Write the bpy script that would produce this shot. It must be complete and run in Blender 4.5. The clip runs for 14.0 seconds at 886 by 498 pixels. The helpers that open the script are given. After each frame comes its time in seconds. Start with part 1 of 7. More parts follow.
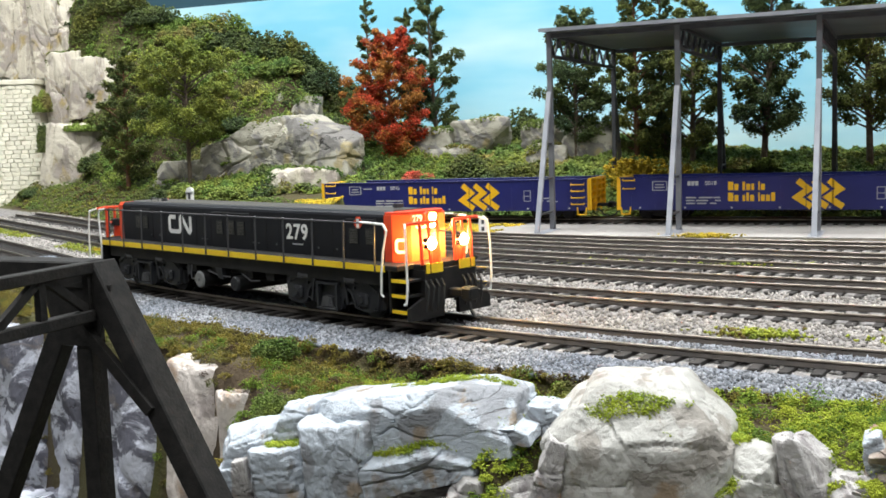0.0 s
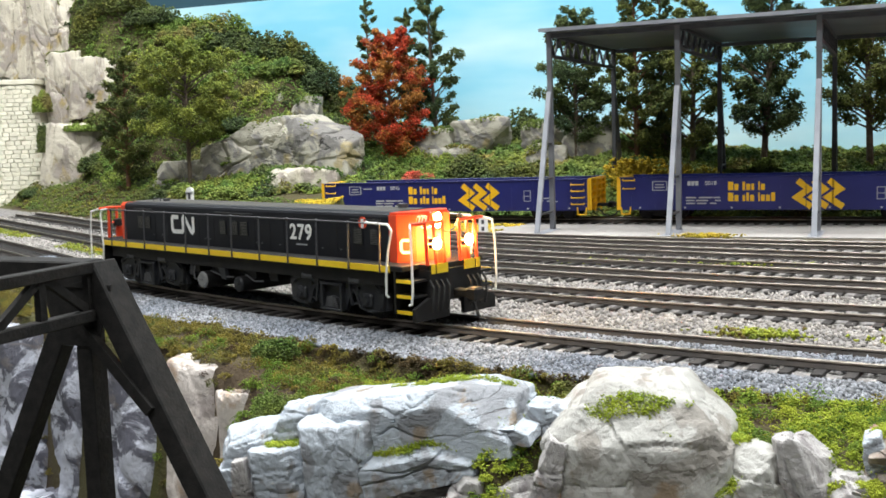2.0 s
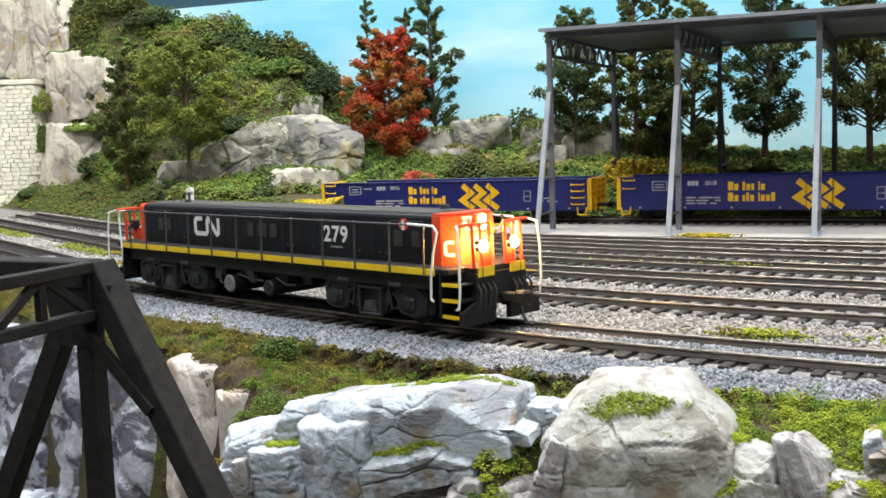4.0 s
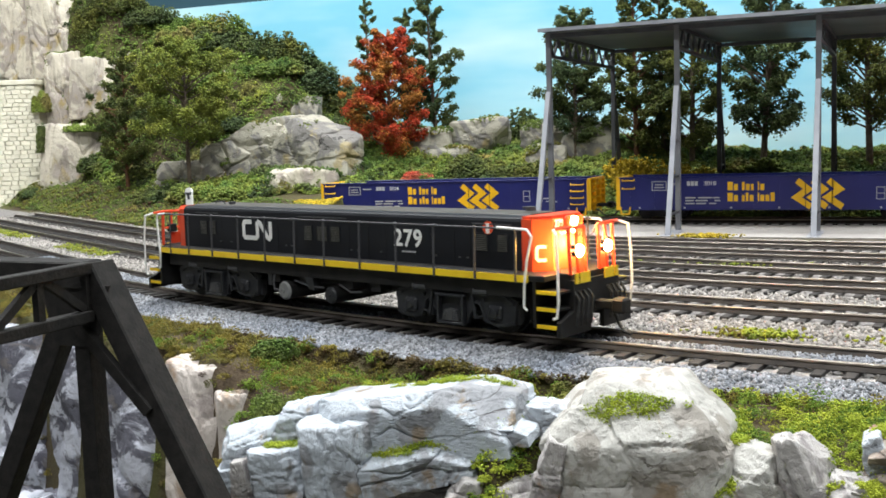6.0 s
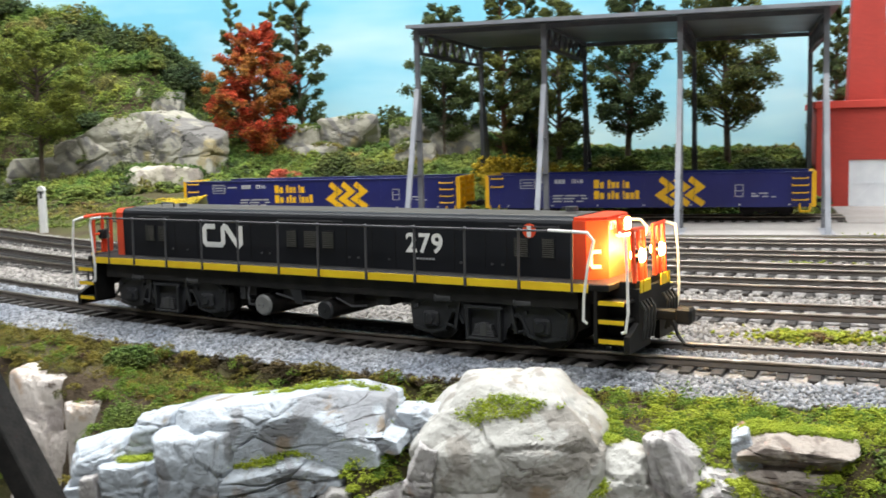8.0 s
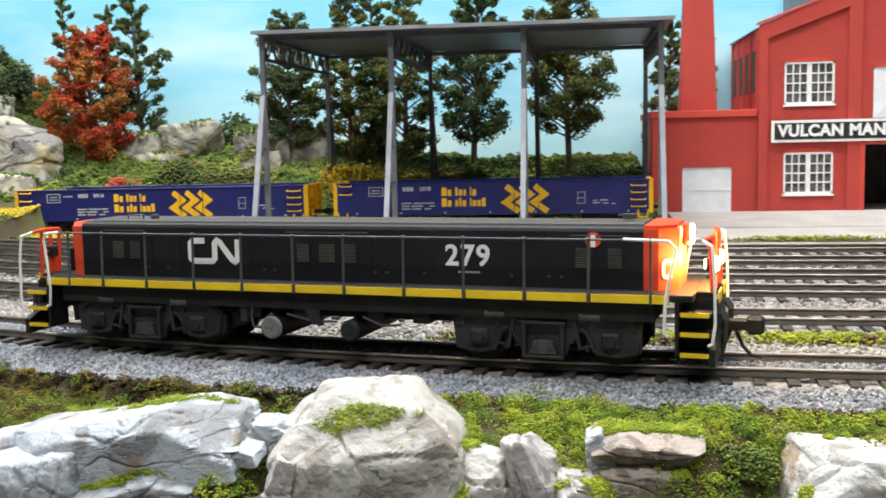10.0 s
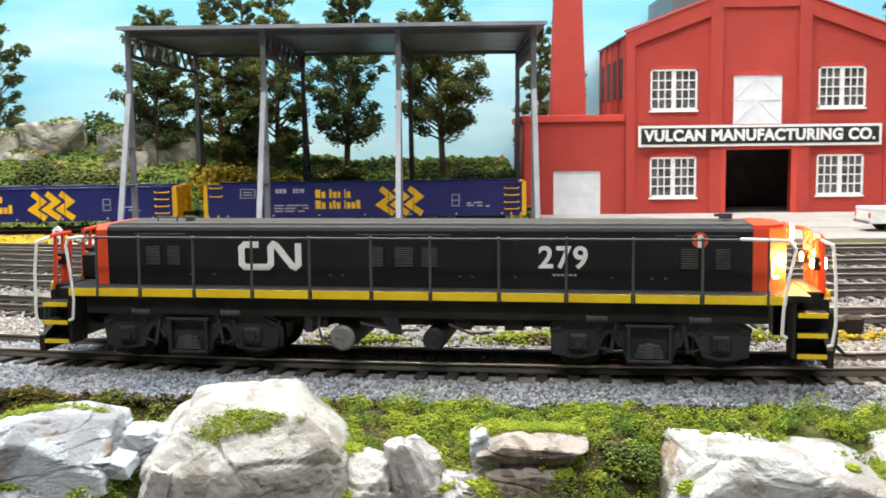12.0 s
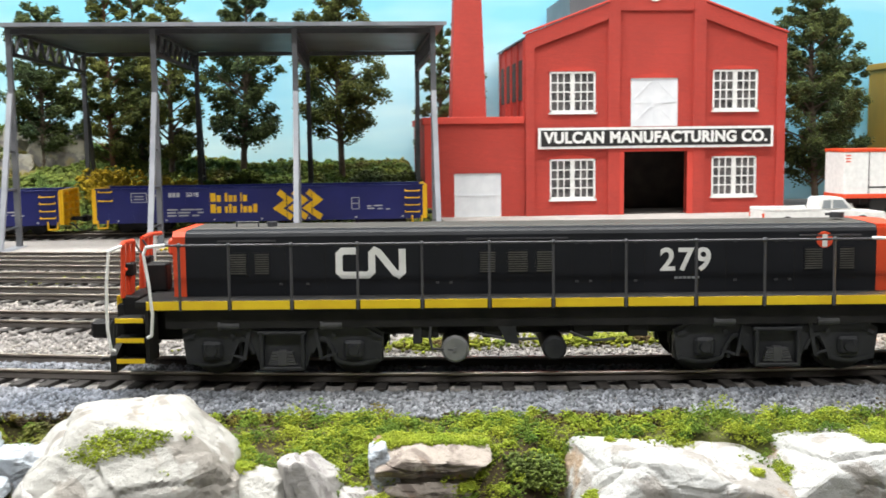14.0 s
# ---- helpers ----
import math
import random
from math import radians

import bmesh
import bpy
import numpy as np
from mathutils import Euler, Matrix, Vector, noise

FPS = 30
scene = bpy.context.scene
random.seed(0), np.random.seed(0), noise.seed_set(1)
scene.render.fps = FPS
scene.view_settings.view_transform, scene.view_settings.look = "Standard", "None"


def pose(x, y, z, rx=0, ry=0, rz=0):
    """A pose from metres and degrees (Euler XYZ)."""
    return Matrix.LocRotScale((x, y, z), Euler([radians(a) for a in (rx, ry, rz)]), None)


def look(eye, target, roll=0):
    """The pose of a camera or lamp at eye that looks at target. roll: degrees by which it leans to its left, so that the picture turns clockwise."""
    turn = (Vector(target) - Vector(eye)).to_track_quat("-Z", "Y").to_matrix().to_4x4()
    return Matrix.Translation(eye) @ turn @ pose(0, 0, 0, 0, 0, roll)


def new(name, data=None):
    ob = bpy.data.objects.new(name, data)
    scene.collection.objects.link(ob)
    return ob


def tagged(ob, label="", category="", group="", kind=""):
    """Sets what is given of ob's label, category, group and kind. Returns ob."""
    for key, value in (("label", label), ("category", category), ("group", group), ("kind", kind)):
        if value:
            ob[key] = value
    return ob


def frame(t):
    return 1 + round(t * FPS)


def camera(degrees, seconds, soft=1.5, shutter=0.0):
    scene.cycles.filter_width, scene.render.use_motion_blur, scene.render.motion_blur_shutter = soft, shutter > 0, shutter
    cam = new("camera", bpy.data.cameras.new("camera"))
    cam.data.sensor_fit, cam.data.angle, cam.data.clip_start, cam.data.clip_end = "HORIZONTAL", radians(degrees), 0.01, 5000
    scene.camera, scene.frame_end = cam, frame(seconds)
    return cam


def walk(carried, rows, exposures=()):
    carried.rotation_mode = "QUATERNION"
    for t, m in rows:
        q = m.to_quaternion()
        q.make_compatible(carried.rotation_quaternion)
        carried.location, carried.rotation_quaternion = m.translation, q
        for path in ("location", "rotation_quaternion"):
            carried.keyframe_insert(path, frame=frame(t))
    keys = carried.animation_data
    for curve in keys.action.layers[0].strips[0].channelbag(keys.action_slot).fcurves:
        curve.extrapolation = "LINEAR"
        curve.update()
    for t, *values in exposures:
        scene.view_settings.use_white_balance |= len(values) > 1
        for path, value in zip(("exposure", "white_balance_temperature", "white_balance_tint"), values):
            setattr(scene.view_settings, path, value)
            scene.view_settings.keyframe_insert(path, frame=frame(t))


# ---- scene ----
cam = camera(45.9, 14.0, soft=1.7, shutter=0.6)


def view(x, y, z, yaw, pitch, roll):
    return pose(x * 0.001, y * 0.001, z * 0.001, 90 + pitch, roll, yaw)


walk(cam, [
    (0.0, view(154.9, -9.9, 55.24, 23.33, -6.23, 1.84)),
    (3.0, view(154.9, -9.9, 55.24, 23.33, -6.23, 1.84)),
    (5.5, view(154.9, -9.9, 55.24, 23.33, -6.23, 1.84)),
    (6.0, view(154.95, -9.6, 55.24, 23.31, -6.22, 1.86)),
    (6.5, view(155.3, -7.5, 55.14, 22.38, -6.22, 1.92)),
    (7.0, view(154.6, -6.2, 55.1, 21.04, -6.26, 1.94)),
    (7.5, view(154.2, -3.6, 54.6, 19.5, -6.37, 1.88)),
    (8.0, view(152.7, -1.5, 54.46, 16.22, -6.5, 1.52)),
    (8.2, view(152.4, -1.4, 54.44, 15.3, -6.4, 1.47)),
    (10.3, view(149.9, -1.1, 54.35, 6.75, -6.27, 1.22)),
    (10.5, view(149.6, -1.2, 54.29, 6.12, -6.25, 1.18)),
    (11.0, view(148.6, -1.0, 53.6, 3.85, -6.13, 0.93)),
    (11.5, view(148.0, 0.5, 53.45, 2.02, -6.11, 0.7)),
    (12.0, view(147.6, 1.9, 53.33, 0.68, -6.18, 0.68)),
    (12.5, view(147.6, 4.3, 53.2, -1.01, -6.26, 0.6)),
    (13.0, view(147.7, 6.0, 53.2, -2.01, -6.31, 0.54)),
    (13.5, view(148.1, 8.2, 52.9, -3.08, -6.25, 0.6)),
    (14.0, view(148.8, 10.6, 52.8, -4.69, -6.09, 0.68)),
], exposures=[(0.0, 0.0, 6500, 10), (7.0, 0.0, 6500, 10), (10.5, 0.09, 6700, 11), (12.5, 0.18, 6750, 11), (14.0, 0.17, 6750, 11)])

# ---- light: a hobby room with fluorescent fixtures overhead ----
world = bpy.data.worlds.new("room_air")
world.use_nodes = True
world.node_tree.nodes["Background"].inputs[0].default_value = (0.75, 0.87, 1.0, 1)
world.node_tree.nodes["Background"].inputs[1].default_value = 0.05
scene.world = world


def area(name, x, y, z, tx, ty, tz, sx, sy, watts, colour):
    d = bpy.data.lights.new(name, "AREA")
    d.shape, d.size, d.size_y, d.energy, d.color = "RECTANGLE", sx, sy, watts, colour
    ob = new(name, d)
    ob.matrix_world = look((x, y, z), (tx, ty, tz))
    return ob


# three tubes hang over the layout, one more behind the camera's aisle
LAMPS = [(-0.45, 0.30, 1.1), (0.55, 0.30, 1.1), (0.1, -0.55, 1.15), (-0.5, 0.62, 1.15), (0.5, 0.62, 1.15)]
WATTS = [14, 11.5, 16, 12, 9]
for (lx_, ly_, lz_), w_ in zip(LAMPS, WATTS):
    area("fluorescent_tube", lx_, ly_, lz_ - 0.03, lx_, ly_ + 0.02, 0, 1.1, 0.12, w_, (0.97, 1.0, 1.0))

# ---- materials ----


def mat(name, colour, rough=0.6, metal=0.0, other=None, scale=400.0, mix=(0.35, 0.65), bump=0.0, bscale=None, fine=None,
        emit=0.0, spec=0.5, coat=0.0, rand=0.0, island=0.0, detail=6.0):
    """Principled material: two-tone noise at one scale, bump and fine speckle at another."""
    m = bpy.data.materials.new(name)
    m.use_nodes = True
    nt = m.node_tree
    b = nt.nodes["Principled BSDF"]
    b.inputs["Roughness"].default_value, b.inputs["Metallic"].default_value = rough, metal
    b.inputs["Specular IOR Level"].default_value = spec
    b.inputs["Coat Weight"].default_value = coat
    b.inputs["Base Color"].default_value = (*colour, 1)
    tc = nt.nodes.new("ShaderNodeTexCoord")
    col = None
    if other:
        n = nt.nodes.new("ShaderNodeTexNoise")
        n.inputs["Scale"].default_value, n.inputs["Detail"].default_value = scale, detail
        nt.links.new(tc.outputs["Object"], n.inputs["Vector"])
        r = nt.nodes.new("ShaderNodeValToRGB")
        r.color_ramp.elements[0].position, r.color_ramp.elements[1].position = mix
        r.color_ramp.elements[0].color, r.color_ramp.elements[1].color = (*colour, 1), (*other, 1)
        nt.links.new(n.outputs["Fac"], r.inputs["Fac"])
        col = r.outputs["Color"]
        if fine:
            n2 = nt.nodes.new("ShaderNodeTexNoise")
            n2.inputs["Scale"].default_value, n2.inputs["Detail"].default_value = fine[0], 3
            nt.links.new(tc.outputs["Object"], n2.inputs["Vector"])
            r2 = nt.nodes.new("ShaderNodeValToRGB")
            r2.color_ramp.elements[0].position, r2.color_ramp.elements[1].position = fine[2]
            mx = nt.nodes.new("ShaderNodeMixRGB")
            nt.links.new(n2.outputs["Fac"], r2.inputs["Fac"])
            nt.links.new(r2.outputs["Color"], mx.inputs["Fac"])
            nt.links.new(col, mx.inputs["Color1"])
            mx.inputs["Color2"].default_value = (*fine[1], 1)
            col = mx.outputs["Color"]
    if rand or island:
        src = nt.nodes.new("ShaderNodeObjectInfo" if rand else "ShaderNodeNewGeometry")
        out = src.outputs["Random"] if rand else src.outputs["Random Per Island"]
        mr = nt.nodes.new("ShaderNodeMapRange")
        k = rand or island
        mr.inputs["To Min"].default_value, mr.inputs["To Max"].default_value = 1 - k, 1 + k
        nt.links.new(out, mr.inputs["Value"])
        hs = nt.nodes.new("ShaderNodeHueSaturation")
        if col is None:
            hs.inputs["Color"].default_value = (*colour, 1)
        else:
            nt.links.new(col, hs.inputs["Color"])
        nt.links.new(mr.outputs["Result"], hs.inputs["Value"])
        col = hs.outputs["Color"]
    if col is not None:
        nt.links.new(col, b.inputs["Base Color"])
    if bump:
        nb = nt.nodes.new("ShaderNodeTexNoise")
        nb.inputs["Scale"].default_value, nb.inputs["Detail"].default_value = bscale or scale * 4, 5
        nt.links.new(tc.outputs["Object"], nb.inputs["Vector"])
        bp = nt.nodes.new("ShaderNodeBump")
        bp.inputs["Strength"].default_value, bp.inputs["Distance"].default_value = 1.0, bump
        nt.links.new(nb.outputs["Fac"], bp.inputs["Height"])
        nt.links.new(bp.outputs["Normal"], b.inputs["Normal"])
    if emit:
        b.inputs["Emission Color"].default_value = (*colour, 1)
        b.inputs["Emission Strength"].default_value = emit
    return m


BLACK = mat("satin_black_paint", (0.009, 0.010, 0.013), 0.5, other=(0.014, 0.015, 0.019), scale=60, bump=2e-5, bscale=900, spec=0.22)
CHASSIS = mat("dusty_black_plastic", (0.006, 0.006, 0.007), 0.6, spec=0.25, other=(0.016, 0.015, 0.015), scale=180, bump=4e-5, bscale=900)
CYLM = mat("worn_grey_castings", (0.035, 0.036, 0.04), 0.55, other=(0.06, 0.06, 0.064), scale=300, spec=0.4)
TRUCKM = mat("dark_grey_plastic", (0.013, 0.014, 0.017), 0.5, spec=0.35, other=(0.028, 0.029, 0.033), scale=200, bump=4e-5, bscale=900)
ROOFM = mat("lit_hood_roof", (0.045, 0.042, 0.035), 0.6, other=(0.06, 0.056, 0.05), scale=90, bump=2e-5)
YELLOW = mat("yellow_paint", (0.78, 0.55, 0.015), 0.45, other=(0.7, 0.46, 0.012), scale=200)
REDPAINT = mat("red_orange_paint", (0.72, 0.075, 0.022), 0.42, other=(0.62, 0.06, 0.02), scale=120)
WHITE = mat("white_paint", (0.8, 0.8, 0.79), 0.5, other=(0.7, 0.7, 0.69), scale=300)
STEEL = mat("grey_wire_rail", (0.06, 0.06, 0.066), 0.5, 0.2)
WHEELM = mat("worn_steel", (0.3, 0.29, 0.28), 0.35, 0.9)
TANKM = mat("grey_tank_end", (0.13, 0.135, 0.14), 0.5, other=(0.2, 0.2, 0.2), scale=300)
LED = mat("lit_lamp", (1.0, 0.66, 0.22), 0.3, emit=420.0)
BULB = mat("lit_bulb", (1.0, 0.55, 0.14), 0.3, emit=1300.0)
GREYBAR = mat("faded_white_print", (0.4, 0.41, 0.43), 0.6)
BLUE = mat("blue_car_paint", (0.006, 0.010, 0.105), 0.4, other=(0.009, 0.014, 0.125), scale=80, bump=1e-5)
CARYEL = mat("yellow_car_paint", (0.85, 0.5, 0.01), 0.45, other=(0.75, 0.42, 0.01), scale=150)
RAILTOP = mat("polished_rail_head", (0.42, 0.37, 0.32), 0.33, 1.0, other=(0.26, 0.22, 0.19), scale=60)
RAILM = mat("rust_brown_rail", (0.030, 0.024, 0.021), 0.75, 0.0, other=(0.05, 0.039, 0.032), scale=150, bump=3e-5)
TIE = mat("dark_brown_sleeper", (0.012, 0.011, 0.011), 0.75, other=(0.034, 0.029, 0.026), scale=350, bump=6e-5, bscale=1500, rand=0.3)
GRIT = mat("grey_ballast_bed", (0.17, 0.16, 0.155), 0.95, other=(0.30, 0.28, 0.265), scale=500, bump=3e-4, bscale=1200, fine=(1400, (0.14, 0.13, 0.13), (0.5, 0.62)))
STONE = mat("crushed_stone", (0.14, 0.155, 0.185), 0.9, other=(0.22, 0.225, 0.24), scale=40, island=0.62)
STONEF = mat("crushed_stone_yard", (0.22, 0.205, 0.195), 0.9, other=(0.32, 0.295, 0.27), scale=30, island=0.6)
CONC = mat("pale_concrete", (0.29, 0.27, 0.255), 0.85, other=(0.36, 0.335, 0.315), scale=40, bump=6e-5, bscale=900, fine=(700, (0.24, 0.22, 0.21), (0.52, 0.7)))


def rock_mat(name, pale, grey, stain, crack, sc=1.0, more=0.0, grain=(0.5, 0.7, 2.2)):
    """Washed plaster rock: pale wash, grey-violet patches, ochre stains and thin dark cracks, with rough relief."""
    m = bpy.data.materials.new(name)
    m.use_nodes = True
    nt = m.node_tree
    b = nt.nodes["Principled BSDF"]
    b.inputs["Roughness"].default_value, b.inputs["Specular IOR Level"].default_value = 0.85, 0.3
    tc = nt.nodes.new("ShaderNodeTexCoord")

    def tex(scale, detail, dist=0.0, rough=0.55, stretch=None):
        n = nt.nodes.new("ShaderNodeTexNoise")
        n.inputs["Scale"].default_value, n.inputs["Detail"].default_value = scale * sc, detail
        n.inputs["Distortion"].default_value, n.inputs["Roughness"].default_value = dist, rough
        src = tc.outputs["Object"]
        if stretch:
            mp = nt.nodes.new("ShaderNodeMapping")
            mp.inputs["Scale"].default_value, mp.inputs["Rotation"].default_value = stretch, (0.2, 0.35, 0.1)
            nt.links.new(src, mp.inputs["Vector"])
            src = mp.outputs["Vector"]
        nt.links.new(src, n.inputs["Vector"])
        return n.outputs["Fac"]

    def ramp(f, lo, hi):
        r = nt.nodes.new("ShaderNodeMapRange")
        r.interpolation_type = "SMOOTHSTEP"
        r.inputs["From Min"].default_value, r.inputs["From Max"].default_value = lo, hi
        nt.links.new(f, r.inputs["Value"])
        return r.outputs["Result"]

    def blend(c1, c2, f):
        mx = nt.nodes.new("ShaderNodeMixRGB")
        for s_, v in (("Color1", c1), ("Color2", c2)):
            if isinstance(v, tuple):
                mx.inputs[s_].default_value = (*v, 1)
            else:
                nt.links.new(v, mx.inputs[s_])
        nt.links.new(f, mx.inputs["Fac"])
        return mx.outputs["Color"]

    big = tex(75, 9, 0.7, 0.62)
    fine = tex(330, 6, 0.3, 0.65)
    lay = tex(60, 6, 1.2, 0.6, grain)
    sub_ = nt.nodes.new("ShaderNodeMath")
    sub_.operation = "SUBTRACT"
    nt.links.new(lay, sub_.inputs[0])
    sub_.inputs[1].default_value = 0.5
    ab = nt.nodes.new("ShaderNodeMath")
    ab.operation = "ABSOLUTE"
    nt.links.new(sub_.outputs[0], ab.inputs[0])
    line = ramp(ab.outputs[0], 0.017 + 0.1 * more, 0.0)
    brk = ramp(tex(70, 3), 0.58, 0.72)
    lf = nt.nodes.new("ShaderNodeMath")
    lf.operation = "MULTIPLY"
    nt.links.new(line, lf.inputs[0])
    nt.links.new(brk, lf.inputs[1])
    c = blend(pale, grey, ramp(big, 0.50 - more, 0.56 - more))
    c = blend(c, stain, ramp(tex(52, 9, 0.9, 0.65), 0.54, 0.62))
    c = blend(c, grey, ramp(fine, 0.56, 0.74))
    c = blend(c, crack, lf.outputs[0])
    nt.links.new(c, b.inputs["Base Color"])
    hgt = nt.nodes.new("ShaderNodeMath")
    hgt.operation = "MULTIPLY_ADD"
    nt.links.new(lf.outputs[0], hgt.inputs[0])
    hgt.inputs[1].default_value = -0.35
    nt.links.new(tex(170, 9, 0.4, 0.68), hgt.inputs[2])
    bp = nt.nodes.new("ShaderNodeBump")
    bp.inputs["Strength"].default_value, bp.inputs["Distance"].default_value = 1.0, 1.4e-3
    nt.links.new(hgt.outputs[0], bp.inputs["Height"])
    nt.links.new(bp.outputs["Normal"], b.inputs["Normal"])
    return m


ROCK = rock_mat("pale_plaster_rock", (0.43, 0.47, 0.52), (0.27, 0.28, 0.30), (0.26, 0.21, 0.16), (0.10, 0.09, 0.09))
ROCKW = rock_mat("white_plaster_rock", (0.46, 0.46, 0.45), (0.31, 0.29, 0.27), (0.27, 0.20, 0.14), (0.20, 0.17, 0.15), 0.8, 0.03, (0.9, 0.8, 1.5))
ROCKB = rock_mat("cream_boulder_rock", (0.42, 0.41, 0.385), (0.27, 0.25, 0.225), (0.24, 0.18, 0.125), (0.16, 0.13, 0.11), 0.7, 0.0, (0.9, 0.8, 1.5))
ROCKL = rock_mat("pale_pink_rock", (0.60, 0.54, 0.50), (0.40, 0.35, 0.33), (0.44, 0.33, 0.25), (0.10, 0.08, 0.075), 0.8, 0.0, (1.2, 1.0, 0.6))
ROCKN = rock_mat("pink_brown_rock", (0.38, 0.33, 0.29), (0.20, 0.165, 0.145), (0.30, 0.19, 0.12), (0.04, 0.03, 0.025), 0.9, 0.02, (0.5, 0.5, 2.4))
ROCKD = rock_mat("grey_weathered_rock", (0.36, 0.34, 0.28), (0.19, 0.18, 0.17), (0.30, 0.25, 0.14), (0.03, 0.028, 0.028), 0.4, 0.02, (1.2, 1.0, 1.0))
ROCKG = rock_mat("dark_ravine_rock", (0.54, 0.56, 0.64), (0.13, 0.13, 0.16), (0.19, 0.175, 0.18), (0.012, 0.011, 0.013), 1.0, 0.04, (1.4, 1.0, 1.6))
ROCKC = rock_mat("cliff_rock_cream", (0.52, 0.475, 0.39), (0.33, 0.29, 0.255), (0.32, 0.25, 0.12), (0.05, 0.04, 0.035), 0.38, 0.03, (2.0, 1.2, 0.5))
ROCKP = rock_mat("pinkish_rock", (0.42, 0.40, 0.39), (0.25, 0.23, 0.23), (0.34, 0.23, 0.17), (0.06, 0.05, 0.05))
MOSS = mat("moss_foam", (0.12, 0.165, 0.014), 0.95, other=(0.29, 0.31, 0.022), scale=110, island=0.12, fine=(90, (0.10, 0.065, 0.02), (0.58, 0.66)))
MOSSD = mat("dark_moss_foam", (0.06, 0.085, 0.014), 0.95, other=(0.19, 0.18, 0.025), scale=110, island=0.14, fine=(80, (0.06, 0.03, 0.012), (0.52, 0.62)))
MOSSB = mat("bright_moss_foam", (0.21, 0.29, 0.018), 0.95, other=(0.35, 0.40, 0.033), scale=160, island=0.16)
MOSSM = mat("mid_green_moss_foam", (0.08, 0.16, 0.015), 0.95, other=(0.17, 0.245, 0.022), scale=160, island=0.2)
MOSSO = mat("olive_brown_moss_foam", (0.10, 0.085, 0.016), 0.95, other=(0.23, 0.185, 0.026), scale=160, island=0.2)
MOSSK = mat("shade_brown_moss_foam", (0.034, 0.022, 0.009), 0.95, other=(0.09, 0.062, 0.02), scale=160, island=0.25)
SHRUB = mat("green_foam", (0.06, 0.12, 0.022), 0.95, other=(0.16, 0.19, 0.03), scale=40, island=0.5, fine=(24, (0.2, 0.16, 0.04), (0.55, 0.66)))
SHRUBY = mat("yellow_foam", (0.5, 0.34, 0.015), 0.95, other=(0.32, 0.26, 0.02), scale=60, island=0.4)
SHRUBR = mat("red_foam", (0.5, 0.07, 0.04), 0.95, other=(0.35, 0.1, 0.05), scale=60, island=0.4)
LEAF = mat("dark_green_foliage", (0.034, 0.062, 0.02), 0.9, other=(0.095, 0.12, 0.028), scale=35, island=0.55)
LEAFY = mat("olive_foliage", (0.13, 0.135, 0.02), 0.9, other=(0.05, 0.08, 0.02), scale=35, island=0.5)
LEAFM = mat("mid_green_foliage", (0.085, 0.16, 0.025), 0.9, other=(0.19, 0.24, 0.035), scale=35, island=0.5, fine=(26, (0.2, 0.17, 0.05), (0.56, 0.68)))
LEAFT = mat("yellow_green_foliage", (0.11, 0.16, 0.022), 0.9, other=(0.23, 0.25, 0.035), scale=35, island=0.5)
LEAFR = mat("autumn_red_foliage", (0.42, 0.045, 0.012), 0.9, other=(0.36, 0.15, 0.022), scale=40, mix=(0.45, 0.58), island=0.5)
BARK = mat("brown_bark", (0.07, 0.05, 0.035), 0.9, other=(0.13, 0.10, 0.07), scale=300, bump=3e-4, bscale=900)
BARKR = mat("red_brown_bark", (0.17, 0.075, 0.03), 0.9, other=(0.1, 0.05, 0.03), scale=300, bump=3e-4)
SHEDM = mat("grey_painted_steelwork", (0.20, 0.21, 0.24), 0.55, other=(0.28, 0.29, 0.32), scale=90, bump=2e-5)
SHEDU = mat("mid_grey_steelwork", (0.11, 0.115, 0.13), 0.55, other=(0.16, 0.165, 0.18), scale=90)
SHEDSHADE = mat("shaded_steelwork", (0.045, 0.047, 0.055), 0.6, other=(0.07, 0.072, 0.08), scale=120)
SHEDROOF = mat("grey_roof_sheet", (0.09, 0.094, 0.105), 0.45, other=(0.14, 0.145, 0.155), scale=30)
LOUVRE = mat("dusty_louvre_grey", (0.06, 0.058, 0.052), 0.6, other=(0.1, 0.096, 0.085), scale=300)
GIRDER = mat("weathered_black_girder", (0.007, 0.0065, 0.0065), 0.7, other=(0.017, 0.0155, 0.0145), scale=420, bump=1.5e-4, bscale=1500, spec=0.3)
DOORM = mat("white_plank_door", (0.74, 0.76, 0.79), 0.6, other=(0.66, 0.68, 0.72), scale=120)
PANE = mat("dark_window_pane", (0.05, 0.05, 0.055), 0.1, other=(0.16, 0.15, 0.15), scale=200)
DARKIN = mat("shade_dark_interior", (0.035, 0.03, 0.028), 0.9, other=(0.06, 0.05, 0.045), scale=80)
SIGNBLK = mat("black_sign_board", (0.012, 0.012, 0.013), 0.5)
RUBBER = mat("black_rubber", (0.015, 0.015, 0.015), 0.8)
GLASSD = mat("tinted_car_glass", (0.25, 0.28, 0.3), 0.1, other=(0.3, 0.33, 0.35), scale=200)
OCHRE = mat("ochre_wall", (0.42, 0.25, 0.03), 0.7, other=(0.36, 0.22, 0.03), scale=60)
PLASTERW = mat("white_room_wall", (0.7, 0.7, 0.68), 0.9, other=(0.65, 0.65, 0.63), scale=3)
FLOORM = mat("grey_room_floor", (0.25, 0.24, 0.23), 0.7, other=(0.3, 0.29, 0.28), scale=6)
VALANCE = mat("dark_teal_valance", (0.018, 0.06, 0.09), 0.8, other=(0.022, 0.07, 0.1), scale=4)
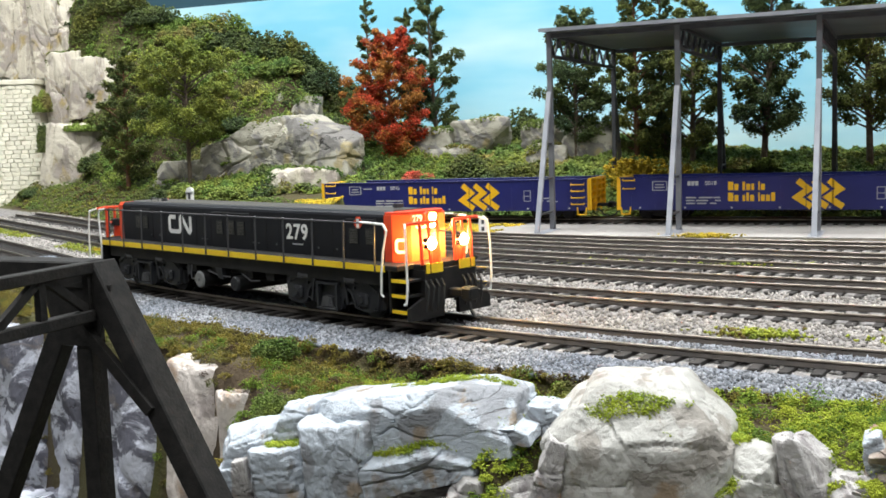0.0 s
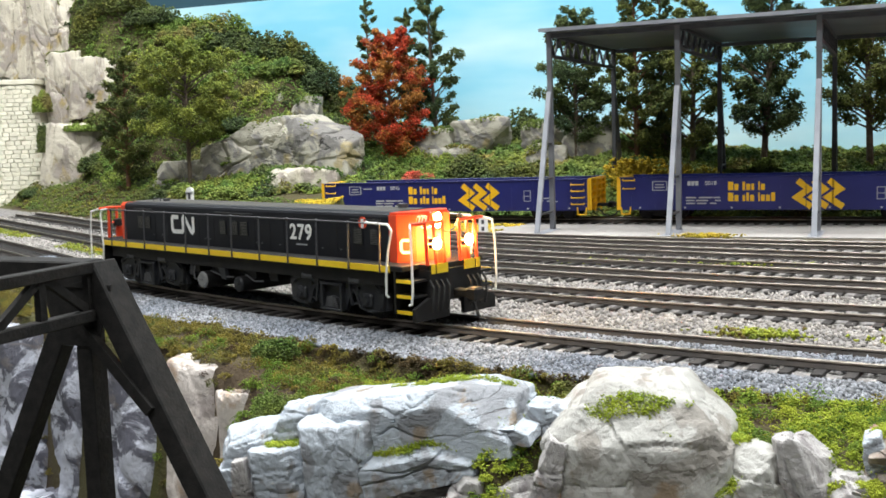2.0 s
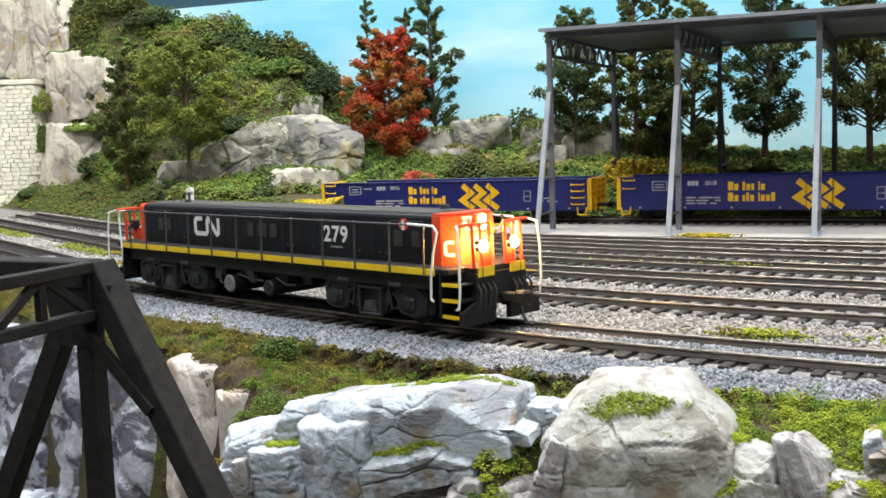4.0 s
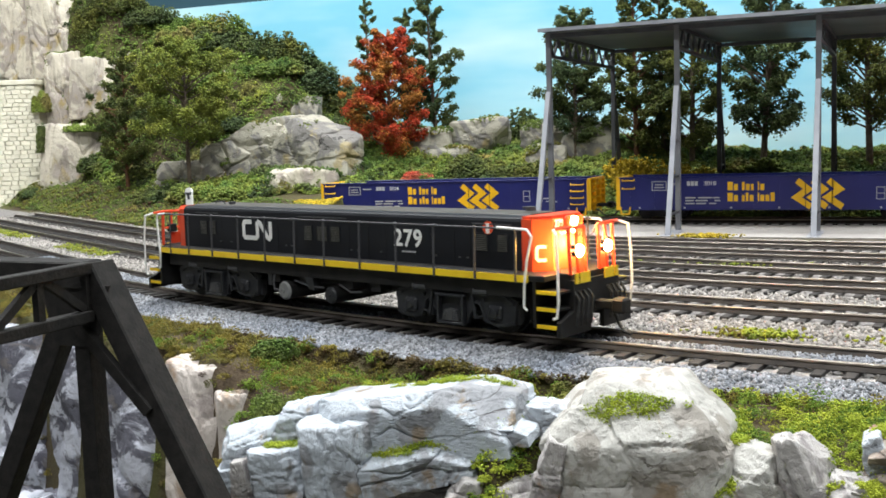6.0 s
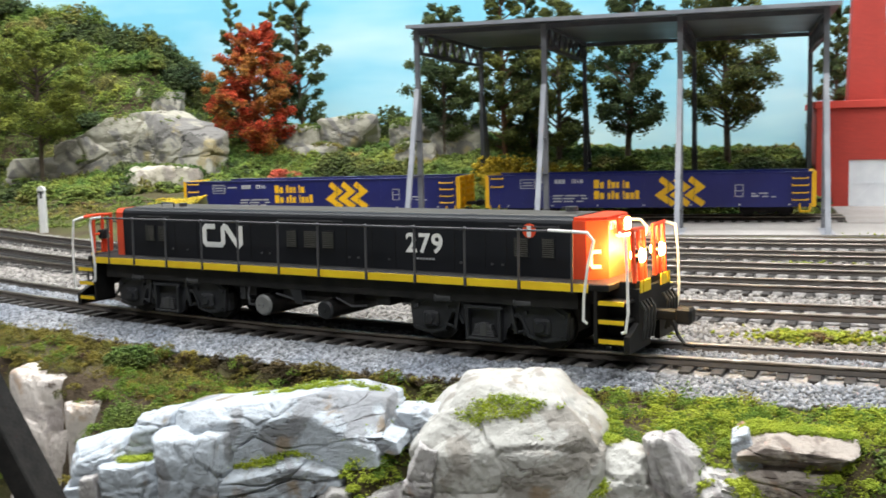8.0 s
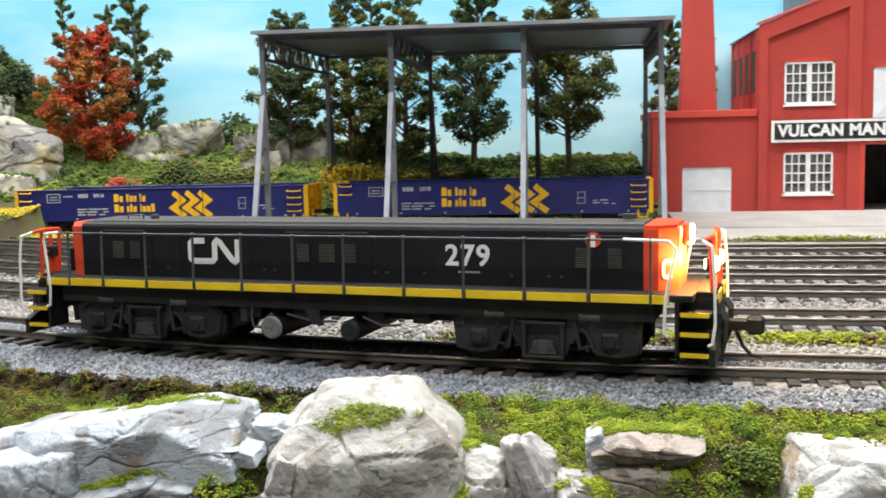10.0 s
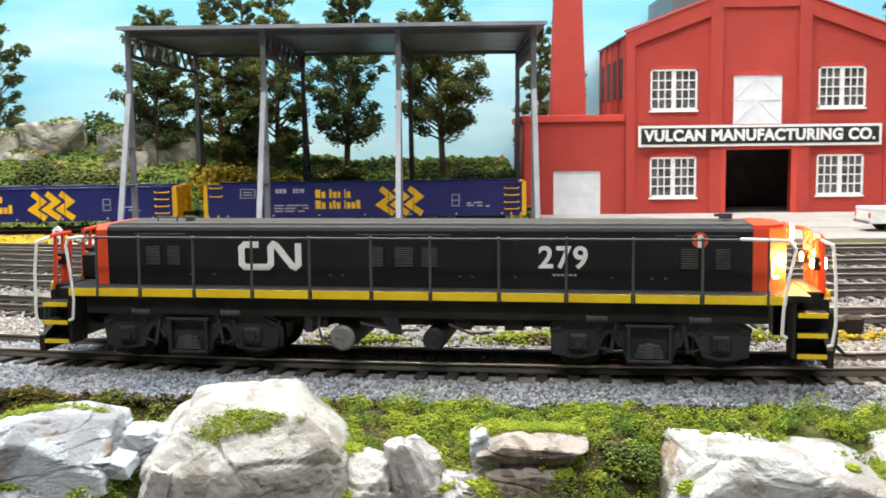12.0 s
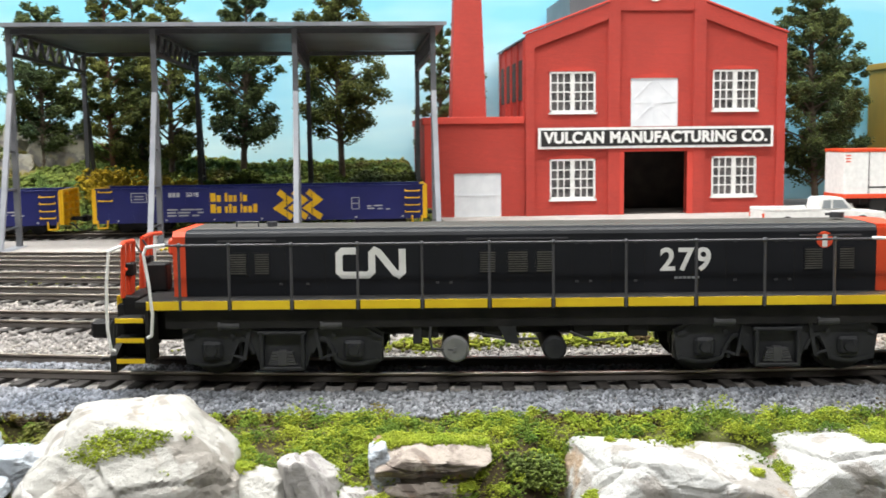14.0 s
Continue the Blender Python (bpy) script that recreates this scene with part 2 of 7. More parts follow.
PORTALM = mat("cream_cut_stone", (0.80, 0.76, 0.63), 0.85, other=(0.70, 0.66, 0.53), scale=120, bump=2e-4, bscale=500, rand=0.08)


def brick_mat(name, c1, c2, mortar, w, h, bump):
    m = bpy.data.materials.new(name)
    m.use_nodes = True
    nt = m.node_tree
    b = nt.nodes["Principled BSDF"]
    b.inputs["Roughness"].default_value = 0.75
    tc = nt.nodes.new("ShaderNodeTexCoord")
    mp = nt.nodes.new("ShaderNodeMapping")
    mp.inputs["Rotation"].default_value = (radians(90), 0, 0)
    br = nt.nodes.new("ShaderNodeTexBrick")
    br.inputs["Color1"].default_value, br.inputs["Color2"].default_value, br.inputs["Mortar"].default_value = (*c1, 1), (*c2, 1), (*mortar, 1)
    br.inputs["Scale"].default_value = 1.0
    br.inputs["Brick Width"].default_value, br.inputs["Row Height"].default_value, br.inputs["Mortar Size"].default_value = w, h, h * 0.13
    nt.links.new(tc.outputs["Object"], mp.inputs["Vector"])
    nt.links.new(mp.outputs["Vector"], br.inputs["Vector"])
    n = nt.nodes.new("ShaderNodeTexNoise")
    n.inputs["Scale"].default_value = 40
    nt.links.new(tc.outputs["Object"], n.inputs["Vector"])
    mx = nt.nodes.new("ShaderNodeMixRGB")
    mx.blend_type = "MULTIPLY"
    mx.inputs["Fac"].default_value = 0.35
    nt.links.new(br.outputs["Color"], mx.inputs["Color1"])
    nt.links.new(n.outputs["Fac"], mx.inputs["Color2"])
    nt.links.new(mx.outputs["Color"], b.inputs["Base Color"])
    bp = nt.nodes.new("ShaderNodeBump")
    bp.invert = True
    bp.inputs["Distance"].default_value = bump
    nt.links.new(br.outputs["Fac"], bp.inputs["Height"])
    nt.links.new(bp.outputs["Normal"], b.inputs["Normal"])
    return m


BRICK = brick_mat("red_brick_wall", (0.62, 0.058, 0.038), (0.54, 0.05, 0.034), (0.40, 0.042, 0.032), 0.0024, 0.0008, 1.5e-4)
PINKBRICK = mat("red_brick_trim", (0.56, 0.052, 0.034), 0.75, other=(0.49, 0.045, 0.03), scale=60, bump=4e-5, bscale=1200)

SKYM = bpy.data.materials.new("painted_sky")
SKYM.use_nodes = True
nt = SKYM.node_tree
tc = nt.nodes.new("ShaderNodeTexCoord")
mp = nt.nodes.new("ShaderNodeMapping")
mp.inputs["Scale"].default_value = (2.2, 1, 9.0)
n = nt.nodes.new("ShaderNodeTexNoise")
n.inputs["Scale"].default_value, n.inputs["Detail"].default_value = 1.6, 4
r = nt.nodes.new("ShaderNodeValToRGB")
r.color_ramp.elements[0].position, r.color_ramp.elements[1].position = 0.45, 0.75
r.color_ramp.elements[0].color, r.color_ramp.elements[1].color = (0.22, 0.58, 0.76, 1), (0.62, 0.82, 0.86, 1)
nt.links.new(tc.outputs["Object"], mp.inputs["Vector"])
nt.links.new(mp.outputs["Vector"], n.inputs["Vector"])
nt.links.new(n.outputs["Fac"], r.inputs["Fac"])
nt.links.new(r.outputs["Color"], nt.nodes["Principled BSDF"].inputs["Base Color"])
nt.nodes["Principled BSDF"].inputs["Roughness"].default_value = 0.85

# ---- mesh tools, all in millimetres ----
MM = 0.001


def box(bm, x0, y0, z0, x1, y1, z1, bev=0.0, m=None):
    vs = [bm.verts.new(Vector((x, y, z)) * MM) for x in (x0, x1) for y in (y0, y1) for z in (z0, z1)]
    fs = [bm.faces.new([vs[i] for i in q]) for q in ((0, 1, 3, 2), (4, 6, 7, 5), (0, 4, 5, 1), (2, 3, 7, 6), (0, 2, 6, 4), (1, 5, 7, 3))]
    if m is not None:
        bmesh.ops.transform(bm, matrix=m, verts=vs)
    if bev:
        es = list({e for f_ in fs for e in f_.edges})
        bmesh.ops.bevel(bm, geom=es, offset=bev * MM, segments=1, affect="EDGES")


def rod(bm, p, q, r, n=8, r2=None):
    p, q = Vector(p) * MM, Vector(q) * MM
    d = q - p
    mtx = Matrix.Translation((p + q) / 2) @ d.to_track_quat("Z", "Y").to_matrix().to_4x4()
    bmesh.ops.create_cone(bm, cap_ends=True, segments=n, radius1=r * MM, radius2=(r if r2 is None else r2) * MM, depth=d.length, matrix=mtx)


def pipe(bm, pts, r, n=6):
    for a, b in zip(pts[:-1], pts[1:]):
        rod(bm, a, b, r, n)
    for a in pts[1:-1]:
        bmesh.ops.create_uvsphere(bm, u_segments=6, v_segments=4, radius=r * MM, matrix=Matrix.Translation(Vector(a) * MM))


def ball(bm, c, r, u=10, v=7):
    bmesh.ops.create_uvsphere(bm, u_segments=u, v_segments=v, radius=r * MM, matrix=Matrix.Translation(Vector(c) * MM))


def prism(bm, pts, d0, d1, axis="y"):
    """Extrude the outline pts (in the other two axes) from d0 to d1 along axis."""
    def p3(a, b, d):
        return {"y": (a, d, b), "x": (d, a, b), "z": (a, b, d)}[axis]
    lo = [bm.verts.new(Vector(p3(a, b, d0)) * MM) for a, b in pts]
    hi = [bm.verts.new(Vector(p3(a, b, d1)) * MM) for a, b in pts]
    fs = [bm.faces.new(lo), bm.faces.new(hi[::-1])]
    k = len(pts)
    fs += [bm.faces.new((lo[i], hi[i], hi[(i + 1) % k], lo[(i + 1) % k])) for i in range(k)]
    bmesh.ops.recalc_face_normals(bm, faces=fs)


def beam(bm, a, b, w, h, bev=0.0):
    """A rectangular bar from a to b; w is its horizontal width and h its other depth."""
    a, b = Vector(a), Vector(b)
    d = b - a
    side = d.cross(Vector((0, 0, 1)))
    side = Vector((1, 0, 0)) if side.length < 1e-6 else side.normalized()
    up = side.cross(d).normalized()
    m = Matrix((d.normalized(), side, up)).transposed().to_4x4()
    m.translation = a * MM
    box(bm, 0, -w / 2, -h / 2, d.length, w / 2, h / 2, bev, m)


def mesh_of(bm, name, material, smooth=False):
    me = bpy.data.meshes.new(name)
    bm.to_mesh(me)
    bm.free()
    me.materials.append(material)
    if smooth:
        me.polygons.foreach_set("use_smooth", [True] * len(me.polygons))
    return me


def part(name, bm, material, parent=None, label="", smooth=False):
    ob = new(name, mesh_of(bm, name, material, smooth) if isinstance(bm, bmesh.types.BMesh) else bm)
    if parent is not None:
        ob.parent = parent
    if label:
        tagged(ob, label)
    return ob


def thing(name, m, label, category, group="", kind=""):
    ob = new(name)
    ob.empty_display_size = 0.01
    ob.matrix_basis = m
    return tagged(ob, label, category, group, kind)


def at(x, y, z, rz=0, rx=0, ry=0):
    return pose(x * MM, y * MM, z * MM, rx, ry, rz)


def raw(name, verts, faces, material, parent=None, smooth=False):
    """A mesh object from numpy arrays in millimetres."""
    me = bpy.data.meshes.new(name)
    verts, faces = np.asarray(verts, float) * MM, np.asarray(faces, int)
    k = faces.shape[1]
    me.vertices.add(len(verts))
    me.vertices.foreach_set("co", verts.ravel())
    me.loops.add(faces.size)
    me.loops.foreach_set("vertex_index", faces.ravel())
    me.polygons.add(len(faces))
    me.polygons.foreach_set("loop_start", np.arange(len(faces)) * k)
    if smooth:
        me.polygons.foreach_set("use_smooth", np.ones(len(faces), bool))
    me.update(calc_edges=True)
    me.validate()
    me.materials.append(material)
    ob = new(name, me)
    if parent is not None:
        ob.parent = parent
    return ob


OCT_V = np.array([(1, 0, 0), (-1, 0, 0), (0, 1, 0), (0, -1, 0), (0, 0, 1), (0, 0, -1)], float)
OCT_F = np.array([(0, 2, 4), (2, 1, 4), (1, 3, 4), (3, 0, 4), (2, 0, 5), (1, 2, 5), (3, 1, 5), (0, 3, 5)])
TET_V = np.array([(1, 1, 1), (1, -1, -1), (-1, 1, -1), (-1, -1, 1)], float) * 0.72
TET_F = np.array([(0, 1, 2), (0, 3, 1), (0, 2, 3), (1, 3, 2)])
CUB_V = np.array([(x, y, z) for x in (-1, 1) for y in (-1, 1) for z in (-1, 1)], float) * 0.75
CUB_F = np.array([(0, 1, 3, 2), (4, 6, 7, 5), (0, 4, 5, 1), (2, 3, 7, 6), (0, 2, 6, 4), (1, 5, 7, 3)])


def scatter(name, centres, sizes, material, parent=None, shape="oct", jitter=0.35, seed=1, flat=1.0):
    """Many small lumps, one at each centre, as one mesh."""
    rs = np.random.RandomState(seed)
    bv, bf = {"oct": (OCT_V, OCT_F), "tet": (TET_V, TET_F), "cube": (CUB_V, CUB_F)}[shape]
    c = np.asarray(centres, float)
    k, nv = len(c), len(bv)
    q = rs.normal(size=(k, 4))
    q /= np.linalg.norm(q, axis=1)[:, None]
    w, x, y, z = q.T
    R = np.stack([1 - 2 * (y * y + z * z), 2 * (x * y - z * w), 2 * (x * z + y * w), 2 * (x * y + z * w), 1 - 2 * (x * x + z * z), 2 * (y * z - x * w),
                  2 * (x * z - y * w), 2 * (y * z + x * w), 1 - 2 * (x * x + y * y)], 1).reshape(k, 3, 3)
    v = bv[None] * (1 + rs.uniform(-jitter, jitter, (k, nv, 3)))
    v = np.einsum("kij,knj->kni", R, v) * np.asarray(sizes, float).reshape(-1, 1, 1)
    v[:, :, 2] *= flat
    v += c[:, None, :]
    f_ = bf[None] + (np.arange(k) * nv)[:, None, None]
    return raw(name, v.reshape(-1, 3), f_.reshape(-1, bf.shape[1]), material, parent)


def lettering(text, height, name, material, parent, m, shear=0.0, bold=0.0, space=1.0):
    cu = bpy.data.curves.new(name, "FONT")
    cu.body, cu.size, cu.extrude, cu.align_x, cu.align_y = text, height * MM * 1.38, 0.00006, "CENTER", "CENTER"
    cu.offset, cu.shear, cu.space_character = bold * MM, shear, space
    tmp = bpy.data.objects.new("t", cu)
    scene.collection.objects.link(tmp)
    dg = bpy.context.evaluated_depsgraph_get()
    me = bpy.data.meshes.new_from_object(tmp.evaluated_get(dg))
    bpy.data.objects.remove(tmp)
    me.materials.clear()
    me.materials.append(material)
    ob = new(name, me)
    ob.parent = parent
    ob.matrix_basis = m
    return ob


def stroke(bm, pts, w, y, t):
    """A painted band of width w along the points (x, z), with mitred corners, lying at y and t thick."""
    p = [Vector(q) for q in pts]
    rows = []
    for i, q in enumerate(p):
        a = (q - p[i - 1]).normalized() if i else (p[1] - q).normalized()
        b = (p[i + 1] - q).normalized() if i + 1 < len(p) else a
        n_ = Vector((-a.y - b.y, a.x + b.x)).normalized()
        k = 0.5 * w / max(0.5, n_.dot(Vector((-a.y, a.x))))
        rows.append([bm.verts.new(Vector((q.x + s_ * k * n_.x, yy, q.y + s_ * k * n_.y)) * MM) for s_, yy in ((1, y), (-1, y), (-1, y + t), (1, y + t))])
    for u, v in zip(rows[:-1], rows[1:]):
        for j in range(4):
            bm.faces.new((u[j], u[(j + 1) % 4], v[(j + 1) % 4], v[j]))
    bm.faces.new(rows[0])
    bm.faces.new(rows[-1][::-1])
    bmesh.ops.recalc_face_normals(bm, faces=bm.faces)


def strip(bm, x0, x1, z0, z1, y, t=0.12):
    box(bm, x0, y - t, z0, x1, y, z1)

# ---- room shell: floor, walls, ceiling ----


def slab(name, x0, y0, z0, x1, y1, z1, material, label="", category="", kind="structure"):
    bm = bmesh.new()
    box(bm, x0, y0, z0, x1, y1, z1)
    ob = part(name, bm, material)
    return tagged(ob, label, category, kind=kind)


slab("floor", -2600, -2600, -1140, 2600, 2600, -1100, FLOORM, "grey painted floor of the hobby room", "floor")
slab("ceiling", -2600, -2600, 1300, 2600, 2600, 1340, PLASTERW, "plain white ceiling of the hobby room", "ceiling")
slab("wall_north", -2600, 2600, -1140, 2600, 2640, 1340, PLASTERW, "plain white room wall", "wall")
slab("wall_south", -2600, -2640, -1140, 2600, -2600, 1340, PLASTERW, "plain white room wall", "wall")
slab("wall_east", 2600, -2640, -1140, 2640, 2640, 1340, PLASTERW, "plain white room wall", "wall")
slab("wall_west", -2640, -2640, -1140, -2600, 2640, 1340, PLASTERW, "plain white room wall", "wall")
for lx_, ly_, lz_ in LAMPS:
    fx = thing("ceiling_light", at(lx_ * 1000, ly_ * 1000, lz_ * 1000), "white steel fluorescent fixture hung from the ceiling", "lamp", "fluorescent fixtures over the layout")
    bm = bmesh.new()
    prism(bm, [(-75, 0), (75, 0), (45, 30), (-45, 30)], -570, 570, "x")
    part("housing", bm, WHITE, fx)
    for sx in (-400, 400):
        bm = bmesh.new()
        rod(bm, (sx, 0, 30), (sx, 0, 1300 - lz_ * 1000), 4)
        part("hanger", bm, STEEL, fx)

# painted sky board behind the layout, with the dark room trim above it
BACK = 872
slab("backdrop", -1300, BACK, -120, 1300, BACK + 8, 190, SKYM, "board painted as pale blue sky with soft white cloud", "backdrop")
slab("trim", -1300, BACK + 1, 190, 1300, BACK + 30, 420, VALANCE, "dark teal trim board above the painted sky", "trim")

# ---- ground ----
X0, Y1, R1 = 278.6, 244.1, 947.3


class Line:
    """A track's centre line: straight for x above x0, a bend to the far side through 30 degrees, then straight again."""

    def __init__(self, y, r, x0):
        self.y, self.r, self.x0, self.cap = y, r, x0, radians(30)
        self.xc, self.yc = x0 - r * math.sin(self.cap), y + r * (1 - math.cos(self.cap))

    def point(self, s):
        if s >= 0:
            return self.x0 + s, self.y, 0.0
        a = -s / self.r
        if a > self.cap:
            e = -s - self.r * self.cap
            return self.xc - e * math.cos(self.cap), self.yc + e * math.sin(self.cap), -30.0
        return self.x0 - self.r * math.sin(a), self.y + self.r * (1 - math.cos(a)), -math.degrees(a)

    def across(self, x):
        """The line's y at x, and the cosine of its angle there."""
        dx = np.clip(self.x0 - x, 0, self.r * math.sin(self.cap))
        y = self.y + self.r - np.sqrt(self.r ** 2 - dx ** 2) + np.clip(self.xc - x, 0, None) * math.tan(self.cap)
        return y, np.sqrt(1 - (dx / self.r) ** 2)

    def beyond(self, x, y):
        """Signed distance from the line, positive on the far side."""
        y0, c = self.across(x)
        return (y - y0) * c


T1 = Line(Y1, R1, X0)
T2 = Line(310.7, 1010, X0)
T3 = Line(361, 1100, 300)
T4 = Line(403, 1100, 300)
T5 = Line(446, 1200, 300)
T6 = Line(492, 1700, 300)
TG = Line(636.4, 1e6, 0)


def step(a, b, v):
    t = np.clip((v - a) / (b - a), 0, 1)
    return t * t * (3 - 2 * t)


def fbm(x, y, s, seed=0.0):
    """Cheap smooth noise, -1 to 1, on arrays."""
    v = 0
    for k, (a, b, c) in enumerate(((1.0, 0.3, 0.0), (-0.6, 1.1, 1.7), (0.4, 1.7, 4.1), (2.1, -0.9, 2.2), (1.3, 3.1, 0.7), (-3.7, 2.3, 5.1))):
        w = 1 / (1 + 0.5 * k)
        v = v + w * np.sin((a * x + b * y) / s + c + seed * (k + 1) + 0.8 * np.sin((b * x - a * y) / s * 0.7 + seed))
    return v / 2.6


def crest(x):
    return np.interp(x, [-760, -560, -485, -414, -352, -319, -265, -90, -30, 60, 900], [228, 200, 168, 148, 122, 84, 62, 58, 42, 30, 30])


def gorge(x, y):
    """0 on the bank, 1 in the ravine under the girder bridge."""
    return step(0, 1, (-4 - x + 0.12 * (y - 230) + 5 * fbm(x, y, 14)) / 16.0)


def shoulder(x):
    """How far the ballast reaches from the main track's centre on the near side."""
    return np.interp(x, [-300, -60, 60, 150], [25, 28, 29, 24])


def height(x, y):
    x, y = np.asarray(x, float), np.asarray(y, float)
    d1, d3 = T1.beyond(x, y), T3.beyond(x, y)
    z = np.full(x.shape, -3.4)
    edge = shoulder(x)
    z = np.where(d1 < -16, -3.4 - 3.2 * step(16, edge, -d1), z)
    # foreground bank
    front = np.clip(-d1 - edge - 0.5, 0, None)
    fall = np.clip(front - 29 + 17 * step(168, 188, x), 0, None)
    bank = np.maximum(-6.4 - 0.0045 * front ** 2 - 1.0 * fall + 1.2 * fbm(x, y, 9) * step(0, 6, front), -140)
    bank = bank + 25 * np.exp(-((x - 79) / 9) ** 2 - ((y - 187) / 18) ** 2)
    # a small washed-out drop under the ballast
    bank = bank - 6.0 * step(0.5, 3.5, front) * np.interp(x, [-80, -20, 80, 118], [0.3, 1, 1, 0]) * (1 - 0.6 * step(6, 22, front))
    z = np.where(d1 < -edge - 0.5, bank, z)
    g = gorge(x, y)
    # the bank is level by the ravine, then falls away
    ledge = -6.6 - 0.05 * front + 1.0 * fbm(x, y, 9) - 125 * step(26, 40, front + 3 * fbm(x, y, 12))
    z = np.where(d1 < -edge - 0.5, z * (1 - g) + g * ledge, z)
    # hills at the left, behind the third track
    y3, c3 = T3.across(x)
    depth = np.maximum((BACK - y3) * c3 - 22, 60)
    u = (d3 - 22) / depth
    hill = -3 + 21 * step(0, 0.38, u) + (crest(x) - 20) * step(0.36, 0.92, u + 0.03 * fbm(x, y, 30)) + 3.0 * fbm(x, y, 22) * step(0.05, 0.3, u)
    z = np.where((x < -190) & (d3 > 20), np.maximum(hill, -3.4), z)
    # bank behind the car siding
    far = -3.4 + (np.minimum(crest(x), 46) + 3.4) * step(664, 830, y) + 1.6 * fbm(x, y, 20) * step(664, 720, y)
    w = step(-260, -190, x)
    z = np.where((y > 664) & (x >= -260), z * (1 - w) + far * w, z)
    # flat works yard
    yard = step(185, 205, x)
    z = np.where((y > 664) & (x > 185), z * (1 - yard) + yard * -3.4, z)
    return z


def grid(name, x0, x1, y0, y1, dx, dy, material, zf, label, category):
    xs, ys = np.arange(x0, x1 + dx, dx), np.arange(y0, y1 + dy, dy)
    gx, gy = np.meshgrid(xs, ys, indexing="ij")
    v = np.stack([gx, gy, zf(gx, gy)], -1).reshape(-1, 3)
    nx, ny = len(xs), len(ys)
    i = (np.arange(nx - 1)[:, None] * ny + np.arange(ny - 1)[None]).ravel()
    return tagged(raw(name, v, np.stack([i, i + ny, i + ny + 1, i + 1], 1), material, smooth=True), label, category, kind="structure")


GROUNDM = bpy.data.materials.new("layout_ground")
GROUNDM.use_nodes = True
nt = GROUNDM.node_tree
b_ = nt.nodes["Principled BSDF"]
b_.inputs["Roughness"].default_value = 0.95
tc = nt.nodes.new("ShaderNodeTexCoord")
n1 = nt.nodes.new("ShaderNodeTexNoise")
n1.inputs["Scale"].default_value, n1.inputs["Detail"].default_value = 25, 8
ra = nt.nodes.new("ShaderNodeValToRGB")
ra.color_ramp.elements[0].position, ra.color_ramp.elements[1].position = 0.38, 0.64
ra.color_ramp.elements[0].color, ra.color_ramp.elements[1].color = (0.05, 0.032, 0.015, 1), (0.075, 0.08, 0.018, 1)
n2 = nt.nodes.new("ShaderNodeTexNoise")
n2.inputs["Scale"].default_value, n2.inputs["Detail"].default_value = 900, 4
bp = nt.nodes.new("ShaderNodeBump")
bp.inputs["Distance"].default_value = 6e-4
for a_, c_ in ((n1, ra),):
    nt.links.new(tc.outputs["Object"], a_.inputs["Vector"])
    nt.links.new(a_.outputs["Fac"], c_.inputs["Fac"])
nt.links.new(ra.outputs["Color"], b_.inputs["Base Color"])
nt.links.new(tc.outputs["Object"], n2.inputs["Vector"])
nt.links.new(n2.outputs["Fac"], bp.inputs["Height"])
nt.links.new(bp.outputs["Normal"], b_.inputs["Normal"])

slab("layout_base", -880, 140, -1100, 880, 880, -150, PLASTERW, "plain white boarded base under the layout", "base")
grid("ground", -900, 900, 90, 870, 4.0, 3.9, GROUNDM, height, "earth-coloured layout base with grassy banks", "ground")

# ballast bed of the yard, one gritty sheet a little above the earth


def sheet(name, inside, z, material, x0, x1, y0, y1, st, label, category):
    xs, ys = np.arange(x0, x1 + st, st), np.arange(y0, y1 + st, st)
    gx, gy = np.meshgrid(xs, ys, indexing="ij")
    keep = inside((gx[:-1, :-1] + gx[1:, 1:]) / 2, (gy[:-1, :-1] + gy[1:, 1:]) / 2).ravel()
    ny = len(ys)
    i = (np.arange(len(xs) - 1)[:, None] * ny + np.arange(ny - 1)[None]).ravel()[keep]
    v = np.stack([gx, gy, z(gx, gy)], -1).reshape(-1, 3)
    return tagged(raw(name, v, np.stack([i, i + ny, i + ny + 1, i + 1], 1), material, smooth=True), label, category, kind="structure")


def bed_zone(x, y):
    d1, d3 = T1.beyond(x, y), T3.beyond(x, y)
    lim = np.where(x < -190, 21, 1e3)
    return (d1 > -shoulder(x) + 0.6 * fbm(x, y, 5)) & (d3 < lim) & (np.where(x > -190, y, 0) < np.interp(x, [-190, -60, 0, 900], [600, 560, 548, 512]))


def bed_z(x, y):
    d1 = T1.beyond(x, y)
    return np.where(d1 < -15.5, -3.2 - 2.9 * step(15.5, shoulder(x), -d1), -3.2) + 0.1 * fbm(x, y, 3)


sheet("ballast_bed", bed_zone, bed_z, GRIT, -820, 880, 200, 900, 3.0, "grey crushed-stone bed under the yard tracks", "ground")


def siding_zone(x, y):
    return (np.abs(y - 636.4) < 23) & (x < 205)


sheet("siding_bed", siding_zone, lambda x, y: np.full(x.shape, -2.75), GRIT, -330, 205, 610, 664, 3.0, "grey ballast bed under the car siding", "ground")
slab("pavement", -75, 549, -8, 900, 612, -2.6, CONC, "pale concrete apron beside the siding", "pavement")
slab("pavement", 205, 612.5, -8, 900, 868, -2.4, CONC, "pale concrete street in front of the works", "pavement")

# ---- tracks ----
TIE_BM = bmesh.new()
box(TIE_BM, -1.35, -15, -4.6, 1.35, 15, -2.1, 0.15)
TIE_ME = mesh_of(TIE_BM, "sleeper", TIE)


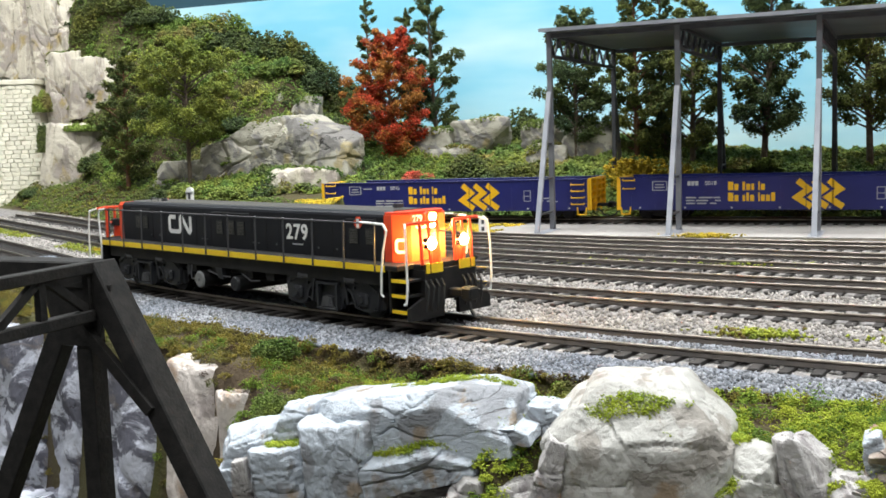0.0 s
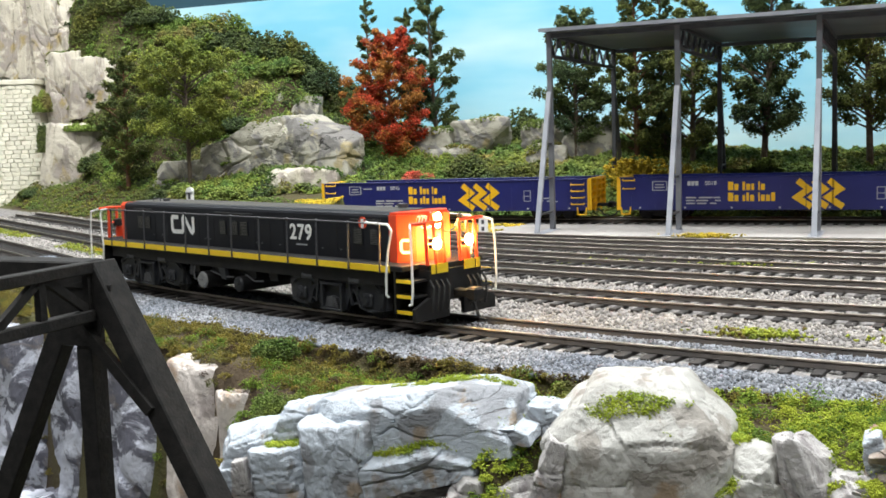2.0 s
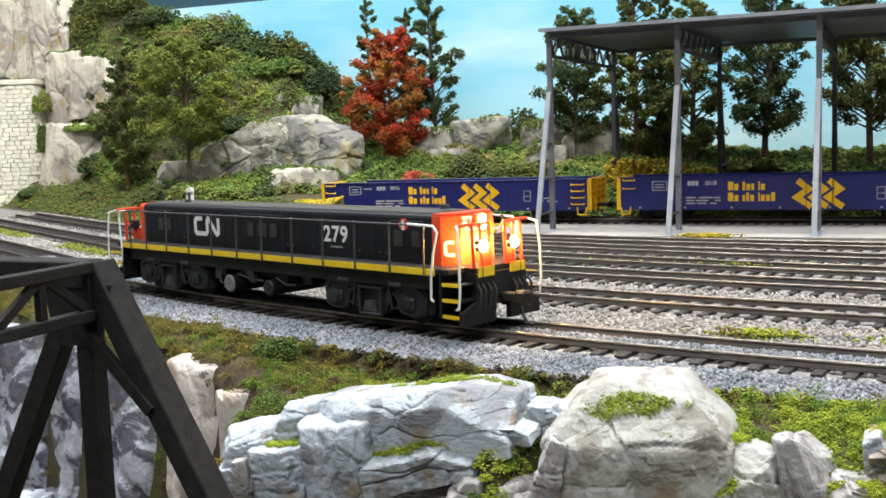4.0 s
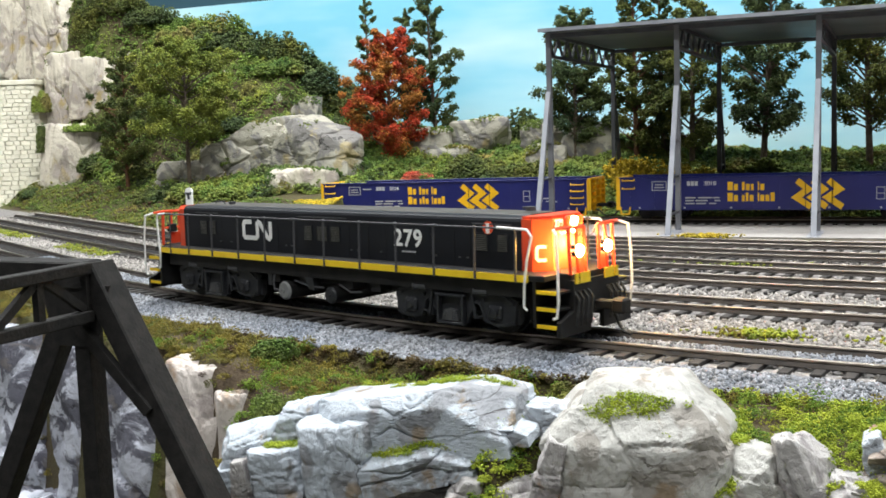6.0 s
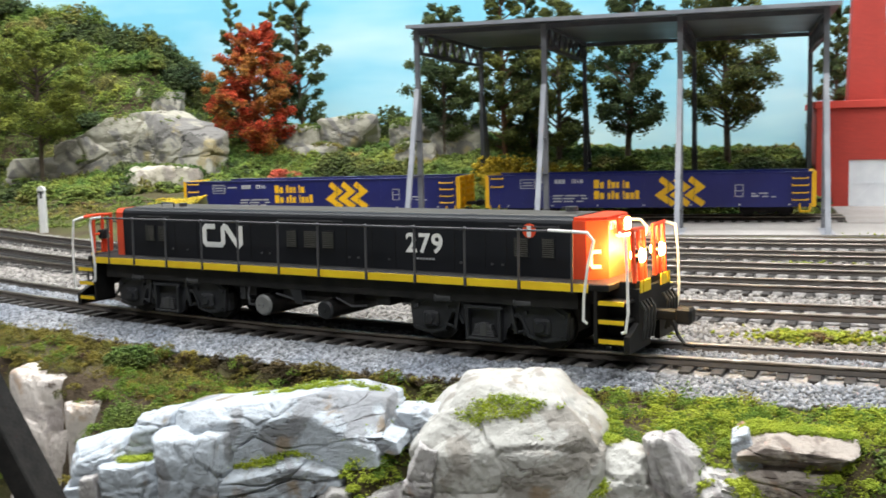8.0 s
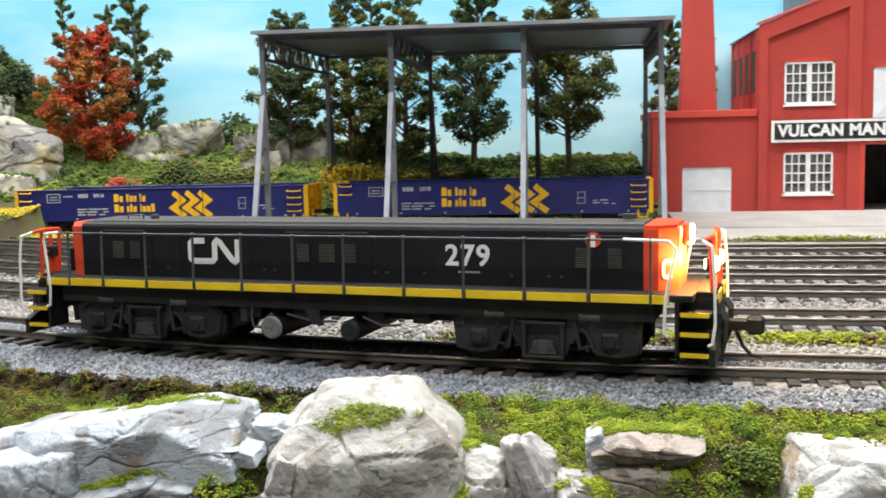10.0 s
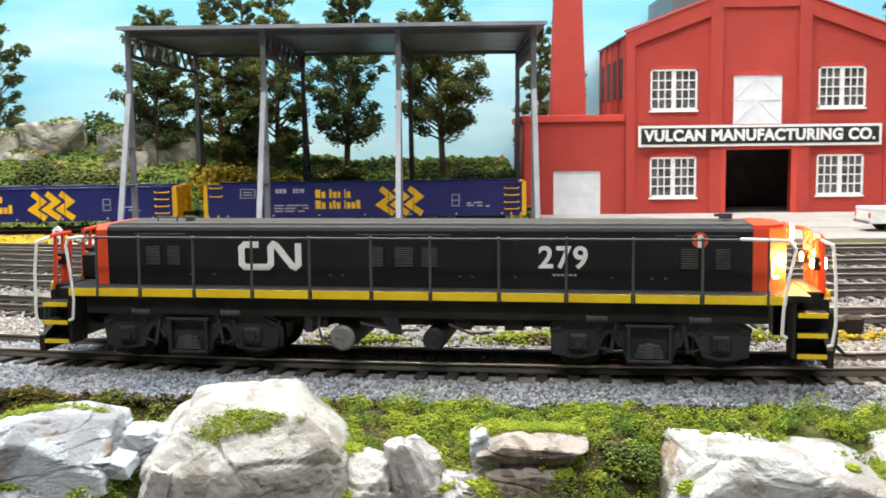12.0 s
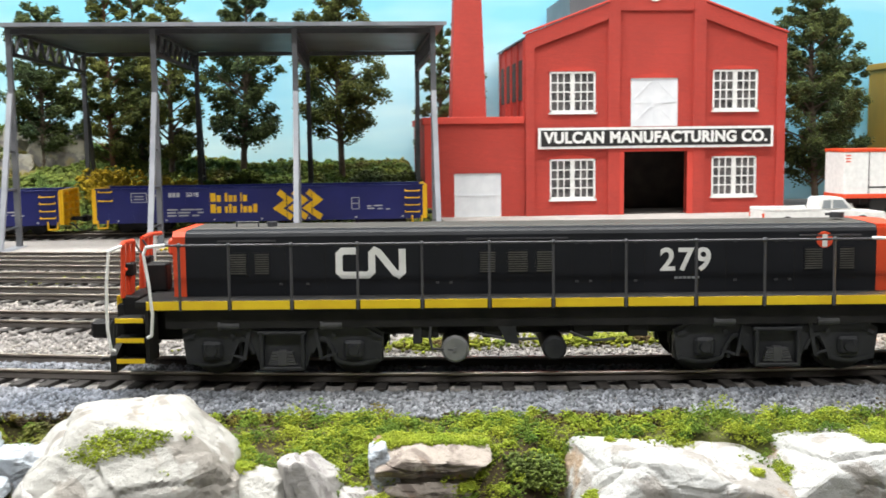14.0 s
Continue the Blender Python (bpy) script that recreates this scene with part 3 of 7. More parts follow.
def railway(line, s0, s1, label, gap=7.0, seed=0):
    tr = thing("railway_track", at(0, 0, 0), label, "track", "yard tracks")
    rs = random.Random(seed)
    n_ = int((s1 - s0) / 6) + 1
    stations = [line.point(s0 + (s1 - s0) * i / n_) for i in range(n_ + 1)]
    for off in (-8.25, 8.25):
        for nm, prof, m_ in (("rail", [(-0.95, -2.1), (-0.95, -1.8), (-0.3, -1.5), (-0.3, -0.3), (0.3, -0.3), (0.3, -1.5), (0.95, -1.8), (0.95, -2.1)], RAILM),
                             ("rail_head", [(-0.55, -0.75), (-0.55, -0.12), (-0.4, 0.0), (0.4, 0.0), (0.55, -0.12), (0.55, -0.75)], RAILTOP)):
            v, f_ = [], []
            k = len(prof)
            for x, y, a in stations:
                c, s_ = math.cos(radians(a)), math.sin(radians(a))
                v += [(x - s_ * (off + o), y + c * (off + o), z) for o, z in prof]
            for i in range(n_):
                f_ += [(i * k + j, (i + 1) * k + j, (i + 1) * k + (j + 1) % k, i * k + (j + 1) % k) for j in range(k)]
            ob = raw(nm, v, f_, m_, tr)
            if nm == "rail_head":
                tagged(ob, "polished bright rail head")
    s = s0
    while s < s1:
        x, y, a = line.point(s)
        t = new("sleeper", TIE_ME)
        t.parent = tr
        t.matrix_basis = at(x, y, rs.uniform(-0.15, 0.05), a + rs.uniform(-1.2, 1.2))
        s += gap * rs.uniform(0.93, 1.07)
    return tr


railway(T1, -820, 330, "main track with dark sleepers bedded in grey ballast", seed=1)
railway(T2, -940, 330, "second track with dark sleepers in grey ballast", seed=2)
railway(T3, -900, 330, "third yard track with brown sleepers", seed=3)
railway(T4, -495, 330, "fourth yard track with brown sleepers", 7.2, 4)
railway(T5, -495, 330, "fifth yard track with brown sleepers", 7.2, 5)
railway(T6, -495, 330, "sixth yard track beside the concrete apron", 7.2, 6)
railway(TG, -300, 205, "siding that carries the blue gondola cars", 7.2, 7)

# ---- loose stones: one joined mesh per strip ----


def stones(name, n_, xr, off, line, size, material, seed, label, zfun):
    rs = np.random.RandomState(seed)
    x = rs.uniform(xr[0], xr[1], n_)
    o = rs.uniform(off[0], off[1], n_)
    yl, cl = line.across(x)
    y = yl + o / cl
    # keep the rails and the tops of the sleepers clear
    keep = (np.abs(np.abs(o) - 8.25) > 1.3) & (o > -shoulder(x) - 0.4 + rs.uniform(-1, 1, n_)) if line is T1 else np.abs(np.abs(o) - 8.25) > 1.3
    x, y, o = x[keep], y[keep], o[keep]
    sz = rs.uniform(size[0], size[1], len(x))
    z = zfun(x, y, o) + sz * 0.25
    inner = np.abs(o) < 15.2
    z = np.where(inner, z - 0.5 - rs.uniform(0, 0.35, len(x)), z)
    ob = scatter(name, np.stack([x, y, z], 1), sz, material, None, "oct", 0.5, seed)
    return tagged(ob, label, "gravel", kind="stuff")


stones("gravel", 46000, (-260, 320), (-29.5, -15.2), T1, (0.32, 0.76), STONE, 1, "blue-grey crushed stone on the track shoulder", lambda x, y, o: bed_z(x, y))
stones("gravel", 14000, (-260, 320), (-7.0, 7.0), T1, (0.35, 0.75), STONE, 8, "grey crushed stone between the rails of the main track", lambda x, y, o: np.full(len(x), -1.65))
stones("gravel", 26000, (-300, 320), (-14.5, 52), T1, (0.35, 0.85), STONEF, 2, "pale crushed stone between the tracks", lambda x, y, o: np.full(len(x), -3.15))
stones("gravel", 17000, (-560, 330), (-14, 40), T2, (0.45, 0.95), STONEF, 3, "pale crushed stone between the tracks", lambda x, y, o: np.full(len(x), -3.15))
stones("gravel", 15000, (-560, 330), (-14, 24), T3, (0.5, 1.0), STONEF, 4, "pale crushed stone between the tracks", lambda x, y, o: np.full(len(x), -3.15))
stones("gravel", 16000, (-180, 330), (-18, 70), T4, (0.5, 1.0), STONEF, 5, "pale crushed stone in the far yard", lambda x, y, o: np.full(len(x), -3.15))

stones("gravel", 12000, (-660, -300), (-14.5, 46), T1, (0.5, 1.0), STONEF, 6, "pale crushed stone between the curving tracks", lambda x, y, o: np.full(len(x), -3.15))

# ---- the locomotive: a low-hooded yard slug ----
POSTS = [-76, -65.2, -51.6, -37.2, -23.2, -8.6, 5.2, 20.9, 36.0, 50.7, 65.6, 79.5]
WHEELS = []


def locomotive():
    lo = thing("locomotive", at(0, 0, 0), "black low-hooded diesel slug with red ends and yellow sill stripe", "locomotive")
    bm = bmesh.new()
    box(bm, -86, -17.4, 16.4, 88.6, 17.4, 18.0, 0.2)
    part("walkway", bm, CHASSIS, lo)
    bm = bmesh.new()
    box(bm, -80, -15.5, 11.5, 80, 15.5, 16.4)
    box(bm, -40, -8, 8.5, 40, 8, 11.5, 0.3)
    for x in (-22, -8, 12, 24):
        box(bm, x - 2.2, -14.5, 8.8, x + 2.2, -9, 11.6, 0.2)
        box(bm, x - 2.2, 9, 8.8, x + 2.2, 14.5, 11.6, 0.2)
    part("underframe", bm, CHASSIS, lo)
    # hood with eased roof edges
    bm = bmesh.new()
    prism(bm, [(-11, 18), (11, 18), (11, 31.3), (10.7, 32.0), (9.9, 32.5), (8.6, 32.7), (-8.6, 32.7), (-9.9, 32.5), (-10.7, 32.0), (-11, 31.3)], -76.2, 77, "x")
    part("hood", bm, BLACK, lo)
    # narrow strip in a lighter colour for the light that falls on the roof
    bm = bmesh.new()
    prism(bm, [(-6.6, 32.7), (6.6, 32.7), (6.0, 32.95), (-6.0, 32.95)], -75.8, 76.5, "x")
    part("lit_roof_strip", bm, ROOFM, lo, "grey-brown roof strip, lightened for the light on the hood top")
    # red ends: the rear one square, the front one with angled corners
    bm = bmesh.new()
    prism(bm, [(-11.1, 18), (11.1, 18), (11.1, 31.4), (10.2, 32.6), (-10.2, 32.6), (-11.1, 31.4)], -79, -76.2, "x")
    box(bm, -80.6, -4.5, 18, -79, 4.5, 30.5, 0.5)
    box(bm, -82.2, -3.6, 26.5, -80.6, 3.6, 30.5, 0.6)
    part("hood_end", bm, REDPAINT, lo, "red-orange hood end")
    bm = bmesh.new()
    prism(bm, [(77, -11.1), (80.4, -11.1), (84.6, -7.2), (84.6, 7.2), (80.4, 11.1), (77, 11.1)], 18, 32.0, "z")
    prism(bm, [(77, -10.6), (80.2, -10.6), (84.0, -6.9), (84.0, 6.9), (80.2, 10.6), (77, 10.6)], 32.0, 32.75, "z")
    part("hood_end", bm, REDPAINT, lo, "red-orange hood end with angled corners")
    # seams, latches and louvred doors on both sides
    for sy in (-1, 1):
        for xa, xb in ((-69, -56), (-13.5, 9), (60, 73.5)):
            bm = bmesh.new()
            y0, y1 = (sy * 11.0, sy * 11.35) if sy > 0 else (-11.35, -11.0)
            box(bm, xa, y0, 30.2, xb, y1, 30.55)
            part("door_rail", bm, STEEL, lo)
        for xa, xb in ((-66.5, -62.3), (-61.0, -57.2), (-10.8, -6.8), (-4.6, 0.4), (1.8, 6.2), (61.0, 65.4), (68.6, 72.4)):
            bm = bmesh.new()
            y0, y1 = (11.0, 11.2) if sy > 0 else (-11.2, -11.0)
            box(bm, xa, y0, 22.6, xb, y1, 27.8)
            lv = part("door", bm, BLACK, lo)
            bm = bmesh.new()
            for k in range(9):
                z = 23.0 + k * 0.52
                ya, yb = (11.2, 11.42) if sy > 0 else (-11.42, -11.2)
                box(bm, xa + 0.35, ya, z, xb - 0.35, yb, z + 0.22)
            part("louvre", bm, LOUVRE, lv, "fine grey louvre slats")
        bm = bmesh.new()
        for x in (-55, -49, -20, -17, 11, 14, 24, 46, 55, 58):
            yy = sy * 11.12
            box(bm, x - 0.35, yy - 0.2, 20.4, x + 0.35, yy + 0.2, 20.9)
            box(bm, x - 0.35, yy - 0.2, 29.0, x + 0.35, yy + 0.2, 29.4)
        tagged(part("latch", bm, STEEL, lo), kind="stuff")
        # seams between the hood panels
        bm = bmesh.new()
        for x in (-54, -45, -24, -14.5, 10, 18.5, 26, 44, 53, 59):
            yy = sy * 11.02
            box(bm, x - 0.08, yy - 0.08, 18.3, x + 0.08, yy + 0.08, 30)
        tagged(part("panel_seam", bm, CHASSIS, lo), kind="stuff")
        # white number and band-shaped emblem
        yy = sy * 11.06
        rot = pose(0, 0, 0, 90, 0, 0 if sy < 0 else 180)
        lettering("279", 5.1, "number", WHITE, lo, Matrix.Translation((0.035 * (1 if sy < 0 else -0.2), yy * MM, 0.02505)) @ rot, bold=0.16, space=1.12)
        e0 = -42.8 if sy < 0 else 40
        bm = bmesh.new()
        path = [(5.2, 27.9), (1.7, 27.9), (0.9, 27.1), (0.9, 23.3), (1.7, 22.5), (7.4, 22.5), (8.2, 23.3), (8.2, 27.3), (8.9, 28.0), (9.7, 27.6), (13.4, 22.9), (14.2, 22.5), (15.0, 23.2), (15.0, 28.3)]
        s_ = 1 if sy < 0 else -1
        stroke(bm, [(e0 + s_ * xa, za) for xa, za in path], 1.55, yy - 0.07, 0.14)
        part("emblem", bm, WHITE, lo, "white band-shaped painted emblem")
        bm = bmesh.new()
        for k in range(6):
            strip(bm, 32.6 + k * 0.95, 33.3 + k * 0.95, 21.0, 21.5, yy + 0.05)
        tagged(part("small_print", bm, GREYBAR, lo), kind="stuff")
        # red and white disc by the front doors
        bm = bmesh.new()
        rod(bm, (65.5, sy * 11.0, 29.4), (65.5, sy * 11.3, 29.4), 1.8, 20)
        ds = part("disc", bm, REDPAINT, lo, "red disc with a white bar")
        bm = bmesh.new()
        box(bm, 64.95, min(sy * 11.3, sy * 11.4), 27.8, 66.05, max(sy * 11.3, sy * 11.4), 30.6)
        part("bar", bm, WHITE, ds)
        # yellow sill stripe in lengths between the posts
        ends = [-84] + POSTS[1:-1] + [84]
        for xa, xb in zip(ends[:-1], ends[1:]):
            bm = bmesh.new()
            box(bm, xa + 0.5, min(sy * 17.4, sy * 17.6), 16.0, xb - 0.5, max(sy * 17.4, sy * 17.6), 17.9)
            part("sill_stripe", bm, YELLOW, lo, "yellow painted sill")
        for x in POSTS:
            bm = bmesh.new()
            rod(bm, (x, sy * 17.7, 15.8), (x, sy * 17.3, 30.2), 0.32, 6)
            ball(bm, (x, sy * 17.3, 30.1), 0.6, 6, 5)
            part("stanchion", bm, STEEL, lo)
        bm = bmesh.new()
        rod(bm, (-80, sy * 17.3, 30.1), (81, sy * 17.3, 30.1), 0.26, 6)
        part("handrail", bm, STEEL, lo)
        # white grab irons at the steps
        for ex in (-1, 1):
            bm = bmesh.new()
            pipe(bm, [(ex * 72, sy * 17.4, 30.3), (ex * 82, sy * 17.6, 30.0), (ex * 83.6, sy * 17.7, 28.2), (ex * 82.2, sy * 18.1, 22), (ex * 81.2, sy * 18.1, 15), (ex * 81.0, sy * 18.1, 9.5), (ex * 82.0, sy * 18.1, 8.8)] if ex > 0 else
                 [(ex * 79, sy * 17.4, 30.3), (ex * 83, sy * 17.6, 29.8), (ex * 83.6, sy * 17.7, 28.2), (ex * 82.6, sy * 18.1, 22), (ex * 82.0, sy * 18.1, 15), (ex * 82.4, sy * 18.1, 10.5), (ex * 83.4, sy * 18.1, 10.0)], 0.36)
            part("grab_iron", bm, WHITE, lo, "white bent grab iron")
            bm = bmesh.new()
            pipe(bm, [(ex * 89, sy * 15.5, 30), (ex * 91.2, sy * 17.6, 29), (ex * 91.8, sy * 18, 22), (ex * 92, sy * 18.1, 12), (ex * 91.4, sy * 18.1, 7.5), (ex * 90.4, sy * 18.1, 7.2)], 0.36)
            part("grab_iron", bm, WHITE, lo, "white bent grab iron")
            # step well with three yellow-edged treads
            bm = bmesh.new()
            box(bm, min(ex * 83.2, ex * 84), min(sy * 10, sy * 17.2), 4.2, max(ex * 83.2, ex * 84), max(sy * 10, sy * 17.2), 16.4)
            box(bm, min(ex * 84, ex * 91), min(sy * 10, sy * 10.6), 4.2, max(ex * 84, ex * 91), max(sy * 10, sy * 10.6), 16.4)
            for z in (4.8, 9.4, 13.8):
                box(bm, min(ex * 84, ex * 91), min(sy * 10.6, sy * 17.0), z - 0.4, max(ex * 84, ex * 91), max(sy * 10.6, sy * 17.0), z + 0.2)
            st = part("step_well", bm, CHASSIS, lo)
            for z in (4.8, 9.4, 13.8):
                bm = bmesh.new()
                box(bm, min(ex * 84.4, ex * 90.6), min(sy * 17.0, sy * 17.3), z - 0.6, max(ex * 84.4, ex * 90.6), max(sy * 17.0, sy * 17.3), z + 0.4)
                part("tread", bm, YELLOW, st, "yellow step edge")
    # ends: pilot, railings, lamps, coupler, hoses
    for ex in (-1, 1):
        e = lambda a: ex * a
        bm = bmesh.new()
        box(bm, min(e(87), e(91)), -10.5, 16.2, max(e(87), e(91)), 10.5, 18.0, 0.2)
        prism(bm, [(-17.2, 2.2), (-3.2, 2.2), (-3.2, 7), (3.2, 7), (3.2, 2.2), (17.2, 2.2), (17.2, 6), (11, 8.5), (11, 16.3), (-11, 16.3), (-11, 8.5), (-17.2, 6)], min(e(90.6), e(92)), max(e(90.6), e(92)), "x")
        part("pilot", bm, CHASSIS, lo)
        for sy in (-1, 1):
            for ya, yb in ((3.6, 8.2), (8.9, 10.4)):
                bm = bmesh.new()
                box(bm, min(e(92), e(92.25)), min(sy * ya, sy * yb), 15.4, max(e(92), e(92.25)), max(sy * ya, sy * yb), 18.2)
                part("end_stripe", bm, YELLOW, lo, "yellow end sill patch")
            # red end railing panels
            bm = bmesh.new()
            for yy in (3.4, 7.0, 10.6):
                rod(bm, (e(90.8), sy * yy, 17.8), (e(90.2), sy * yy, 30), 0.55, 6)
            pipe(bm, [(e(90.2), sy * 3.4, 30), (e(90.2), sy * 10.6, 30.2), (e(89), sy * 15.5, 30)], 0.5)
            rod(bm, (e(90.4), sy * 3.4, 24), (e(90.4), sy * 10.6, 24), 0.4, 6)
            box(bm, min(e(90.2), e(90.7)), min(sy * 3.6, sy * 6.8), 18, max(e(90.2), e(90.7)), max(sy * 3.6, sy * 6.8), 22.2)
            part("end_railing", bm, REDPAINT, lo, "red painted end railing")
            bm = bmesh.new()
            for k in range(4):
                yy = sy * (4.6 + 2.2 * k)
                pipe(bm, [(e(92.3), yy, 13.5), (e(93.6), yy + 0.2, 11.5), (e(93.5), yy + sy * 0.4, 7), (e(93.0), yy + sy * 0.2, 4.4)], 0.38, 5)
            tagged(part("hose", bm, RUBBER, lo), kind="stuff")
            bm = bmesh.new()
            box(bm, min(e(89.0), e(91.2)), min(sy * 5.4, sy * 8.4), 22.4, max(e(89.0), e(91.2)), max(sy * 5.4, sy * 8.4), 25.4, 0.3)
            hb = part("lamp_housing", bm, CHASSIS, lo)
            if ex > 0:
                bm = bmesh.new()
                rod(bm, (91.2, sy * 6.9, 23.9), (91.7, sy * 6.9, 23.9), 1.7, 14, 1.4)
                part("ditch_lamp", bm, LED, hb, "lit amber-white ditch lamp")
                bm = bmesh.new()
                rod(bm, (89.0, sy * 6.9, 23.9), (88.7, sy * 6.9, 23.9), 1.0, 10)
                part("bulb", bm, BULB, hb, "lit bulb shining back on the hood")
        bm = bmesh.new()
        pipe(bm, [(e(90), -3, 29.6), (e(88.8), -3.4, 27.6), (e(89.4), 0, 26.8), (e(88.8), 3.4, 27.6), (e(90), 3, 29.6)], 0.25)
        part("chain", bm, STEEL, lo)
        bm = bmesh.new()
        box(bm, min(e(92), e(98)), -1.5, 7.8, max(e(92), e(98)), 1.5, 10.2, 0.3)
        box(bm, min(e(97.5), e(101.5)), -2.2, 7.0, max(e(97.5), e(101.5)), 2.0, 11.0, 0.6)
        part("coupler", bm, CHASSIS, lo, "dusty black knuckle coupler")
        bm = bmesh.new()
        pipe(bm, [(e(93), 3.6, 8.5), (e(95), 3.8, 7.0), (e(96.5), 3.6, 3.2), (e(98.5), 3.0, 1.2), (e(101), 2.6, 1.0)], 0.45)
        part("air_hose", bm, RUBBER, lo)
        if ex < 0:
            bm = bmesh.new()
            box(bm, -88, -2.4, 18, -83, 2.4, 24.5, 0.4)
            part("brake_box", bm, CHASSIS, lo)
    bm = bmesh.new()
    box(bm, 84.6, -2.2, 27.4, 86.4, 2.2, 32.6, 0.5)
    hl = part("headlight_box", bm, REDPAINT, lo)
    for z in (28.9, 31.1):
        bm = bmesh.new()
        rod(bm, (86.4, 0, z), (87.0, 0, z), 1.1, 14)
        part("headlight", bm, LED, hl, "lit warm headlight")
    lettering("279", 2.0, "front_number", WHITE, lo, Matrix.Translation((0.08475, -0.0046, 0.0306)) @ pose(0, 0, 0, 90, 0, 90), bold=0.05)
    # white end emblem and grab rungs on the front face
    bm = bmesh.new()
    pipe(bm, [(84.6, -6.6, 28.6), (85.2, -6.6, 28.2), (85.2, -3.2, 28.2), (84.6, -3.2, 28.6)], 0.3)
    part("grab_iron", bm, WHITE, lo)
    for sy in (-1, 1):
        bm = bmesh.new()
        pth = [(-1.6, 24.6), (1.2, 24.6), (1.7, 24.0), (1.7, 21.6), (1.2, 21.0), (-1.6, 21.0)]
        stroke(bm, [(sy * ya, za) for ya, za in pth], 0.9, -0.07, 0.14)
        # laid on the angled corner of the hood
        turn = Matrix.Translation((0.0825, sy * 0.00915, 0)) @ pose(0, 0, 0, 0, 0, 90 + sy * 42.9)
        for v in bm.verts:
            v.co = turn @ v.co
        part("end_emblem", bm, WHITE, lo, "white painted end emblem")
    # roof details
    bm = bmesh.new()
    rod(bm, (72, 0, 33.4), (72, 0, 34.6), 1.6, 10)
    box(bm, 69.4, -0.4, 33.9, 73.4, 0.4, 34.5, 0.1)
    part("horn", bm, STEEL, lo)
    bm = bmesh.new()
    rod(bm, (-58, -3, 32.8), (-58, -3, 34.0), 1.2, 10)
    part("roof_cap", bm, STEEL, lo)
    bm = bmesh.new()
    pipe(bm, [(-66, -4, 32.8), (-66, -4, 34.0), (-61, -4, 34.0), (-61, -4, 32.8)], 0.2)
    part("lifting_eye", bm, STEEL, lo)
    # air tanks
    for x, r, m_ in ((-16.2, 3.1, TANKM), (5.6, 2.7, TRUCKM)):
        bm = bmesh.new()
        rod(bm, (x, -15.6, 6.5), (x, 15.6, 6.5), r, 22)
        part("air_tank", bm, CHASSIS, lo, "dark air tank with a grey end")
        bm = bmesh.new()
        rod(bm, (x, -16.2, 6.5), (x, -15.62, 6.5), r * 0.8, 22, r * 0.98)
        rod(bm, (x, -16.6, 6.5), (x, -16.2, 6.5), 0.5, 8)
        part("tank_end", bm, m_, lo, "grey domed tank end")
    bm = bmesh.new()
    pipe(bm, [(-21.5, -15, 13), (-21.8, -15.6, 9), (-21.2, -15.8, 6.6), (-16.5, -16.0, 6.4)], 0.3)
    pipe(bm, [(-12, -15, 10), (-4, -15, 8.4), (2, -15, 8.6)], 0.3)
    pipe(bm, [(9, -15, 10), (14, -15, 8), (19, -15, 8.4)], 0.3)
    part("piping", bm, STEEL, lo)
    bm = bmesh.new()
    prism(bm, [(-7, 12), (-3, 12), (-2.2, 7.4), (-5.0, 7.8)], -15.4, -13.8)
    box(bm, -25.5, -15, 7.6, -23.5, -10, 12, 0.2)
    part("bracket", bm, TRUCKM, lo)
    # the front platform stands a little further out than the rear one
    for ob in lo.children:
        if ob.name.split(".")[0] in ("step_well", "grab_iron", "pilot", "end_stripe", "end_railing", "hose", "lamp_housing", "chain", "coupler", "air_hose", "brake_box"):
            if ob.bound_box[0][0] > 0:
                ob.location.x = 1.5 * MM
    for cx in (-54.4, 54.4):
        truck(lo, cx)
    return lo


def bow(x0, z0, x1, z1, sag, n_=6):
    """Points of a shallow curve from (x0, z0) towards (x1, z1), bulging by sag."""
    return [(x0 + (x1 - x0) * k / n_, z0 + (z1 - z0) * k / n_ + sag * math.sin(math.pi * k / n_)) for k in range(n_)]


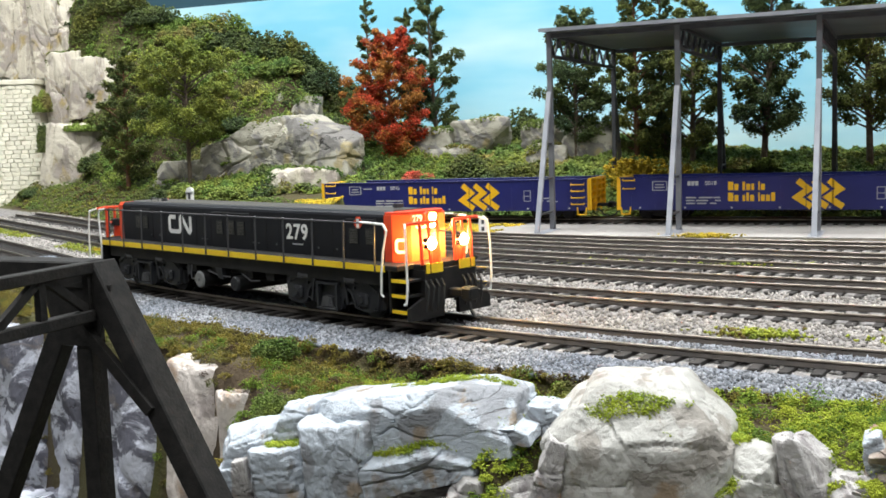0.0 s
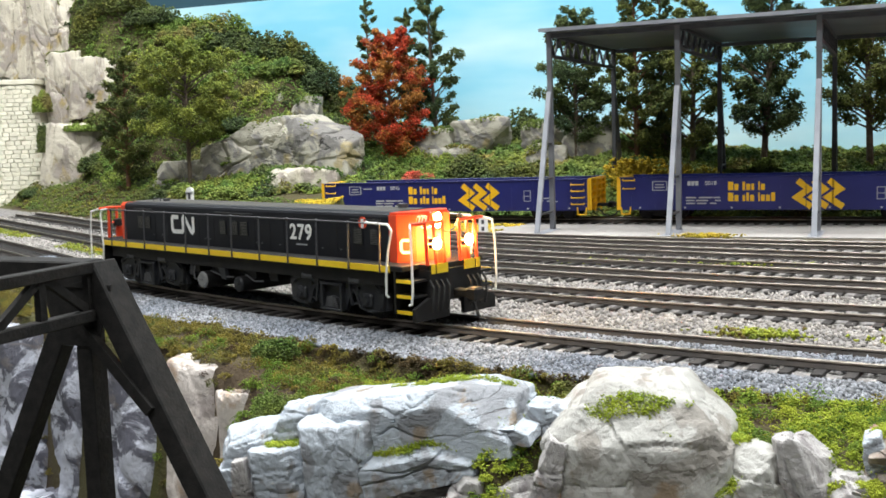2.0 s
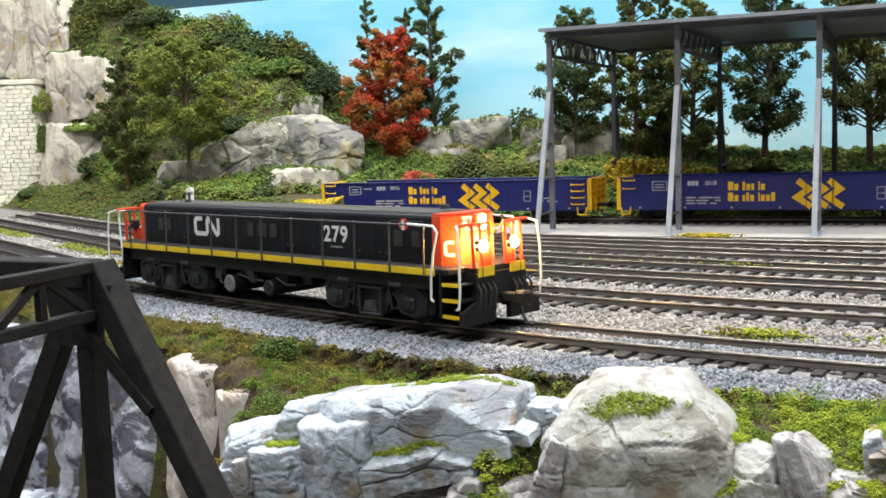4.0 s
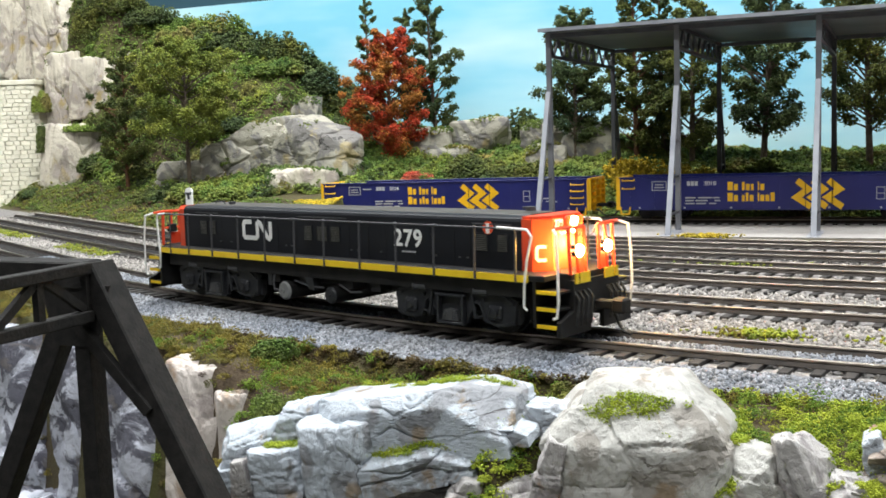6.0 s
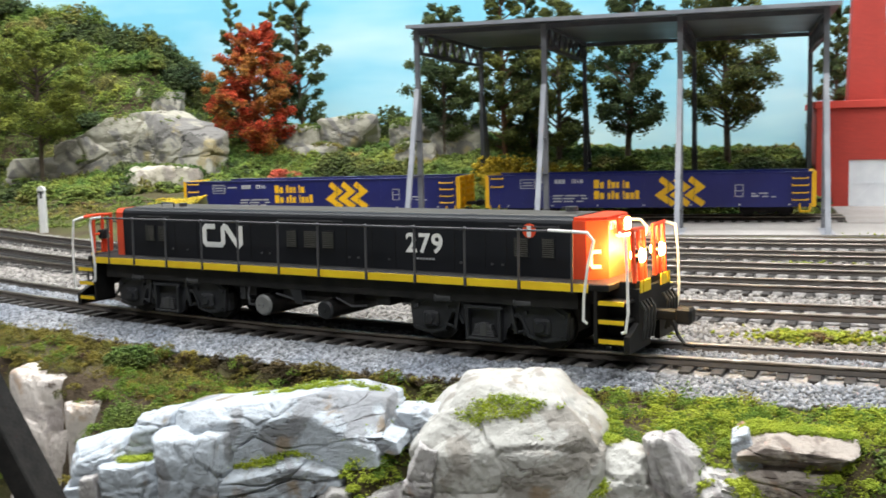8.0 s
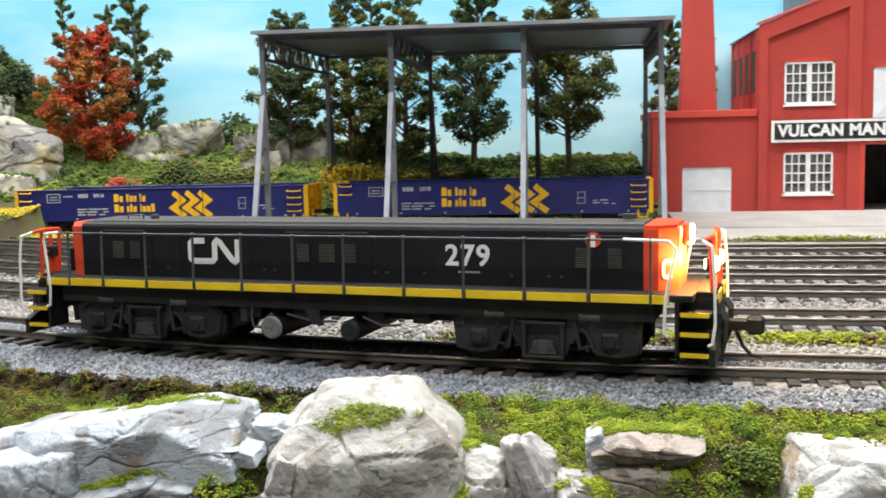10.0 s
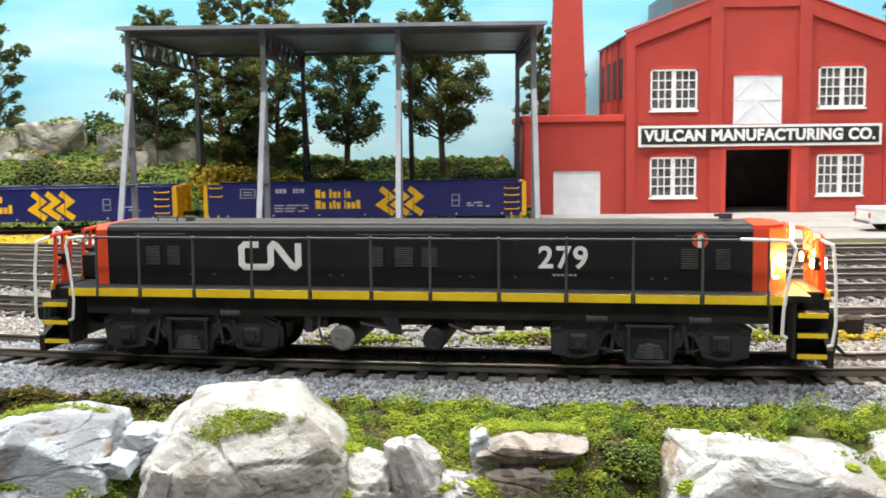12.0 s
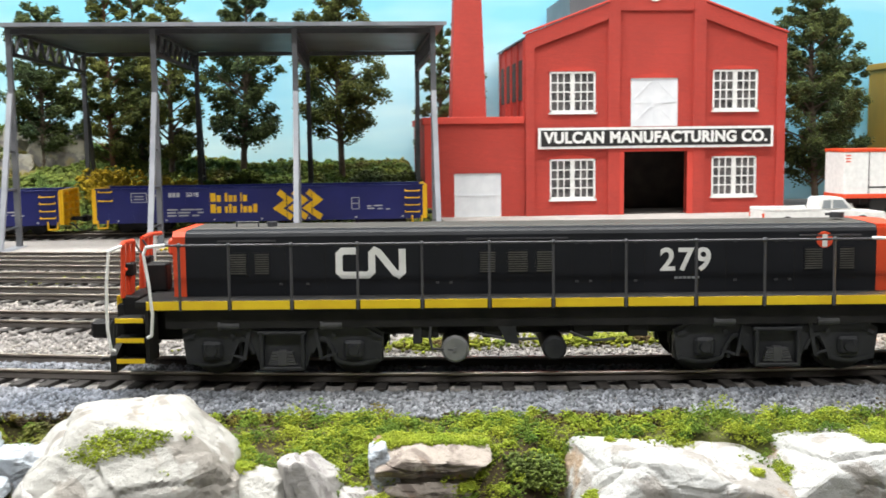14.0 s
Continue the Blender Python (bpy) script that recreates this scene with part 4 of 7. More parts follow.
def truck(lo, cx):
    """A two-axle drop-equaliser truck with its side frames, journals, springs and wheels."""
    bm = bmesh.new()
    box(bm, cx - 20, -6.4, 3.0, cx + 20, 6.4, 11.4, 0.6)
    box(bm, cx - 5, -12.4, 5.0, cx + 5, 12.4, 10.6, 0.4)
    tr = part("truck", bm, CHASSIS, lo)
    half = bow(0, 11.0, 8, 11.2, 0) + bow(8, 11.2, 14, 12.3, 0.3) + bow(14, 12.3, 22.4, 10.0, 0.9)
    half += bow(22.4, 10.0, 21.6, 3.4, 0.0) + bow(21.6, 3.4, 11.8, 3.2, -0.9) + bow(11.8, 3.2, 6.0, 5.0, 4.0, 8) + bow(6.0, 5.0, 5.2, 2.4, 0, 2) + [(5.2, 2.4)]
    ring = half + [(-x, z) for x, z in half[::-1][:-1]]
    for sy in (-1, 1):
        y0, y1 = sorted((sy * 12.4, sy * 13.8))
        bm = bmesh.new()
        prism(bm, [(cx + x, z) for x, z in ring], y0, y1)
        part("side_frame", bm, TRUCKM, tr)
        # raised flange along the top and over the arches
        bm = bmesh.new()
        ya = sy * 13.8 if sy > 0 else -14.3
        for s_ in (-1, 1):
            top = bow(5.5, 10.2, 13, 11.5, 0.1) + bow(13, 11.5, 21.6, 9.0, 0.9) + [(21.6, 9.0)]
            stroke(bm, [(cx + s_ * x, z) for x, z in top], 0.8, ya, 0.5)
            low = bow(6.4, 5.6, 11.9, 3.9, 4.2, 8) + bow(11.9, 3.9, 21.0, 4.0, -0.8) + [(21.0, 4.0)]
            stroke(bm, [(cx + s_ * x, z) for x, z in low], 0.7, ya, 0.5)
        part("flange", bm, TRUCKM, tr)
        for k in (-15.7, 15.7):
            bm = bmesh.new()
            ya, yb = sorted((sy * 13.8, sy * 15.2))
            box(bm, cx + k - 2.3, ya, 4.4, cx + k + 2.3, yb, 8.4, 0.6)
            rod(bm, (cx + k, sy * 15.0, 6.4), (cx + k, sy * 15.8, 6.4), 1.5, 14, 1.2)
            for q in range(5):
                a = q * 2 * math.pi / 5
                rod(bm, (cx + k + 1.0 * math.cos(a), sy * 15.6, 6.4 + 1.0 * math.sin(a)), (cx + k + 1.0 * math.cos(a), sy * 16.0, 6.4 + 1.0 * math.sin(a)), 0.22, 6)
            part("journal_box", bm, TRUCKM, tr)
            bm = bmesh.new()
            k2 = k * 0.72
            rod(bm, (cx + k2 - 2.4, sy * 14.8, 12.0), (cx + k2 + 2.0, sy * 14.8, 12.0), 0.95, 12)
            rod(bm, (cx + k2 - 2.7, sy * 14.8, 12.0), (cx + k2 - 2.2, sy * 14.8, 12.0), 1.15, 12)
            rod(bm, (cx + k2 + 2.0, sy * 14.8, 12.0), (cx + k2 + 4.6, sy * 14.8, 11.6), 0.3, 6)
            part("brake_cylinder", bm, CYLM, tr)
            bm = bmesh.new()
            s_ = 1 if k > 0 else -1
            beam(bm, (cx + s_ * 7.2, sy * 14.4, 11.4), (cx + s_ * 8.6, sy * 14.4, 4.2), 0.6, 0.8)
            rod(bm, (cx + s_ * 8.6, sy * 14.0, 4.4), (cx + s_ * 12.0, sy * 14.0, 5.4), 0.35, 6)
            for q in (-4.4, 4.6):
                rod(bm, (cx + k + q, sy * 13.8, 9.6), (cx + k + q, sy * 14.5, 9.6), 0.5, 8)
            part("brake_lever", bm, TRUCKM, tr)
        bm = bmesh.new()
        ya, yb = sorted((sy * 13.8, sy * 15.8))
        for x in (-5.0, 4.1):
            box(bm, cx + x, ya, 2.4, cx + x + 0.9, yb, 10.8, 0.2)
        box(bm, cx - 5.0, ya, 1.9, cx + 5.0, yb, 2.8, 0.25)
        box(bm, cx - 5.4, ya, 9.9, cx + 5.4, yb - 0.3, 10.7, 0.2)
        part("swing_hanger", bm, TRUCKM, tr)
        bm = bmesh.new()
        for k in range(5):
            box(bm, cx - 3.1 + 0.2 * k, ya + 0.2, 3.1 + k * 0.62, cx + 3.1 - 0.2 * k, yb - 0.2, 3.6 + k * 0.62, 0.08)
        box(bm, cx - 1.0, ya + 0.1, 3.0, cx + 1.0, yb - 0.1, 6.4, 0.15)
        part("leaf_spring", bm, CYLM, tr)
        bm = bmesh.new()
        for k in (-15.7, 15.7):
            for q in (-5.9, 5.9):
                box(bm, cx + k + q - 0.5, min(sy * 10, sy * 12.2), 3.2, cx + k + q + 0.5, max(sy * 10, sy * 12.2), 8.6, 0.2)
        part("brake_shoe", bm, TRUCKM, tr)
    for k in (-15.7, 15.7):
        bm = bmesh.new()
        rod(bm, (0, -11, 0), (0, 11, 0), 0.9, 8)
        for sy in (-1, 1):
            rod(bm, (0, sy * 7.4, 0), (0, sy * 9.6, 0), 5.85, 26)
            rod(bm, (0, sy * 6.8, 0), (0, sy * 7.4, 0), 6.4, 26)
            rod(bm, (0, sy * 9.6, 0), (0, sy * 9.9, 0), 4.6, 26)
            for a in range(4):
                c, s_ = math.cos(a * math.pi / 2) * 3, math.sin(a * math.pi / 2) * 3
                rod(bm, (c, sy * 9.8, s_), (c, sy * 10.2, s_), 0.7, 8)
        w = part("wheelset", bm, CHASSIS, tr)
        w.matrix_basis = at(cx + k, 0, 5.85)
        WHEELS.append((w, cx + k))


LOCO = locomotive()

# ---- gondola cars on the siding ----


def bars(bm, x, z, words, h, y, w=None, gap=None):
    """Word-shaped rows of plain bars."""
    gap = h * 0.13 if gap is None else gap
    for word in words:
        for ch in word:
            cw = w or h * (0.16 if ch in "il" else 0.30 if ch in "rt" else 0.6 if ch.isupper() else 0.44)
            hh = h if ch.isupper() or ch in "dlti" else h * 0.74
            strip(bm, x, x + cw, z, z + hh, y)
            x += cw + gap
        x += h * 0.34


def gondola(m, digits, label):
    g = thing("gondola_car", m, label, "freight car", "blue gondola cars")
    # open tub with thick sides, local x 0..187, near side y = -18
    for nm, ya, yb, za, zb in (("side", -18, -16.8, 6.1, 25.2), ("side", 16.8, 18, 6.1, 25.2), ("floor_plate", -16.8, 16.8, 8, 9.2)):
        bm = bmesh.new()
        box(bm, 0.6, ya, za, 186.4, yb, zb)
        part(nm, bm, BLUE, g)
    for sy in (-1, 1):
        bm = bmesh.new()
        ya, yb = sorted((sy * 16.6, sy * 18.5))
        box(bm, 0, ya, 25.2, 187, yb, 26.0, 0.15)
        part("top_rail", bm, BLUE, g)
        bm = bmesh.new()
        for k in range(13):
            x = 7 + k * 14.4
            ya, yb = sorted((sy * 18.0, sy * 18.12))
            box(bm, x - 0.25, ya, 6.4, x + 0.25, yb, 25.1)
        tagged(part("panel_seam", bm, BLUE, g), kind="stuff")
        bm = bmesh.new()
        for k in range(7):
            x = 12 + k * 27
            box(bm, x, min(sy * 18, sy * 18.25), 7.0, x + 1.1, max(sy * 18, sy * 18.25), 8.0)
        tagged(part("placard", bm, GREYBAR, g), kind="stuff")
    for x0, x1, s_ in ((0, 0.6, -1), (186.4, 187, 1)):
        bm = bmesh.new()
        box(bm, x0, -18, 6.1, x1, 18, 25.6)
        for z in (9, 13, 17, 21, 24.4):
            box(bm, (x0 - 1.6) if s_ < 0 else x1, -17.2, z, x0 if s_ < 0 else x1 + 1.6, 17.2, z + 1.6, 0.2)
        for y in (-17.4, -6, 6, 16.6):
            box(bm, (x0 - 1.9) if s_ < 0 else x1, y, 6.1, x0 if s_ < 0 else x1 + 1.9, y + 0.9, 26)
        part("end_wall", bm, CARYEL, g, "yellow ribbed end wall")
    # yellow ladders and grab irons
    for sy in (-1, 1):
        for x0 in (2.2, 177.2):
            bm = bmesh.new()
            n_ = 4 if x0 > 90 else 2
            for k in range(n_):
                z = (10.0, 14.0, 18.2, 22.2)[k] if n_ == 4 else (19.0, 24.0)[k]
                yy = sy * 18.9
                pipe(bm, [(x0 if n_ == 2 else x0 - 1, sy * 18, z + 0.7), (x0 if n_ == 2 else x0 - 1, yy, z), (x0 + 7.2, yy, z), (x0 + 7.2, sy * 18, z + 0.7)], 0.32)
            part("ladder", bm, CARYEL, g, "yellow wire ladder rungs")
        for x0 in (1.0, 180):
            bm = bmesh.new()
            yy = sy * 18.4
            pipe(bm, [(x0, yy, 8), (x0 + 0.4, yy, 3.6), (x0 + 5.4, yy, 3.6), (x0 + 5.8, yy, 8)], 0.5)
            part("stirrup", bm, CARYEL, g, "yellow stirrup step")
        # chevrons
        yy = -18.12 if sy < 0 else 18.24
        bm = bmesh.new()
        for k in range(3):
            x = 103.2 + k * 8.4
            stroke(bm, [(x, 22.9), (x + 6.0, 17.9), (x - 0.4, 13.3), (x + 7.6, 7.8)], 3.5, yy, 0.1)
        part("chevron", bm, CARYEL, g, "yellow triple zigzag emblem")
        bm = bmesh.new()
        bars(bm, 64.5, 17.6, ["On", "tar", "io"], 5.0, yy + 0.1)
        bars(bm, 64.5, 11.2, ["No", "rth", "land"], 5.0, yy + 0.1)
        tagged(part("painted_name", bm, CARYEL, g, "yellow painted name in word shapes"), kind="stuff")
        bm = bmesh.new()
        bars(bm, 41, 20.6, ["ONT"], 2.5, yy + 0.1, 1.8, 0.45)
        for k, (x, w_) in enumerate(((40, 6), (47.5, 8), (56, 4), (40, 5), (46, 7), (57, 3.4), (40, 5.4), (46.5, 5.5), (54, 4))):
            strip(bm, x, x + w_, 13 - 1.7 * (k // 3), 13.8 - 1.7 * (k // 3), yy + 0.1)
        for x, w_ in ((31, 2.4), (33.6, 3.6)):
            strip(bm, x, x + w_, 21.2, 22.0, yy + 0.1)
        for x, w_, z in ((154, 2.4, 13.4), (158, 5, 13.6), (154, 4, 12), (160, 3, 11.8), (165, 2.2, 11.5)):
            strip(bm, x, x + w_, z, z + 0.7, yy + 0.1)
        for x0, x1, z0, z1 in ((20, 29, 23, 23.4), (20, 29, 17.8, 18.2), (20, 20.5, 17.8, 23.4), (28.5, 29, 17.8, 23.4), (22, 27, 21, 21.6), (21.6, 27.4, 19.4, 20), (145, 149.6, 18.6, 19), (145, 149.6, 15.2, 15.6), (145, 149.6, 12, 12.4), (145, 145.4, 12, 19), (149.2, 149.6, 12, 19)):
            strip(bm, x0, x1, z0, z1, yy + 0.08)
        tagged(part("small_print", bm, GREYBAR, g), kind="stuff")
        rot = pose(0, 0, 0, 90, 0, 0 if sy < 0 else 180)
        lettering(digits, 2.5, "car_number", WHITE, g, Matrix.Translation((0.0545, (yy + (0.02 if sy < 0 else 0.12)) * MM, 0.0218)) @ rot)
    bm = bmesh.new()
    box(bm, 4, -6, 5.4, 183, 6, 8)
    prism(bm, [(30, 8), (157, 8), (140, 5.0), (47, 5.0)], -1.2, 1.2)
    part("underframe", bm, CHASSIS, g)
    for cx in (25, 162):
        bm = bmesh.new()
        for sy in (-1, 1):
            ya, yb = sorted((sy * 11.2, sy * 13))
            prism(bm, [(cx - 13.5, 7.4), (cx - 9, 6.6), (cx - 4, 8.2), (cx + 4, 8.2), (cx + 9, 6.6), (cx + 13.5, 7.4), (cx + 13, 3.8), (cx + 7, 4.2), (cx + 4, 1.8), (cx - 4, 1.8), (cx - 7, 4.2), (cx - 13, 3.8)], ya, yb)
        box(bm, cx - 3, -11, 3.2, cx + 3, 11, 6.4)
        t = part("truck", bm, CHASSIS, g)
        for k in (-10.2, 10.2):
            bm = bmesh.new()
            for sy in (-1, 1):
                rod(bm, (cx + k, sy * 7.4, 4.8), (cx + k, sy * 9.8, 4.8), 4.8, 22)
            rod(bm, (cx + k, -9, 4.8), (cx + k, 9, 4.8), 0.9, 8)
            part("wheelset", bm, CHASSIS, t)
    for x0, x1 in ((-9.5, 0), (187, 196.5)):
        bm = bmesh.new()
        box(bm, x0, -1.4, 7.4, x1, 1.4, 9.6, 0.3)
        bx = x0 if x0 < 0 else x1
        box(bm, bx - 1.8, -2.1, 6.6, bx + 1.8, 2.1, 10.4, 0.5)
        part("coupler", bm, CHASSIS, g)
        bm = bmesh.new()
        s_ = -1 if x0 < 0 else 1
        b0 = 0 if s_ < 0 else 187
        pipe(bm, [(b0, -4, 6.5), (b0 + s_ * 4, -4, 5), (b0 + s_ * 6, -4, 2.6), (b0 + s_ * 9, -4, 1.4)], 0.5)
        part("air_hose", bm, RUBBER, g)
    return g


GY = 636.4
gondola(at(0, GY, 0), "5018", "blue gondola car with yellow chevrons and ends, coupled on the siding")
gondola(at(-206.6, GY, -1.4, 0, 0, -0.35), "5016", "blue gondola car with yellow chevrons, beside the embankment")

# ---- open steel shed over the siding ----


def shed():
    sh = thing("open_shed", at(0, 0, 0), "grey steel open-sided shed standing over the siding", "shed")
    xs = [-32 + 74.3 * k for k in range(4)]
    bm = bmesh.new()
    box(bm, -34.6, 574, 112.4, 197, 742, 113.8, 0.2)
    part("roof", bm, SHEDROOF, sh, "thin flat grey roof sheet")
    bm = bmesh.new()
    box(bm, -35, 573, 112.0, 197.6, 574, 114.0)
    part("fascia", bm, SHEDM, sh)
    for x in xs:
        # far columns and roof steel take a darker colour for the shade under the roof
        for yv, yf, m_ in ((584, 553, SHEDM), (735, 762, SHEDM)):
            bm = bmesh.new()
            beam(bm, (x, yv, -4), (x, yv, 112), 2.9, 2.8, 0.15)
            cl = part("column", bm, SHEDSHADE if yv > 600 else SHEDU, sh)
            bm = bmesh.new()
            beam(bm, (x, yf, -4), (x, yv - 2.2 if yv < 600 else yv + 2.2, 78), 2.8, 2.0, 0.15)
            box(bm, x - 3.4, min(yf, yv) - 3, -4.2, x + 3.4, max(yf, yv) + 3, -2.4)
            part("brace_leg", bm, SHEDM if yv < 600 else SHEDSHADE, cl)
            bm = bmesh.new()
            for z in (8, 28, 48):
                ym = yf + (yv - yf) * (z + 4) / 82
                beam(bm, (x, ym, z), (x, yv, z), 1.6, 1.0)
            part("rung", bm, STEEL, cl)
        # roof truss across the shed
        bm = bmesh.new()
        beam(bm, (x, 584, 110.6), (x, 735, 110.6), 2.4, 1.8)
        beam(bm, (x, 584, 99), (x, 735, 99), 2.4, 1.8)
        n_ = 16
        for k in range(n_):
            ya, yb = 584 + 151 * k / n_, 584 + 151 * (k + 1) / n_
            beam(bm, (x, ya, 99 if k % 2 else 110.6), (x, yb, 110.6 if k % 2 else 99), 1.3, 1.2)
        part("truss", bm, SHEDSHADE, sh)
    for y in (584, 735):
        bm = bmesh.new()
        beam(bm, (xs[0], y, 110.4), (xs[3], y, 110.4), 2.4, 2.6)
        part("eave_beam", bm, SHEDSHADE, sh)


shed()

# ---- brick works ----
FY = 729.4


def window(x0, z0, x1, z1, parent, y=FY):
    bm = bmesh.new()
    for a in ((x0, z0, x1, z0 + 1.6), (x0, z1 - 1.3, x1, z1), (x0, z0, x0 + 1.2, z1), (x1 - 1.2, z0, x1, z1)):
        box(bm, a[0], y - 0.6, a[1], a[2], y + 1.2, a[3])
    xm = (x0 + x1) / 2
    box(bm, xm - 1.5, y - 0.4, z0, xm + 1.5, y + 1.2, z1)
    box(bm, x0 - 0.8, y - 1.4, z0 - 1.2, x1 + 0.8, y + 0.8, z0)
    w = part("window", bm, WHITE, parent, "white-framed multi-pane window")
    for xa, xb in ((x0 + 1.2, xm - 1.5), (xm + 1.5, x1 - 1.2)):
        bm = bmesh.new()
        for k in range(1, 4):
            if k < 3:
                x = xa + (xb - xa) * k / 3
                box(bm, x - 0.38, y - 0.2, z0 + 1.6, x + 0.38, y + 0.9, z1 - 1.3)
            z = z0 + 1.6 + (z1 - z0 - 2.9) * k / 4
            box(bm, xa, y - 0.25, z - 0.42, xb, y + 0.9, z + 0.42)
        part("glazing_bar", bm, WHITE, w)
        bm = bmesh.new()
        box(bm, xa, y + 0.9, z0 + 1.6, xb, y + 1.3, z1 - 1.3)
        part("pane", bm, PANE, w)
    # shallow brick arch over the head
    bm = bmesh.new()
    arch = [(x0 - 1 + (x1 - x0 + 2) * k / 8, z1 + 0.4 + 2.6 * math.sin(math.pi * k / 8)) for k in range(9)]
    arch = arch + [(x1 + 1, z1 + 0.2), (x0 - 1, z1 + 0.2)]
    prism(bm, arch[::-1], y - 0.9, y + 0.5)
    part("arch", bm, PINKBRICK, parent)


def plank_door(x0, z0, x1, z1, parent, y=FY):
    bm = bmesh.new()
    box(bm, x0, y - 0.2, z0, x1, y + 1.6, z1)
    d = part("door", bm, DOORM, parent, "white braced plank door")
    xm, zm = (x0 + x1) / 2, (z0 + z1) / 2
    for a, b in (((x0, zm), (x1, zm)), ((x0, zm), (xm, z1)), ((xm, z1), (x1, zm)), ((x0, z0), (xm, zm)), ((xm, zm), (x1, z0)), ((xm, z0), (xm, z1))):
        bm = bmesh.new()
        beam(bm, (a[0], y - 0.3, a[1]), (b[0], y - 0.3, b[1]), 0.5, 0.7)
        part("brace", bm, DOORM, d)
    bm = bmesh.new()
    box(bm, x0, y - 0.6, z0, x0 + 0.9, y, z1)
    box(bm, x1 - 0.9, y - 0.6, z0, x1, y, z1)
    box(bm, x0, y - 0.6, z1 - 0.9, x1, y, z1)
    part("door_surround", bm, DOORM, d)
    bm = bmesh.new()
    w = x1 - x0
    arch = [(x0 - 1 + (w + 2) * k / 8, z1 + 0.3 + 3.0 * math.sin(math.pi * k / 8)) for k in range(9)] + [(x1 + 1, z1 + 0.1), (x0 - 1, z1 + 0.1)]
    prism(bm, arch[::-1], y - 0.9, y + 0.5)
    part("arch", bm, PINKBRICK, parent)


def works():
    f_ = thing("factory", at(0, 0, 0), "red brick works with gabled front, chimney and white windows", "factory building")
    x0, x1, xc = 265.5, 448.5, 357.0
    # front wall, built round its openings, recessed behind the pilasters
    holes = [(282, 8.8, 314, 36.8), (397, 9.3, 429.2, 37.4), (282, 68.8, 314, 96.8), (397, 69.4, 429.2, 97.4), (334, -2.6, 379, 41.3), (339, 58.8, 372, 92)]
    xs = sorted({x0, x1} | {h[0] for h in holes} | {h[2] for h in holes})
    for xa, xb in zip(xs[:-1], xs[1:]):
        mid = (xa + xb) / 2
        z = -2.6
        for h in sorted((h for h in holes if h[0] <= mid <= h[2]), key=lambda h: h[1]):
            if h[1] > z:
                bm = bmesh.new()
                box(bm, xa, FY + 1.0, z, xb, FY + 4, h[1])
                part("wall", bm, BRICK, f_)
            z = h[3]
        top = [121 + (min(v, 2 * xc - v) - x0) * 0.365 for v in (xa, xb)]
        bm = bmesh.new()
        if xa < xc < xb:
            prism(bm, [(xa, z), (xb, z), (xb, top[1]), (xc, 154.4), (xa, top[0])], FY + 1.0, FY + 4)
        else:
            prism(bm, [(xa, z), (xb, z), (xb, top[1]), (xa, top[0])], FY + 1.0, FY + 4)
        part("wall", bm, BRICK, f_)
    # pilasters, parapet and centre bay
    for xa, xb, zt in ((265, 271, 113), (443, 449, 113), (322.5, 331, 165), (383, 391.5, 165)):
        bm = bmesh.new()
        cuts = [(-2.6, zt)]
        for z0_, z1_ in cuts:
            box(bm, xa, FY - 1.0, z0_, xb, FY + 1.0, z1_, 0.1)
        part("pilaster", bm, BRICK, f_)
    bm = bmesh.new()
    prism(bm, [(331, 138), (383, 138), (383, 165), (357, 172), (331, 165)], FY - 0.2, FY + 4)
    part("centre_gable", bm, BRICK, f_)
    for s_ in (0, 1):
        bm = bmesh.new()
        a = [(265, 122), (265, 113), (271, 113), (322.5, 132), (322.5, 143)]
        a = a if s_ == 0 else [(2 * xc - p, q) for p, q in a]
        prism(bm, a, FY - 1.0, FY + 1.0)
        part("parapet", bm, BRICK, f_)
        bm = bmesh.new()
        p, q = ((264, 122), (323, 143.6)) if s_ == 0 else ((450, 122), (391, 143.6))
        beam(bm, (p[0], FY + 1.2, p[1] + 0.8), (q[0], FY + 1.2, q[1] + 0.8), 6.0, 1.4, 0.2)
        part("coping", bm, PINKBRICK, f_)
    bm = bmesh.new()
    box(bm, 331, FY - 0.6, 41.4, 383, FY + 1.2, 43.2)
    part("lintel", bm, PINKBRICK, f_)
    bm = bmesh.new()
    rod(bm, (355.4, FY - 0.9, 150), (355.4, FY - 0.2, 150), 6, 24)
    part("medallion", bm, WHITE, f_, "round white date stone")
    # sides, back, floor, roof
    for xa, ya, xb in ((265.5, FY + 4, 268.5), (445.5, FY + 4, 448.5), (268.5, 863, 445.5)):
        bm = bmesh.new()
        box(bm, xa, ya, -2.6, xb, 866, 119)
        part("wall", bm, BRICK, f_)
    # floor and partition coloured near-black to stand for the shade indoors
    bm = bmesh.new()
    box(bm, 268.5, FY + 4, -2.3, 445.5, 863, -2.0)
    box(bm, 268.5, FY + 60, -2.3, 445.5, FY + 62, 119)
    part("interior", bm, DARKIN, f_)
    for s_ in (0, 1):
        bm = bmesh.new()
        o = [(264, 119.2), (264, 120.4), (357, 153.6), (357, 151.6)]
        o = o if s_ == 0 else [(2 * xc - p, q) for p, q in o]
        prism(bm, o, FY + 4.2, 868)
        part("roof", bm, SHEDROOF, f_)
    bm = bmesh.new()
    prism(bm, [(305, 138), (409, 138), (409, 156), (357, 172), (305, 156)], FY + 45, 868)
    part("roof_monitor", bm, SHEDROOF, f_, "grey glazed roof monitor")
    bm = bmesh.new()
    for k in range(4):
        y = FY + 16 + k * 30
        box(bm, 264.9, y, 78, 265.5, y + 16, 106)
    part("side_window", bm, DARKIN, f_)
    bm = bmesh.new()
    for k in range(5):
        y = FY + 4 + k * 30
